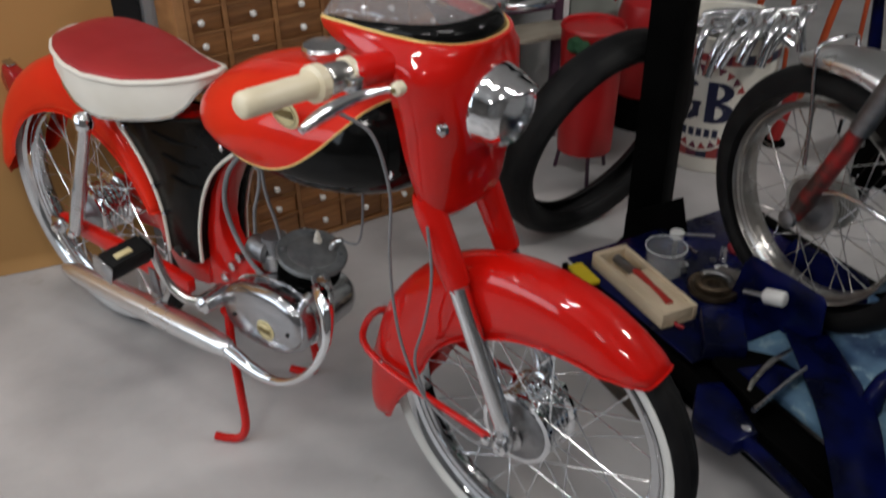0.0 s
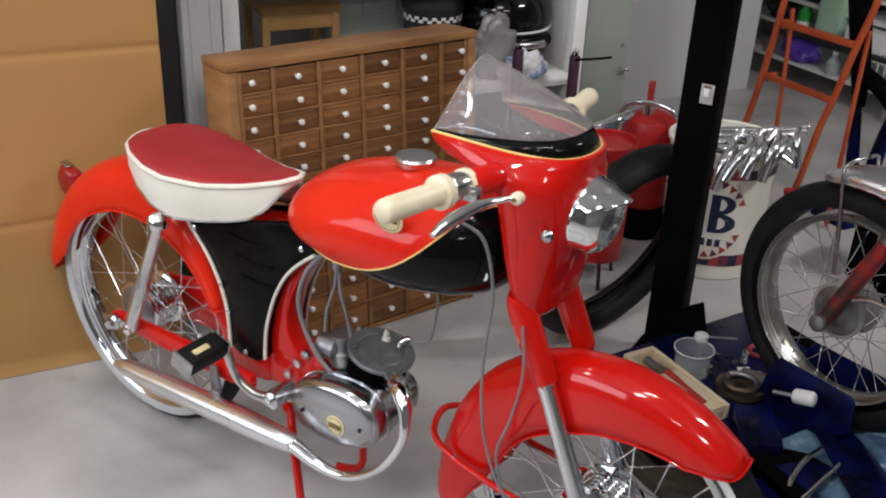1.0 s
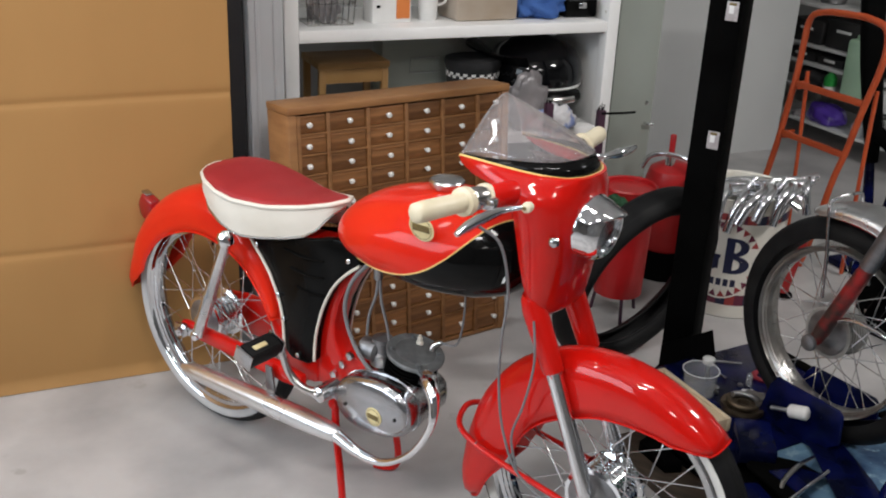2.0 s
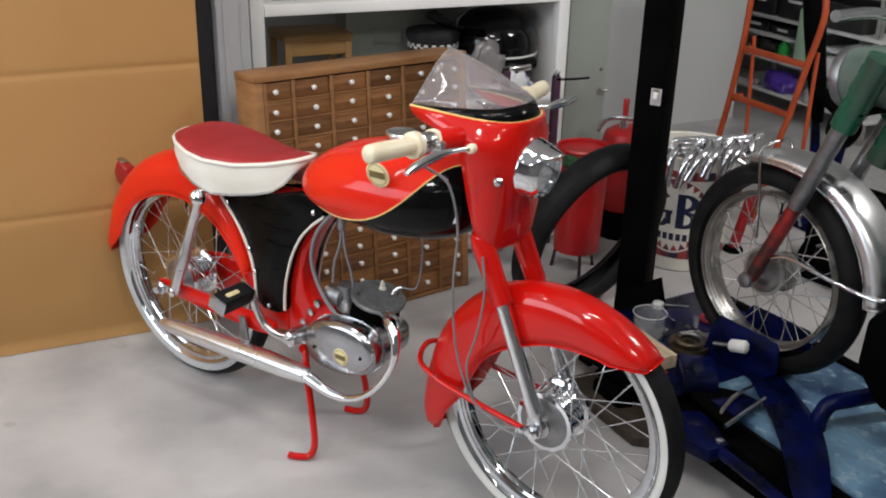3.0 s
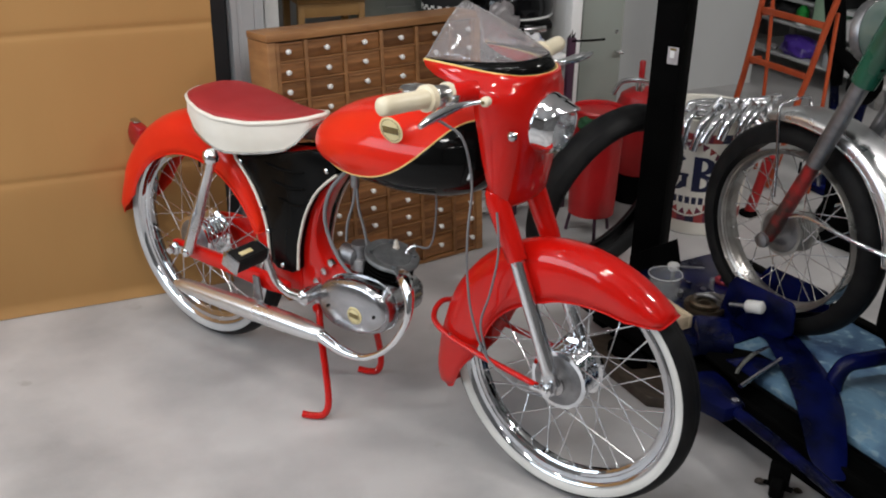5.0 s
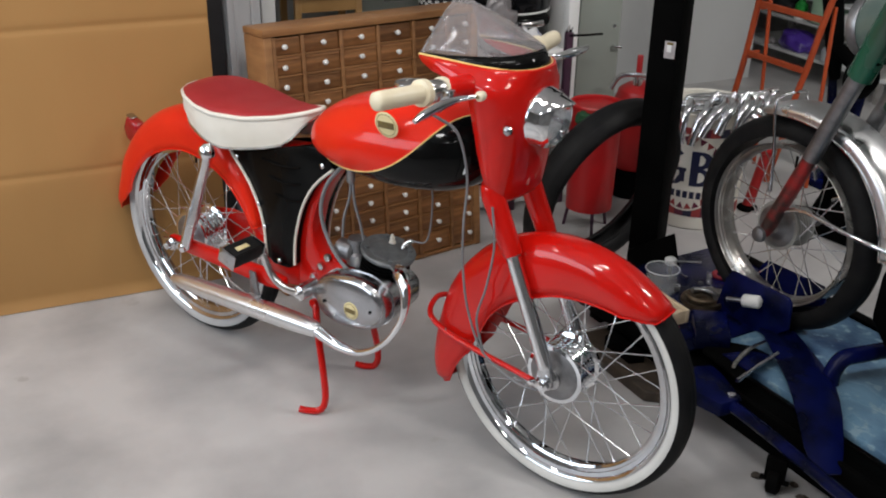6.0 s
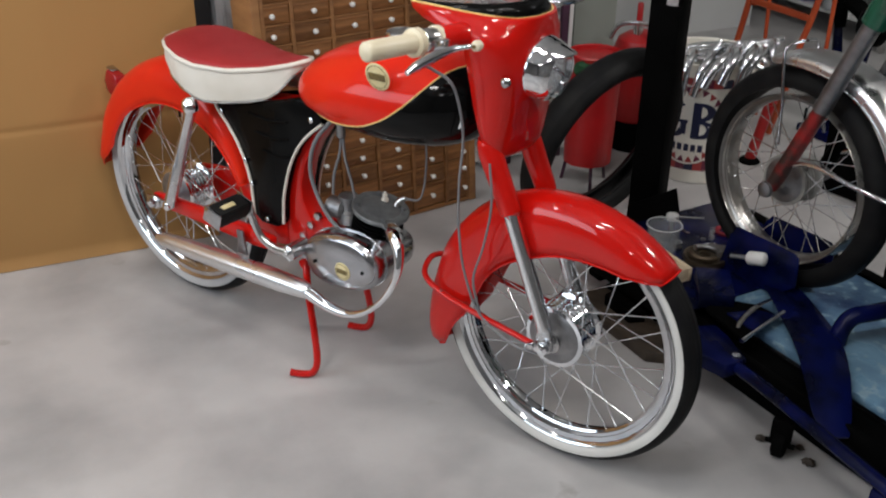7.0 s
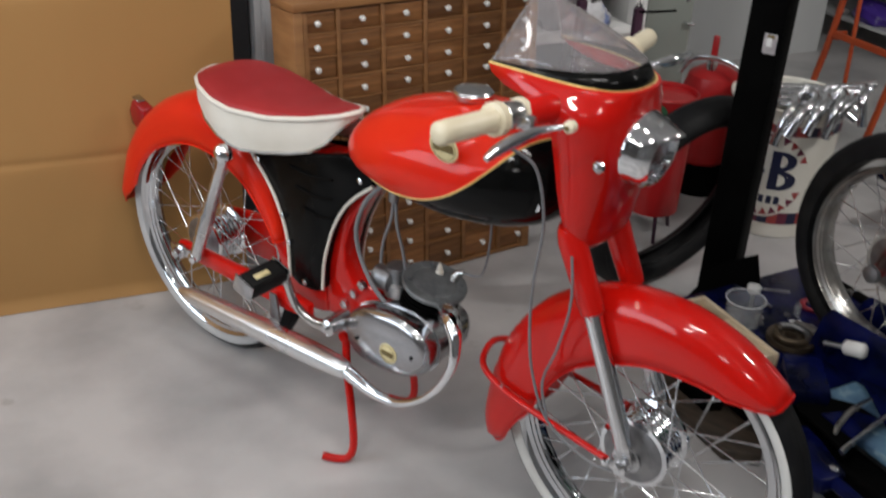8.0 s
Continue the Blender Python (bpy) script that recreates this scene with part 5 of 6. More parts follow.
RED_DRUM = surface("red_drum_paint", (0.42, 0.012, 0.014), (0.30, 0.009, 0.010), rough=0.35, scale=6, bump=0.05)
drum = thing("red_drum", "red metal drum with a sunken lid on thin legs", "drum", pose(0.490, 1.250, 0))
part("wall", lathe([(0.085, 0.074), (0.085, 0.078), (0.25, 0.082), (0.44, 0.087), (0.446, 0.090), (0.452, 0.087), (0.448, 0.083), (0.42, 0.083), (0.095, 0.074)], 40, "z"), RED_DRUM, drum)
part("floor_plate", lathe([(0.438, 0.004), (0.438, 0.083), (0.430, 0.083), (0.430, 0.004)], 36, "z"), RED_DRUM, drum)
part("base_plate", lathe([(0.085, 0.004), (0.085, 0.076), (0.091, 0.076), (0.091, 0.004)], 36, "z"), RED_DRUM, drum)
for a in (-50, 70, 190):
    part("leg", tube([(0.068 * math.cos(radians(a)), 0.068 * math.sin(radians(a)), 0.095), (0.085 * math.cos(radians(a)), 0.085 * math.sin(radians(a)), 0.0)], 0.006, 8, steps=0), PURPLE, drum)
crumpled("green_rag", "dark green rag hanging on the red drum", "rag", pose(0.500, 1.158, 0.395), 0.032, 0.014, 0.026, surface("green_cloth", (0.012, 0.065, 0.022), (0.008, 0.04, 0.016), rough=0.85, scale=20, bump=0.3), 7)
can = thing("red_canister", "red canister with a chrome handle and black foot", "canister", pose(0.450, 1.660, 0))
part("body", lathe([(0.11, 0.080), (0.13, 0.092), (0.36, 0.092), (0.40, 0.080), (0.42, 0.05), (0.43, 0.02)], 36, "z"), RED_DRUM, can)
part("foot", lathe([(0.0, 0.082), (0.004, 0.088), (0.105, 0.090), (0.11, 0.082)], 32, "z"), BLACK_STEEL, can, "black rubber foot")
part("handle", tube([(-0.10, -0.04, 0.395), (-0.065, -0.045, 0.445), (0.0, -0.045, 0.462), (0.07, -0.045, 0.458), (0.10, -0.04, 0.43)], 0.009, 10), CHROME, can, "bent chrome handle")
part("lever", box(0.020, 0.016, 0.075, (0.0, -0.03, 0.492), 0.005), RED_DRUM, can)
part("valve", lathe([(0.42, 0.018), (0.455, 0.018), (0.46, 0.01)], 16, "z", (0, -0.03, 0)), CHROME, can)

# ---- the black post, the loose tyre and the bucket ----
post = thing("steel_post", "square black steel post with worn edges and small stickers", "post", pose(0.852, 0.945, 0, 0, 0, 4))
part("column", box(0.084, 0.084, CEIL - 0.012, (0, 0, 0.012 + (CEIL - 0.012) / 2), 0.004), BLACK_STEEL, post)
part("base_plate", box(0.16, 0.16, 0.012, (0.0, 0.0, 0.006), 0.002), BLACK_STEEL, post)
part("gusset", prism([(-0.036, 0.012), (-0.036, 0.145), (0.098, 0.232), (0.124, 0.130), (0.124, 0.012)], -0.060, -0.052, "xz", 0.002), BLACK_STEEL, post, "black kicked-up plate at the foot")
for k in range(14):
    part("paint_chip", box(0.004, 0.004, 0.008 + 0.006 * (k % 3), (0.0425, -0.040, 0.60 + 0.055 * k), 0.001), BLACK_STEEL, post)
STICKER = surface("pale_sticker", (0.52, 0.50, 0.50), (0.36, 0.33, 0.34), rough=0.4, scale=60, bump=0)
for z, s in ((0.742, 1.0), (1.065, 1.0)):
    sk = part("sticker", box(0.030, 0.0015, 0.046, (0.018, -0.0426, z), 0.0004), STICKER, post, "small rectangular sticker")
    part("sticker_mark", box(0.012, 0.001, 0.020, (0.016, -0.0438, z + 0.004), 0.0003), WHITE_PLAIN, sk)
    part("sticker_mark", box(0.018, 0.001, 0.007, (0.018, -0.0438, z + 0.017), 0.0003), BADGE_DARK, sk)

nrm = Vector((math.cos(radians(164)) * math.cos(radians(15.5)), math.sin(radians(164)) * math.cos(radians(15.5)), math.sin(radians(15.5))))
tm = Matrix.Translation((0.690, 0.955, 0.289)) @ nrm.to_track_quat("Y", "Z").to_matrix().to_4x4()
tprof = []
for k in range(25):
    a = 2 * math.pi * 0.84 * k / 24 - math.pi * 0.34
    tprof.append((-0.046 * math.cos(a), 0.259 + 0.036 * math.sin(a) - (0.003 if k in (8, 11, 13, 16) else 0)))
tprof += [(y * 0.86, 0.259 + (r - 0.259) * 0.86) for y, r in tprof[::-1]]
loose = thing("loose_tyre", "bare black rubber tyre leaning against the steel post", "tyre", tm)
part("carcass", lathe(tprof, 72, closed=True, smooth=50), RUBBER, loose)
for s in (-1, 1):
    part("bead", lathe([(s * 0.0205 + 0.004 * math.cos(a), 0.2275 + 0.004 * math.sin(a)) for a in (k * math.pi / 4 for k in range(8))], 64, closed=True), RUBBER, loose)
    part("sidewall_rib", lathe([(s * 0.0430 + 0.0025 * math.cos(a), 0.2680 + 0.0022 * math.sin(a)) for a in (k * math.pi / 3 for k in range(6))], 72, closed=True), RUBBER, loose)

NAVY = surface("navy_print", (0.012, 0.016, 0.055), (0.010, 0.012, 0.04), rough=0.4, bump=0)
PRINT_RED = surface("red_print", (0.38, 0.05, 0.045), (0.32, 0.04, 0.04), rough=0.4, bump=0)
PRINT_MAROON = surface("maroon_print", (0.16, 0.02, 0.05), (0.12, 0.015, 0.04), rough=0.4, bump=0)
BUCKET_W = surface("cream_bucket_plastic", (0.85, 0.82, 0.74), (0.77, 0.73, 0.64), rough=0.35, scale=7, bump=0.04)
B_AT, B_YAW = Vector((0.722, 1.600, 0)), math.degrees(math.atan2(-3.2, 1.15)) - 10
bucket = thing("plastic_bucket", "white plastic bucket printed with navy blocks and red triangles", "bucket", pose(B_AT.x, B_AT.y, 0, 0, 0, B_YAW))


def b_rad(z):
    return 0.148 + 0.018 * z / 0.44


part("wall", lathe([(0.0, 0.142), (0.004, 0.148), (0.400, b_rad(0.40)), (0.402, 0.172), (0.414, 0.174), (0.418, 0.170), (0.414, 0.162), (0.02, 0.144), (0.016, 0.004), (0.0, 0.004)], 56, "z"), BUCKET_W, bucket)


def wrap(poly, lift, mat, name, label=""):
    """A printed shape laid on the bucket's side: (sideways metres, height) pairs."""
    n = len(poly)
    outer = [((b_rad(z) + lift) * math.cos(u / 0.155), (b_rad(z) + lift) * math.sin(u / 0.155), z) for u, z in poly]
    inner = [((b_rad(z) - 0.001) * math.cos(u / 0.155), (b_rad(z) - 0.001) * math.sin(u / 0.155), z) for u, z in poly]
    faces = [tuple(range(n)), tuple(range(2 * n - 1, n - 1, -1))] + [(i, (i + 1) % n, n + (i + 1) % n, n + i) for i in range(n)]
    return part(name, shape(outer + inner, faces, 0), mat, bucket, label)


def wrap_strip(u0, u1, z0, z1, lift, mat, name, label="", n=8):
    wrap([(u0 + (u1 - u0) * k / n, z0) for k in range(n + 1)] + [(u1 + (u0 - u1) * k / n, z1) for k in range(n + 1)], lift, mat, name, label)


cols = [PRINT_RED, PRINT_MAROON, NAVY, WHITE_PLAIN]
for k in range(16):
    u = -0.240 + 0.030 * k
    wrap_strip(u, u + 0.030, 0.050, 0.088, 0.0012, cols[k % 3], "printed_square", n=2)
    wrap_strip(u, u + 0.030, 0.338, 0.368, 0.0012, cols[(k * 2 + 1) % 3], "printed_square", n=2)
O_Z, O_W, O_H = 0.208, 0.124, 0.138
rings_o = []
for s in (0.25, 0.5, 0.75, 1.0):
    ring = []
    for k in range(40):
        u, z = O_W * s * math.cos(2 * math.pi * k / 40), O_Z + O_H * s * math.sin(2 * math.pi * k / 40)
        ring.append(((b_rad(z) + 0.0020) * math.cos(u / 0.155), (b_rad(z) + 0.0020) * math.sin(u / 0.155), z))
    rings_o.append(ring)
part("oval_field", shape(*ring_loft(rings_o, False), 50), BUCKET_W, bucket, "cream oval field")
for k in range(26):
    a = 2 * math.pi * k / 26
    if abs(math.sin(a)) < 0.42:
        continue
    tri = [(O_W * q * math.cos(a + d), O_Z + O_H * q * math.sin(a + d)) for q, d in ((0.78, 0), (0.95, 0.105), (0.95, -0.105))]
    wrap(tri, 0.0030, PRINT_MAROON if k % 2 else PRINT_RED, "printed_triangle")
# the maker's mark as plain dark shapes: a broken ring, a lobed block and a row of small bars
O_MZ = 0.226


def ring_piece(u0, z0, ro_u, ro_z, ri_u, ri_z, a0, a1, n=16):
    angles = [radians(a0 + (a1 - a0) * k / n) for k in range(n + 1)]
    return [(u0 + ro_u * math.cos(a), z0 + ro_z * math.sin(a)) for a in angles] + [(u0 + ri_u * math.cos(a), z0 + ri_z * math.sin(a)) for a in angles[::-1]]


wrap(ring_piece(-0.044, O_MZ, 0.044, 0.064, 0.017, 0.050, 50, 320), 0.0034, NAVY, "printed_arc", "broken navy ring on the oval")
wrap([(-0.044, O_MZ - 0.012), (-0.004, O_MZ - 0.012), (-0.004, O_MZ - 0.002), (-0.044, O_MZ - 0.002)], 0.0038, NAVY, "printed_block")
wrap([(-0.026, O_MZ - 0.050), (-0.008, O_MZ - 0.050), (-0.008, O_MZ - 0.010), (-0.026, O_MZ - 0.010)], 0.0034, NAVY, "printed_block")
wrap([(0.010, O_MZ - 0.062), (0.036, O_MZ - 0.062), (0.036, O_MZ + 0.062), (0.010, O_MZ + 0.062)], 0.0038, NAVY, "printed_block")
for cz, ru, rz in ((O_MZ + 0.031, 0.044, 0.031), (O_MZ - 0.030, 0.052, 0.032)):
    wrap(ring_piece(0.036, cz, ru, rz, ru * 0.42, rz * 0.62, -90, 90, 10), 0.0034, NAVY, "printed_arc")
for k in range(5):
    wrap_strip(-0.052 + 0.0225 * k, -0.052 + 0.0225 * k + 0.015, 0.118, 0.142, 0.0034, NAVY, "printed_bar", n=2)


def bent_pipes():
    """Chromed handlebars heaped in the bucket's mouth: a row hooked over the front rim, others lying across."""
    rng = random.Random(4)
    right, toward = Vector((0.80, 0.60, 0)), Vector((0.60, -0.80, 0))

    def at(a, b, z):
        return B_AT + right * a + toward * b + Vector((0, 0, z))

    def pipe(pts, r):
        put("bent_pipe", tube(pts, r, 12, steps=4), CHROME_SATIN, None, "bent chrome handlebar pipe standing in the bucket", None, "pipe", "", "pipes in the bucket")

    for k in range(8):
        a = -0.135 + 0.30 * k / 7 + rng.uniform(-0.008, 0.008)
        edge_b = math.sqrt(max(0.0, 0.176 ** 2 - min(abs(a), 0.16) ** 2)) + 0.012
        lean = rng.uniform(-0.070, 0.015)
        up = rng.uniform(0.0, 0.026)
        r = rng.choice((0.0135, 0.0150, 0.0160))
        pipe([at(a * 0.5, 0.0, 0.16), at(a * 0.7 + 0.01, edge_b * 0.25, 0.36), at(a + 0.02, edge_b * 0.62, 0.430 + up), at(a + 0.012, edge_b * 0.95, 0.440 + up),
              at(a - 0.004 + lean * 0.4, edge_b + 0.030, 0.415 + up), at(a + lean, edge_b + 0.040, 0.345 + rng.uniform(-0.025, 0.03))], r)
    for k in range(4):
        b, z = -0.02 + 0.045 * k, 0.418 + rng.uniform(0.0, 0.014)
        a0, a1 = -0.10 + rng.uniform(-0.02, 0.05), 0.10 + rng.uniform(-0.03, 0.04)
        pipe([at(a0 * 0.5, b * 0.3, 0.22), at(a0 * 0.8, b * 0.8, 0.38), at(a0, b, z - 0.004), at((a0 + a1) / 2, b + 0.02, z + 0.012), at(a1, b + 0.03, z + 0.006), at(a1 + 0.05, b + 0.05, z - 0.02)], rng.choice((0.011, 0.012)))
    for a, b in ((-0.02, 0.105), (0.035, 0.115), (0.075, 0.110)):
        pipe([at(a * 0.4, 0.02, 0.20), at(a - 0.03, b * 0.9, 0.385), at(a - 0.005, b + 0.010, 0.430), at(a + 0.030, b + 0.006, 0.480)], 0.0135)
    for b, z, reach in ((0.05, 0.440, 0.205), (0.02, 0.444, 0.225)):
        pipe([at(0.03, 0.0, 0.24), at(0.06, b, 0.40), at(0.10, b, z), at(0.17, b + 0.02, z + 0.014), at(reach, b + 0.03, z + 0.030)], 0.0125)


bent_pipes()


# low things on the floor behind the second machine's wheel
# a black box added to darken what is seen through the wheel
box_black = thing("dark_filler_box", "black box added to fill the dark area behind the wheel", "tool box", pose(1.315, 1.74, 0, 0, 0, -18))
part("body", box(0.34, 0.20, 0.26, (0, 0, 0.13), 0.008), BLACK_STEEL, box_black)
part("lid", box(0.346, 0.206, 0.05, (0, 0, 0.286), 0.012), BLACK_STEEL, box_black)
part("handle", tube([(-0.07, 0, 0.308), (-0.06, 0, 0.335), (0.06, 0, 0.335), (0.07, 0, 0.308)], 0.008, 8), BLACK_STEEL, box_black)
jack = thing("axle_stand", "small red axle stand with a dark foot", "axle stand", pose(0.862, 1.775, 0, 0, 0, 20))
part("foot", lathe([(0.0, 0.035), (0.004, 0.038), (0.014, 0.034), (0.020, 0.018)], 20, "z"), BLACK_STEEL, jack)
part("column", tube([(0, 0, 0.015), (0.018, -0.01, 0.12), (0.035, -0.02, 0.225)], [0.020, 0.018, 0.019], 14), RED_DRUM, jack)
part("saddle", lathe([(0.222, 0.012), (0.228, 0.022), (0.236, 0.022), (0.238, 0.01)], 16, "z", (0.035, -0.02, 0)), RED_DRUM, jack)


# ---- the lift with the second machine ----
lift = thing("lift_table", "low dark blue motorcycle lift with a worn pale blue deck", "lift table", pose(0.80, 0.64, 0, 0, 0, -24))
part("deck", box(2.30, 0.42, 0.020, (1.15, 0.300, 0.118), 0.003), BLUE_PLATE, lift, "worn light blue steel deck")
part("end_plate", box(0.43, 0.50, 0.006, (0.215, 0.255, 0.1315), 0.002), BLUE, lift, "dark blue painted end of the deck")
part("channel", box(2.28, 0.085, 0.014, (1.15, 0.046, 0.096), 0.003), BLACK_STEEL, lift, "black channel beside the deck")
for y in (0.004, 0.528):
    part("side_rail", box(2.32, 0.014 if y < 0.1 else 0.034, 0.050, (1.15, y, 0.092 if y < 0.1 else 0.112), 0.004), BLACK_STEEL, lift, "dark side rail")
for x in (0.06, 2.2):
    part("cross_member", box(0.05, 0.48, 0.070, (x, 0.255, 0.070), 0.004), BLACK_STEEL, lift)
for y in (0.05, 0.46):
    part("scissor_arm", box(1.7, 0.035, 0.05, (1.2, y, 0.060), 0.004), BLACK_STEEL, lift)
    part("base_rail", box(2.1, 0.05, 0.035, (1.15, y, 0.0175), 0.004), BLACK_STEEL, lift)
part("pedal_pad", prism([(0.475, -0.022), (0.548, -0.095), (0.632, -0.074), (0.636, -0.014), (0.545, 0.018), (0.495, 0.026)], 0.088, 0.126, "xy", 0.006), BLUE, lift, "dark blue foot pedal")
part("pedal_tube", tube([(0.60, -0.035, 0.108), (0.72, -0.042, 0.108), (0.86, -0.056, 0.108), (1.2, -0.085, 0.100), (1.6, -0.11, 0.09)], 0.0145, 12), BLUE, lift, "long blue pedal tube")
part("pedal_bracket", box(0.05, 0.06, 0.085, (1.05, -0.055, 0.050), 0.006), BLUE, lift)
caster = part("caster", lathe([(-0.012, 0.010), (-0.014, 0.024), (-0.010, 0.030), (0.010, 0.030), (0.014, 0.024), (0.012, 0.010)], 24, "x"), BLACK_STEEL, lift, "small black caster under the pedal tube", pose(0.800, -0.066, 0.030, 0, 0, 30))
part("caster_fork", box(0.044, 0.012, 0.060, (0.0, -0.004, 0.030), 0.003), BLACK_STEEL, caster)
part("caster_bolt", tube([(-0.030, 0, 0), (0.030, 0, 0)], 0.006, 8, steps=0), BLACK_STEEL, caster)
part("pedal_bolt", lathe([(0.0, 0.011), (0.008, 0.010), (0.011, 0.004)], 8, "z", (0.618, -0.030, 0.124)), CHROME, lift)
part("lever_rod", tube([(0.604, -0.004, 0.150), (0.590, 0.060, 0.155), (0.567, 0.160, 0.158)], [0.006, 0.0045, 0.006], 8), CHROME, lift, "bright steel lever rod")
part("lever_plate", prism([(0.453, 0.031), (0.429, 0.090), (0.500, 0.150), (0.560, 0.158), (0.594, 0.010), (0.540, 0.020)], 0.1350, 0.146, "xy", 0.003), BLACK_STEEL, lift, "dark oily lever plate")
part("lever_blade", tube([(0.560, 0.026, 0.150), (0.545, 0.052, 0.157), (0.526, 0.110, 0.162), (0.512, 0.178, 0.158)], [0.004, 0.006, 0.006, 0.004], 8, flat=0.6), CHROME_WORN, lift, "curved worn steel lever blade")
part("lever_cam", prism([(0.500, 0.050), (0.520, 0.120), (0.565, 0.150), (0.585, 0.050)], 0.1465, 0.152, "xy", 0.002), BLUE, lift)
part("deck_band", tube([(0.440, 0.275, 0.142), (0.50, 0.243, 0.150), (0.616, 0.181, 0.152), (0.70, 0.130, 0.150), (0.775, 0.070, 0.142), (0.855, 0.000, 0.122), (0.90, -0.030, 0.100)], [0.036, 0.044, 0.052, 0.054, 0.050, 0.040, 0.024], 14, flat=0.16), BLUE, lift, "dark blue curved band over the deck")
part("stop_bar", tube([(0.690, 0.205, 0.131), (0.688, 0.210, 0.160), (0.690, 0.235, 0.188), (0.705, 0.275, 0.196), (0.735, 0.40, 0.198), (0.77, 0.50, 0.196)], 0.020, 12), BLUE, lift, "bent dark blue stop bar")
part("housing", box(0.135, 0.085, 0.042, (0.405, 0.100, 0.155), 0.006, m=pose(0, 0, 0, 0, 0, -38)), BLUE, lift, "dark blue clamp housing")
# wheel clamp
b2 = pose(1.295, 0.75, 0, 0, 0, -22)
clampm = pose(0.80, 0.64, 0, 0, 0, -24).inverted() @ b2
for s, y0 in ((-1, -0.072), (1, 0.052)):
    part("clamp_jaw", prism([(-0.120, 0.132), (-0.095, 0.235), (-0.080, 0.258), (0.100, 0.262), (0.112, 0.250), (0.116, 0.180), (0.060, 0.132)], y0, y0 + 0.008, "xz", 0.003), BLUE, lift, "dark blue wheel clamp jaw", clampm)
screw = part("clamp_screw", tube([(-0.045, -0.118, 0.205), (0.02, -0.100, 0.222)], 0.006, 10, steps=0), ALU_DULL, lift, "steel clamp screw", clampm)
part("screw_handle", tube([(-0.004, -0.106, 0.216), (0.000, -0.105, 0.217), (0.036, -0.096, 0.2265), (0.040, -0.095, 0.2275)], [0.012, 0.0165, 0.0165, 0.012], 18, steps=0), WHITE_PLAIN, screw, "white plastic screw handle")
part("knob_post", tube([(0.112, 0.222, 0.130), (0.112, 0.222, 0.186)], 0.006, 8, steps=0), ALU_DULL, lift)
part("screw_handle", lathe([(0.0, 0.010), (0.003, 0.016), (0.018, 0.017), (0.022, 0.010)], 8, "z", (0.112, 0.222, 0.182)), WHITE_PLAIN, lift, "white plastic knob")
part("knob_rod", tube([(0.112, 0.222, 0.194), (0.16, 0.29, 0.194)], 0.004, 8, steps=0), ALU_DULL, lift)

moto = thing("motorcycle", "old green motorcycle with chrome mudguard and red fork, front wheel clamped", "motorcycle", b2)
wheel("front_wheel", moto, (0, 0, 0.405), 0, 0.270, 0.25, 0.204, 0.036, None, 0.058, 0.040, 36, "dusty worn chrome rim with a black tyre", RIM_DUSTY, HUB_GREY, 0.55)
me, bead = guard([(-22, 0.345), (20, 0.345), (45, 0.336), (80, 0.314), (104, 0.300), (110, 0.292)], [(-22, 0.300), (20, 0.300), (45, 0.298), (80, 0.282), (104, 0.276), (110, 0.280)],
                 [(-22, 0.056), (92, 0.056), (106, 0.048), (110, 0.030)], (0.0, 0.405), 6, 110)
mg = thicken(part("mudguard", me, GUARD_CHROME, moto, "broad chrome front mudguard"), 0.0016)
part("rolled_edge", bead, CHROME, mg)
for s in (-1, 1):
    y = s * 0.085
    leg = part("fork_slider", tube([(0.010, y, 0.402), (0.026, y, 0.440), (0.074, y, 0.555), (0.104, y, 0.626)], [0.014, 0.018, 0.018, 0.016], 14, steps=2), WORN_RED if s < 0 else BLACK_STEEL, moto, "worn red fork slider" if s < 0 else "far fork slider coloured black")
    part("fork_tube", tube([(0.101, y, 0.618), (0.148, y, 0.740), (0.192, y, 0.850)], 0.0195, 14, steps=2), ALU_DULL, leg, "scuffed grey fork tube")
    part("fork_shroud", tube([(0.184, y, 0.825), (0.215, y, 0.905), (0.245, y, 0.985)], [0.028, 0.031, 0.030], 16, steps=2), GREEN_BIKE, leg, "green fork shroud")
    part("axle_cap", lathe([(s * 0.10, 0.020), (s * 0.108, 0.018), (s * 0.112, 0.008)], 14, "y", (0.008, 0, 0.400)), ALU_DULL, leg)
    part("front_stay", tube([(-0.035, s * 0.005, 0.727), (-0.040, s * 0.040, 0.722), (-0.042, s * 0.056, 0.700), (-0.020, s * 0.064, 0.600), (0.002, s * 0.080, 0.505)], 0.0040, 8), CHROME_DULL, moto, "chrome mudguard stay")
    part("rear_stay", tube([(0.010, s * 0.080, 0.440), (0.094, s * 0.085, 0.490), (0.222, s * 0.085, 0.483), (0.332, s * 0.075, 0.477), (0.365, s * 0.05, 0.490)], 0.0055, 8), CHROME, moto, "chrome mudguard stay")
nac = part("headlamp_shell", lathe([(-0.045, 0.078), (-0.02, 0.086), (0.03, 0.088), (0.09, 0.074), (0.14, 0.048), (0.17, 0.015)], 36, "x"), DUSTY_SHELL, moto, "dusty grey-green headlamp shell", pose(0.165, 0, 0.920, 0, -8, 0) @ Matrix.Scale(0.80, 4))
part("lamp_rim", lathe([(-0.072, 0.070), (-0.066, 0.083), (-0.045, 0.087), (-0.036, 0.084)], 36, "x"), ALU_DULL, nac, "dull metal lamp rim")
part("lamp_lens", lathe([(-0.068, 0.074), (-0.080, 0.056), (-0.088, 0.030), (-0.090, 0.004)], 36, "x"), DUSTY_LENS, nac, "dusty domed lamp lens")
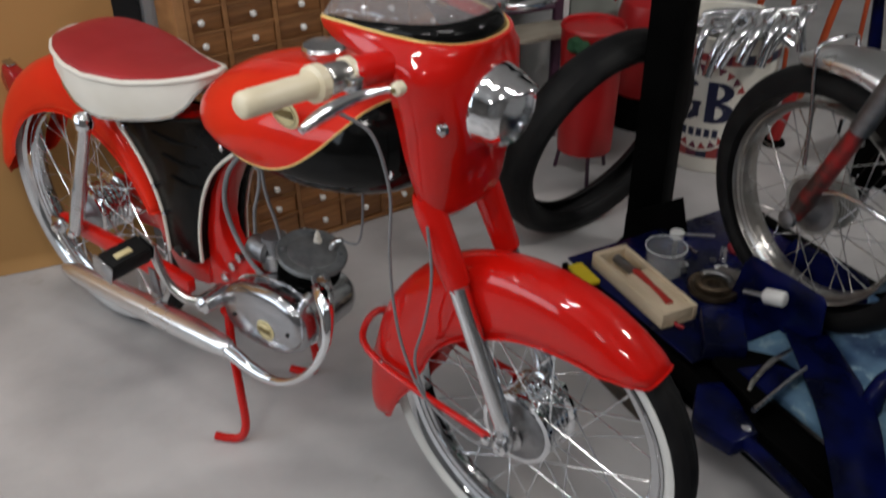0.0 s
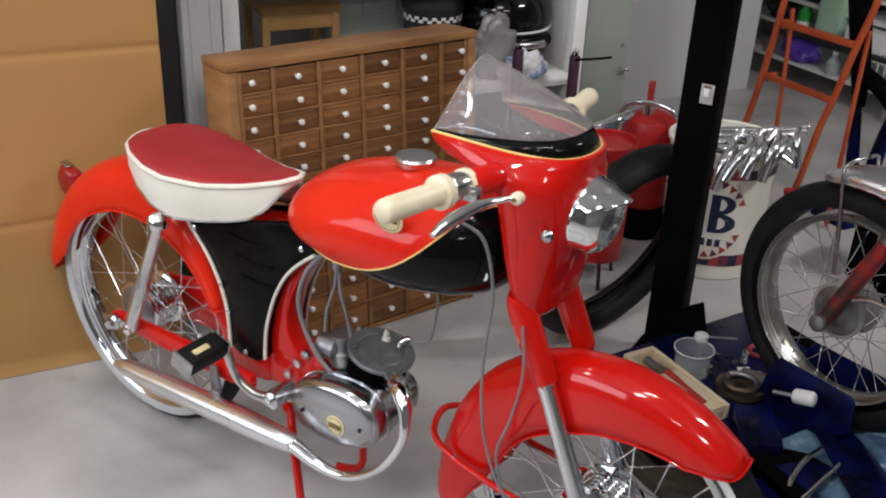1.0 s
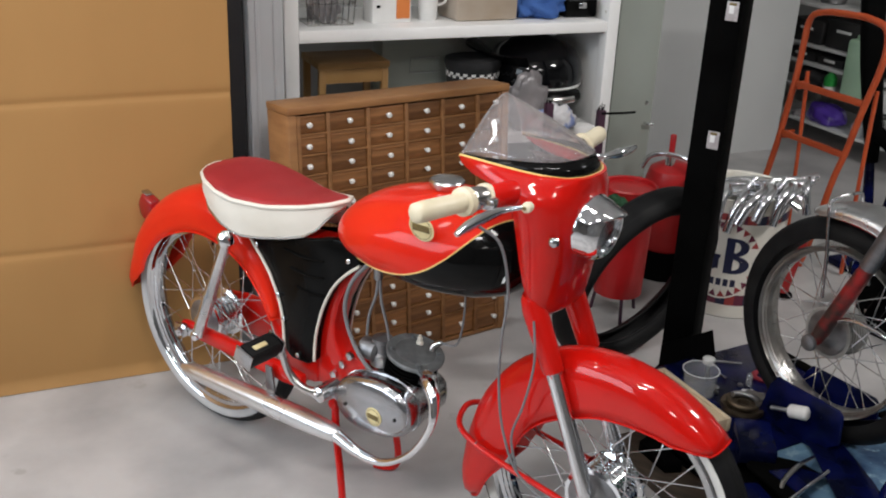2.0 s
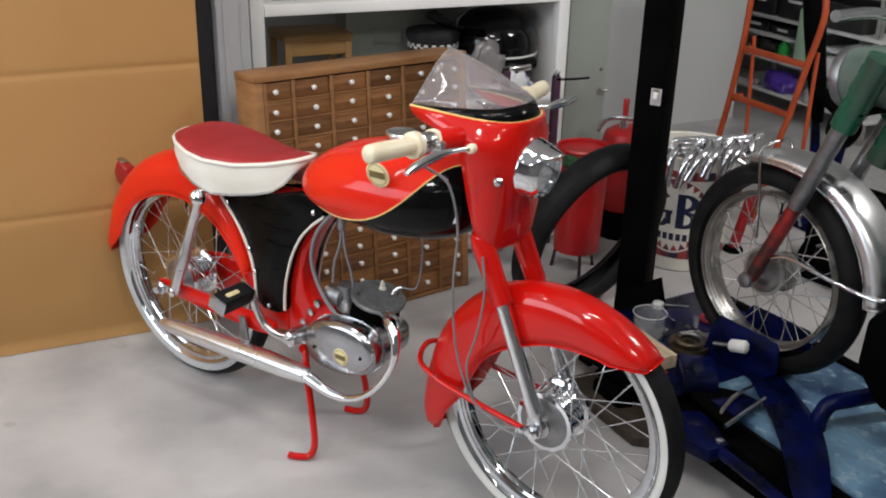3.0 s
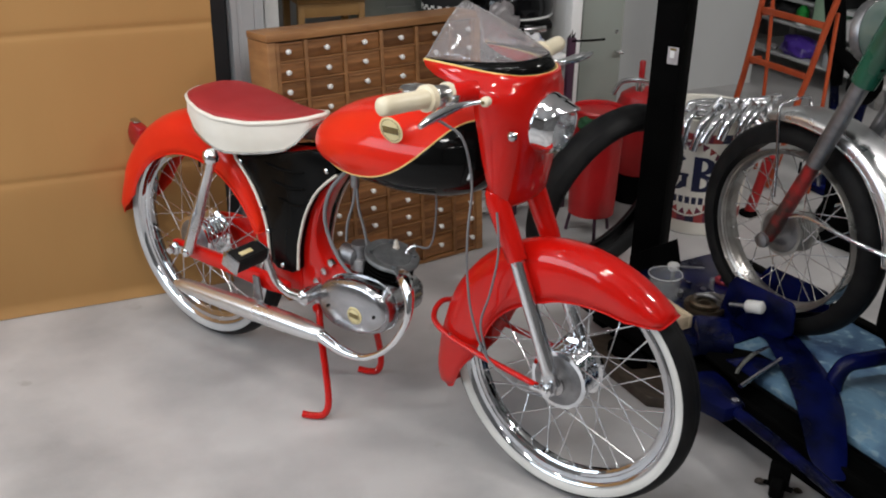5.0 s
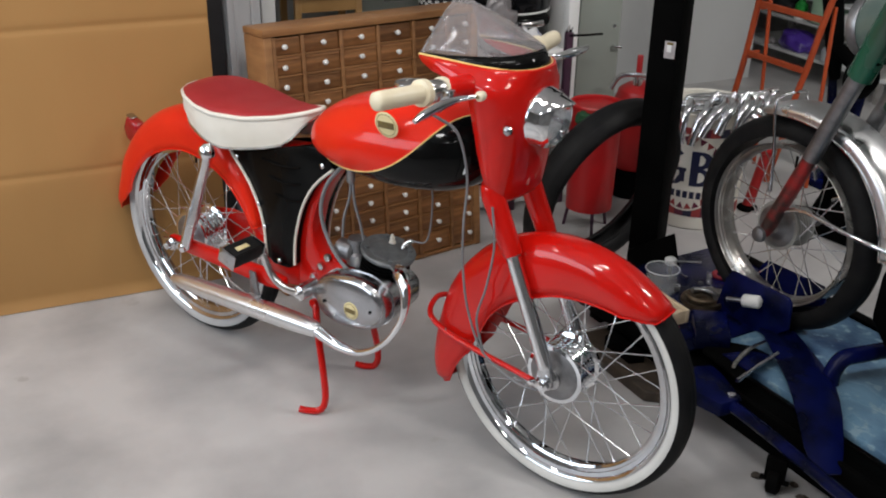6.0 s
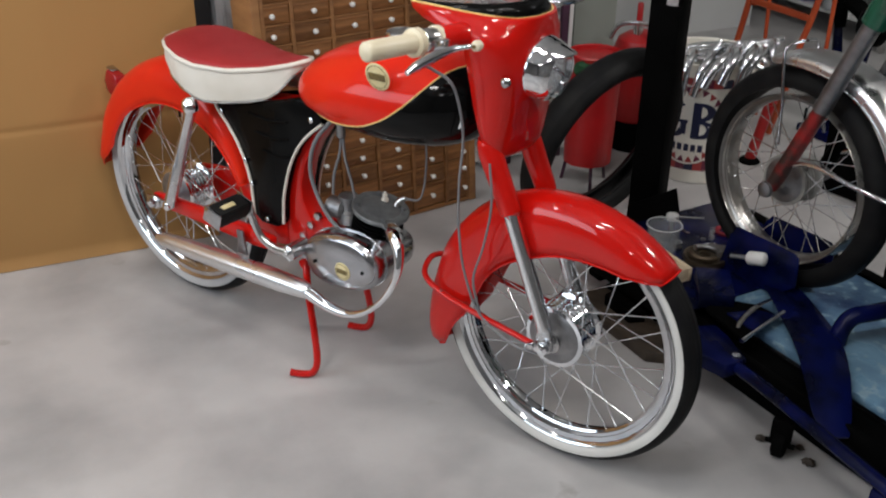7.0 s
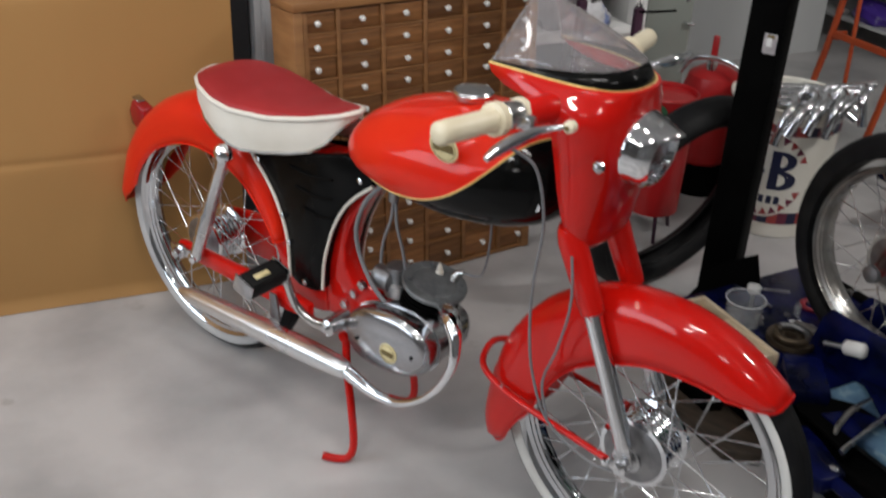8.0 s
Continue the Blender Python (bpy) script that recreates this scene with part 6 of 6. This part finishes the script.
part("lamp_bracket", box(0.06, 0.20, 0.012, (0.20, 0, 0.865), 0.004), BLACK_STEEL, moto)
part("horn", lathe([(-0.020, 0.040), (-0.014, 0.046), (0.012, 0.044), (0.03, 0.02)], 24, "x", (0.130, 0, 0.800)), BLACK_STEEL, moto, "black horn disc")
part("head_tube", tube([(0.23, 0, 0.75), (0.33, 0, 1.02)], 0.032, 14, steps=0), GREEN_BIKE, moto)
part("down_tube", tube([(0.26, 0, 0.80), (0.40, 0, 0.55), (0.52, 0, 0.34), (0.66, 0, 0.28)], 0.020, 12), GREEN_BIKE, moto)
# drawn forward and black to stand in for shaded floor beyond the wheel
part("crankcase", prism([(0.40, 0.25), (0.330, 0.32), (0.335, 0.44), (0.42, 0.54), (0.60, 0.58), (0.78, 0.46), (0.80, 0.28), (0.70, 0.23)], -0.10, 0.10, "xz", 0.02), BLACK_STEEL, moto, "black crankcase carried forward over the shaded floor")
part("handlebar", tube([(0.32, -0.36, 1.10), (0.30, -0.20, 1.09), (0.31, 0.0, 1.04), (0.30, 0.20, 1.09), (0.32, 0.36, 1.10)], 0.011, 10), CHROME, moto)
part("tank", shape(*ring_loft([[(x, w * math.cos(2 * math.pi * k / 20), 0.92 + h * math.sin(2 * math.pi * k / 20)) for k in range(20)] for x, w, h in ((0.40, 0.03, 0.04), (0.46, 0.09, 0.09), (0.62, 0.12, 0.11), (0.80, 0.09, 0.08), (0.90, 0.03, 0.03))]), 60), GREEN_BIKE, moto)
part("engine_block", lathe([(-0.11, 0.05), (-0.10, 0.10), (0.10, 0.10), (0.11, 0.05)], 28, "y", (0.68, 0, 0.33)), ALU_DULL, moto)
part("centre_stand", tube([(0.66, -0.14, 0.132), (0.68, -0.10, 0.26), (0.68, 0.10, 0.26), (0.66, 0.14, 0.132)], 0.012, 8, steps=0), BLACK_STEEL, moto)

# ---- small things on the lift's end ----
LZ = 0.1350


def lift_pose(x, y, z=LZ, turn=0.0):
    return pose(0.80, 0.64, 0, 0, 0, -24) @ pose(x, y, z, 0, 0, turn)


PINE = surface("pale_pine", (0.74, 0.61, 0.44), (0.64, 0.51, 0.34), rough=0.6, scale=8, bump=0.15, stretch=(1, 6, 6))
tray = thing("wooden_box", "long pale wooden box with a clear lid and red tool", "box", lift_pose(0.190, 0.068, LZ, -3))
part("base", box(0.262, 0.086, 0.006, (0, 0, 0.003), 0.001), PINE, tray)
for y in (-0.039, 0.039):
    part("long_side", box(0.262, 0.010, 0.036, (0, y, 0.018), 0.0015), PINE, tray)
for x in (-0.124, 0.122):
    part("end_block", box(0.016, 0.068, 0.036, (x, 0, 0.018), 0.0015), PINE, tray)
part("inner_board", box(0.150, 0.066, 0.026, (0.045, 0, 0.019), 0.001), PINE, tray)
part("red_tool", tube([(-0.03, 0.002, 0.036), (0.04, 0.0, 0.036), (0.10, -0.004, 0.035)], [0.010, 0.006, 0.009], 10, flat=0.5), surface("red_plastic", (0.45, 0.03, 0.02), (0.36, 0.02, 0.02), rough=0.4), tray, "red plastic tool")
part("grey_tool", tube([(-0.105, 0.004, 0.022), (-0.06, 0.004, 0.024), (-0.03, 0.002, 0.030)], 0.011, 10), ALU_DULL, tray, "grey tool end")
pad = thing("note_pad", "bright yellow note pad under the wooden box", "note pad", lift_pose(0.082, -0.008, LZ, -4))
part("sheets", box(0.080, 0.034, 0.010, (0, 0, 0.005), 0.001), surface("yellow_paper", (0.80, 0.62, 0.02), (0.72, 0.54, 0.02), rough=0.6, bump=0.02), pad)
part("backing", box(0.082, 0.036, 0.0015, (0, 0, 0.0003), 0), BLACK_STEEL, pad)
CLEAR_PLASTIC = clear("clear_plastic", (0.55, 0.57, 0.58), rough=0.08, alpha=0.20)
jar = thing("plastic_jar", "clear plastic jar with a milky rim", "jar", lift_pose(0.152, 0.158))
part("wall", lathe([(0.0, 0.036), (0.003, 0.040), (0.060, 0.043), (0.066, 0.046), (0.070, 0.046), (0.068, 0.042), (0.006, 0.037), (0.004, 0.003), (0.0, 0.003)], 32, "z"), CLEAR_PLASTIC, jar)
part("rim", tube([(0.0455 * math.cos(2 * math.pi * k / 28), 0.0455 * math.sin(2 * math.pi * k / 28), 0.068) for k in range(28)], 0.0013, 6, closed=True, steps=0), WHITE_PLAIN, jar)
BRONZE = surface("oily_bronze", (0.20, 0.15, 0.10), (0.10, 0.075, 0.05), rough=0.4, metal=0.8, scale=30, bump=0.2)
plate = thing("brake_plate", "oily round brake plate with a centre hole", "brake plate", lift_pose(0.262, 0.205, LZ, 20))
part("disc", lathe([(0.0, 0.016), (0.0, 0.052), (0.008, 0.056), (0.018, 0.054), (0.016, 0.046), (0.010, 0.040), (0.014, 0.024), (0.020, 0.020), (0.020, 0.016)], 36, "z", closed=True), BRONZE, plate)
part("shoe", tube([(0.036 * math.cos(radians(a)), 0.036 * math.sin(radians(a)), 0.024) for a in range(20, 165, 12)], 0.008, 8, steps=0), ALU_DULL, plate)
part("shoe", tube([(0.036 * math.cos(radians(a)), 0.036 * math.sin(radians(a)), 0.024) for a in range(200, 345, 12)], 0.008, 8, steps=0), BRONZE, plate)
ring = put("red_ring", lathe([(0.0, 0.018), (0.0, 0.030), (0.006, 0.031), (0.010, 0.026), (0.006, 0.018)], 28, "z", closed=True), surface("red_ring_rubber", (0.30, 0.025, 0.04), (0.22, 0.02, 0.03), rough=0.4), None, "small dull red ring on the lift", lift_pose(0.165, 0.375), "ring")
put("brass_fitting", lathe([(0.0, 0.004), (0.0, 0.014), (0.012, 0.014), (0.014, 0.009), (0.030, 0.008), (0.032, 0.003)], 16, "z"), BADGE, None, "small brass fitting on the lift", lift_pose(0.215, 0.400), "fitting")
spring = put("coil_spring", tube([(0.007 * math.cos(k * 0.9), 0.007 * math.sin(k * 0.9), 0.0015 + 0.0009 * k) for k in range(40)], 0.0014, 5, steps=0), STEEL_WIRE, None, "small steel coil spring", lift_pose(0.185, 0.300), "spring")
put("paper_tag", box(0.030, 0.014, 0.0012, (0, 0, 0.0006), 0), WHITE_PLAIN, None, "small white paper tag", lift_pose(0.200, 0.285, LZ, 65), "tag")
put("red_clip", tube([(0, 0, 0.004), (0.02, 0.006, 0.006), (0.034, -0.004, 0.005), (0.05, 0.004, 0.004)], 0.004, 8), surface("red_clip_paint", (0.40, 0.02, 0.03), rough=0.4), None, "small red plastic clip", lift_pose(0.290, 0.055), "clip")
hubp = thing("bearing_cup", "oily aluminium bearing cup lying on the lift", "bearing cup", lift_pose(0.335, 0.285, LZ, 0))
part("cup", lathe([(0.0, 0.006), (0.0, 0.020), (0.010, 0.022), (0.022, 0.019), (0.024, 0.014), (0.012, 0.012), (0.010, 0.006)], 24, "z", closed=True), ALU, hubp)
part("ring", tube([(0.017 * math.cos(k * math.pi / 10), 0.017 * math.sin(k * math.pi / 10), 0.024) for k in range(20)], 0.0022, 6, closed=True, steps=0), CHROME_WORN, hubp)
arm2 = thing("brake_lever_arm", "small dark forged brake arm lying on the lift", "brake arm", lift_pose(0.300, 0.335, LZ, 35))
part("arm", tube([(0, 0, 0.006), (0.03, 0.004, 0.007), (0.065, 0.016, 0.006)], [0.008, 0.0055, 0.006], 10), BRONZE, arm2)
part("eye", lathe([(0.0, 0.006), (0.0, 0.012), (0.012, 0.012), (0.012, 0.006)], 18, "z", (0.072, 0.018, 0), closed=True), BRONZE, arm2)
put("oily_rag", box(0.075, 0.050, 0.010, (0, 0, 0.005), 0.004), surface("grey_rag_weave", (0.20, 0.18, 0.17), (0.10, 0.09, 0.085), rough=0.9, scale=30, fine=300, bump=0.6), None, "folded grey oily rag on the lift", lift_pose(0.245, 0.275, LZ, 25), "rag")
rng = random.Random(11)
for k in range(14):
    kind_k = k % 3
    x, y = rng.uniform(0.13, 0.36), rng.uniform(0.12, 0.44)
    if kind_k == 0:
        put("hex_nut", lathe([(0, 0.004), (0, 0.008), (0.006, 0.008), (0.006, 0.004)], 6, "z", closed=True), ALU_DULL, None, "loose steel hex nut on the lift", lift_pose(x, y, LZ, 17 * k), "nut", "", "loose hardware")
    elif kind_k == 1:
        put("bolt", tube([(0, 0, 0.0055), (0.006, 0, 0.0055), (0.0062, 0, 0.0055), (0.034, 0, 0.0055)], [0.0055, 0.0055, 0.003, 0.003], 8, steps=0), CHROME_WORN, None, "loose steel bolt on the lift", lift_pose(x, y, LZ, 41 * k), "bolt", "", "loose hardware")
    else:
        put("washer", lathe([(0, 0.005), (0, 0.011), (0.002, 0.011), (0.002, 0.005)], 18, "z", closed=True), CHROME_WORN, None, "loose bright washer on the lift", lift_pose(x, y, LZ), "washer", "", "loose hardware")

# ---- on the floor by the front wheel ----
DARK_WOOD = surface("dark_oily_wood", (0.06, 0.042, 0.028), (0.03, 0.022, 0.016), rough=0.6, scale=12, bump=0.3, stretch=(1, 5, 1))
board = thing("floor_board", "dark oily wooden board lying under the lift", "board", pose(0.0, 0.0, 0))
part("plank", prism([(0.90, 0.62), (0.86, 0.55), (0.90, 0.505), (1.13, 0.395), (1.20, 0.43), (1.17, 0.50)], 0.0, 0.030, "xy", 0.004), DARK_WOOD, board)
part("block", prism([(0.955, 0.570), (0.945, 0.530), (1.04, 0.485), (1.07, 0.515)], 0.030, 0.062, "xy", 0.003), BLACK_STEEL, board)

for x, y, r, sd in ((1.46, 0.280, 0.011, 41), (1.565, 0.262, 0.013, 43), (1.535, 0.300, 0.009, 44)):
    crumpled("oily_scrap", "small lump of dark oily dirt on the floor", "scrap", pose(x, y, 0), r, r * 0.8, r * 0.6, DARK_WOOD, sd, 0.4)

# ---- far end: hand truck, storage rack and blue frame ----
truck = thing("hand_truck", "orange tubular hand truck leaning at the back", "hand truck", room_pose(1.15, 0))
rails = [[(-0.02, 0.075, 0.010), (-0.012, 0.048, 0.18), (-0.006, 0.024, 0.306), (0.0, 0.0, 0.46), (0.0, -0.029, 0.67), (0.0, -0.038, 0.80), (0.0, -0.044, 0.872), (0.0, -0.070, 0.912), (0.0, -0.150, 0.930)],
         [(-0.02, -0.235, 0.010), (-0.012, -0.272, 0.18), (-0.006, -0.300, 0.36), (0.0, -0.326, 0.47), (0.0, -0.368, 0.65), (0.0, -0.400, 0.77), (0.0, -0.410, 0.86), (0.0, -0.385, 0.918), (0.0, -0.300, 0.936)]]
for r in rails:
    part("rail", tube(r, 0.0118, 10), ORANGE, truck, "orange tubular rail with a bent top")
part("handle_bar", tube([rails[0][-1], (0.0, -0.225, 0.934), rails[1][-1]], 0.0118, 10), ORANGE, truck)
for ya, yb in ((-0.047, -0.055), (-0.376, -0.350)):
    part("back_rail", tube([(0.035, ya, 0.70), (0.055, (ya + yb) / 2, 0.40), (0.075, yb, 0.010)], 0.0075, 8), ORANGE, truck)
for za, la, ra in ((0.655, -0.026, -0.369), (0.462, 0.001, -0.322)):
    part("rung", box(0.012, la - ra, 0.024, (0, (la + ra) / 2, za), 0.004), ORANGE, truck, "flat orange cross bar")
    part("rung_plate", box(0.050, 0.010, 0.030, (0.026, la - 0.018, za - 0.006), 0.002), ORANGE, truck)

rack = thing("storage_rack", "grey metal storage rack crowded with dark goods", "rack", room_pose(2.40, 0))
for y in (1.42, 0.42):
    for x in (0.0, 0.34):
        part("upright", box(0.03, 0.03, 1.5, (x, y, 0.75), 0.003), CHROME_WORN, rack)
for z in (0.125, 0.300, 0.425, 0.520, 0.725):
    part("shelf_board", box(0.40, 1.10, 0.016, (0.17, 0.92, z), 0.003), WHITE_PAINT if z > 0.7 else LIGHT_GREY, rack, "white top board" if z > 0.7 else "pale grey metal shelf")
DARK_BOX = surface("dark_crate", (0.012, 0.012, 0.013), (0.028, 0.026, 0.026), rough=0.6, scale=8, bump=0.1)
PURPLE_BAG = surface("purple_print", (0.085, 0.035, 0.36), (0.46, 0.42, 0.66), rough=0.4, scale=12, bump=0.1, spread=(0.5, 0.62))
GREEN_PL = surface("green_plastic", (0.02, 0.30, 0.05), (0.015, 0.20, 0.035), rough=0.35)
PALE_GREEN = surface("pale_green_plastic", (0.40, 0.58, 0.42), (0.32, 0.48, 0.34), rough=0.4)


def rack_pose(y, z, x=0.10, turn=0.0):
    return room_pose(2.40, 0) @ pose(x, y, z, 0, 0, turn)


def crate(y, z, sx, sy, sz, x=0.12):
    ob = thing("crate", "dark plastic crate on the metal rack", "crate", rack_pose(y, z, x), "crates on the rack")
    part("body", box(sx, sy, sz, (0, 0, sz / 2), 0.008), DARK_BOX, ob)
    part("rim", box(sx + 0.012, sy + 0.012, 0.010, (0, 0, sz - 0.006), 0.003), DARK_BOX, ob)
    part("grip", box(0.008, sy * 0.4, 0.014, (-sx / 2 - 0.004, 0, sz * 0.62), 0.002), LIGHT_GREY, ob)


for y, z, sx, sy, sz in ((1.26, 0.434, 0.24, 0.20, 0.055), (1.05, 0.434, 0.24, 0.18, 0.045), (1.24, 0.529, 0.26, 0.22, 0.12), (0.98, 0.529, 0.26, 0.24, 0.15), (0.66, 0.529, 0.26, 0.28, 0.13), (0.84, 0.434, 0.24, 0.2, 0.06)):
    crate(y, z, sx, sy, sz)
crumpled("dark_jacket", "black jacket folded in a heap on the rack", "jacket", rack_pose(1.17, 0.309, 0.04), 0.07, 0.115, 0.055, CLOTH_BLACK, 31, 0.35)
crumpled("red_cloth", "dark red cloth stuffed behind the black jacket", "cloth", rack_pose(1.26, 0.309, 0.14), 0.05, 0.06, 0.050, surface("dull_red_cloth", (0.22, 0.02, 0.02), (0.14, 0.015, 0.015), rough=0.85, scale=20, bump=0.3), 33, 0.3)
crumpled("purple_bag", "purple and white printed plastic bag on the rack", "bag", rack_pose(1.03, 0.134, 0.03), 0.06, 0.13, 0.062, PURPLE_BAG, 21, 0.3)
crumpled("white_wrapper", "small crumpled white wrapper on the rack", "wrapper", rack_pose(1.22, 0.134, 0.01), 0.03, 0.035, 0.020, BAG, 23, 0.3)
bt = thing("spray_bottle", "green and white plastic bottle on the rack", "bottle", rack_pose(1.01, 0.309, -0.01))
part("body", lathe([(0.0, 0.03), (0.004, 0.034), (0.03, 0.034), (0.034, 0.034)], 20, "z"), WHITE_PLAIN, bt)
part("shoulder", lathe([(0.034, 0.034), (0.075, 0.034), (0.092, 0.020), (0.100, 0.014), (0.112, 0.013)], 20, "z"), GREEN_PL, bt, "green shoulder and cap")
tub = thing("pale_tub", "pale green plastic canister on the rack", "canister", rack_pose(0.83, 0.309, 0.02))
part("body", box(0.14, 0.165, 0.30, (0, 0, 0.15), 0.022, 3), PALE_GREEN, tub)
part("neck", lathe([(0.296, 0.03), (0.315, 0.03), (0.320, 0.024), (0.325, 0.005)], 20, "z", (-0.02, 0.03, 0)), PALE_GREEN, tub)
cb = thing("clear_bottle", "clear plastic bottle standing on the low shelf", "bottle", rack_pose(0.775, 0.134, -0.01))
part("body", lathe([(0.0, 0.030), (0.004, 0.034), (0.06, 0.034), (0.085, 0.014), (0.094, 0.013), (0.098, 0.006)], 20, "z"), surface("dusty_clear_plastic", (0.40, 0.42, 0.44), (0.30, 0.32, 0.34), rough=0.2, spec=0.6), cb)
part("cap", lathe([(0.098, 0.014), (0.110, 0.014), (0.112, 0.004)], 14, "z"), WHITE_PLAIN, cb)
wb = thing("white_box", "plain white cardboard box on the rack", "box", rack_pose(0.58, 0.309, 0.02))
part("body", box(0.20, 0.22, 0.09, (0, 0, 0.045), 0.003), WHITE_PLAIN, wb)
part("flap", box(0.20, 0.11, 0.003, (0, -0.053, 0.0905), 0), WHITE_PLAIN, wb)
wk = thing("wire_crate", "white wire crate on the low shelf", "crate", rack_pose(0.56, 0.134, 0.05))
for k in range(6):
    part("wire", tube([(-0.09, -0.10 + 0.04 * k, 0.0), (-0.095, -0.105 + 0.042 * k, 0.13)], 0.0025, 6, steps=0), WHITE_PLAIN, wk)
for z in (0.003, 0.065, 0.13):
    part("hoop", tube([(-0.09, -0.10, z), (0.09, -0.10, z), (0.09, 0.10, z), (-0.09, 0.10, z)], 0.003, 6, closed=True, steps=0), WHITE_PLAIN, wk)
for y in (1.2, 0.9, 0.6):
    bo = thing("paint_tin", "dull metal paint tin on the rack top", "tin", rack_pose(y, 0.734, 0.1), "tins on the rack")
    part("body", lathe([(0.0, 0.06), (0.004, 0.064), (0.13, 0.064), (0.134, 0.060), (0.130, 0.056), (0.128, 0.005)], 24, "z"), ALU_DULL, bo)
    part("bail", tube([(0, -0.064, 0.11), (-0.05, -0.05, 0.06), (-0.066, 0, 0.045), (-0.05, 0.05, 0.06), (0, 0.064, 0.11)], 0.002, 6), STEEL_WIRE, bo)

hoist = thing("floor_hoist", "dark blue floor hoist with splayed legs and black upright", "hoist", room_pose(1.40, 0))
part("leg", tube([(0.0, -0.280, 0.0), (0.0, -0.25, 0.21), (0.0, -0.216, 0.40)], [0.030, 0.026, 0.018], 10, flat=0.7), BLUE, hoist)
part("leg", tube([(0.0, -0.330, 0.0), (0.0, -0.345, 0.23), (0.0, -0.375, 0.42)], [0.030, 0.028, 0.022], 10, flat=0.7), BLUE, hoist)
part("foot_bar", box(0.30, 0.16, 0.03, (0.02, -0.31, 0.015), 0.006), BLUE, hoist)
part("upright", tube([(0.0, -0.228, 0.385), (0.0, -0.195, 0.52), (0.0, -0.135, 0.735), (0.0, -0.08, 0.98), (0.0, -0.04, 1.25)], [0.020, 0.034, 0.042, 0.045, 0.04], 10), BLACK_STEEL, hoist, "black upright")
part("brace", tube([(0.0, -0.372, 0.415), (0.0, -0.30, 0.47), (0.0, -0.21, 0.50)], [0.022, 0.030, 0.030], 10), BLACK_STEEL, hoist)
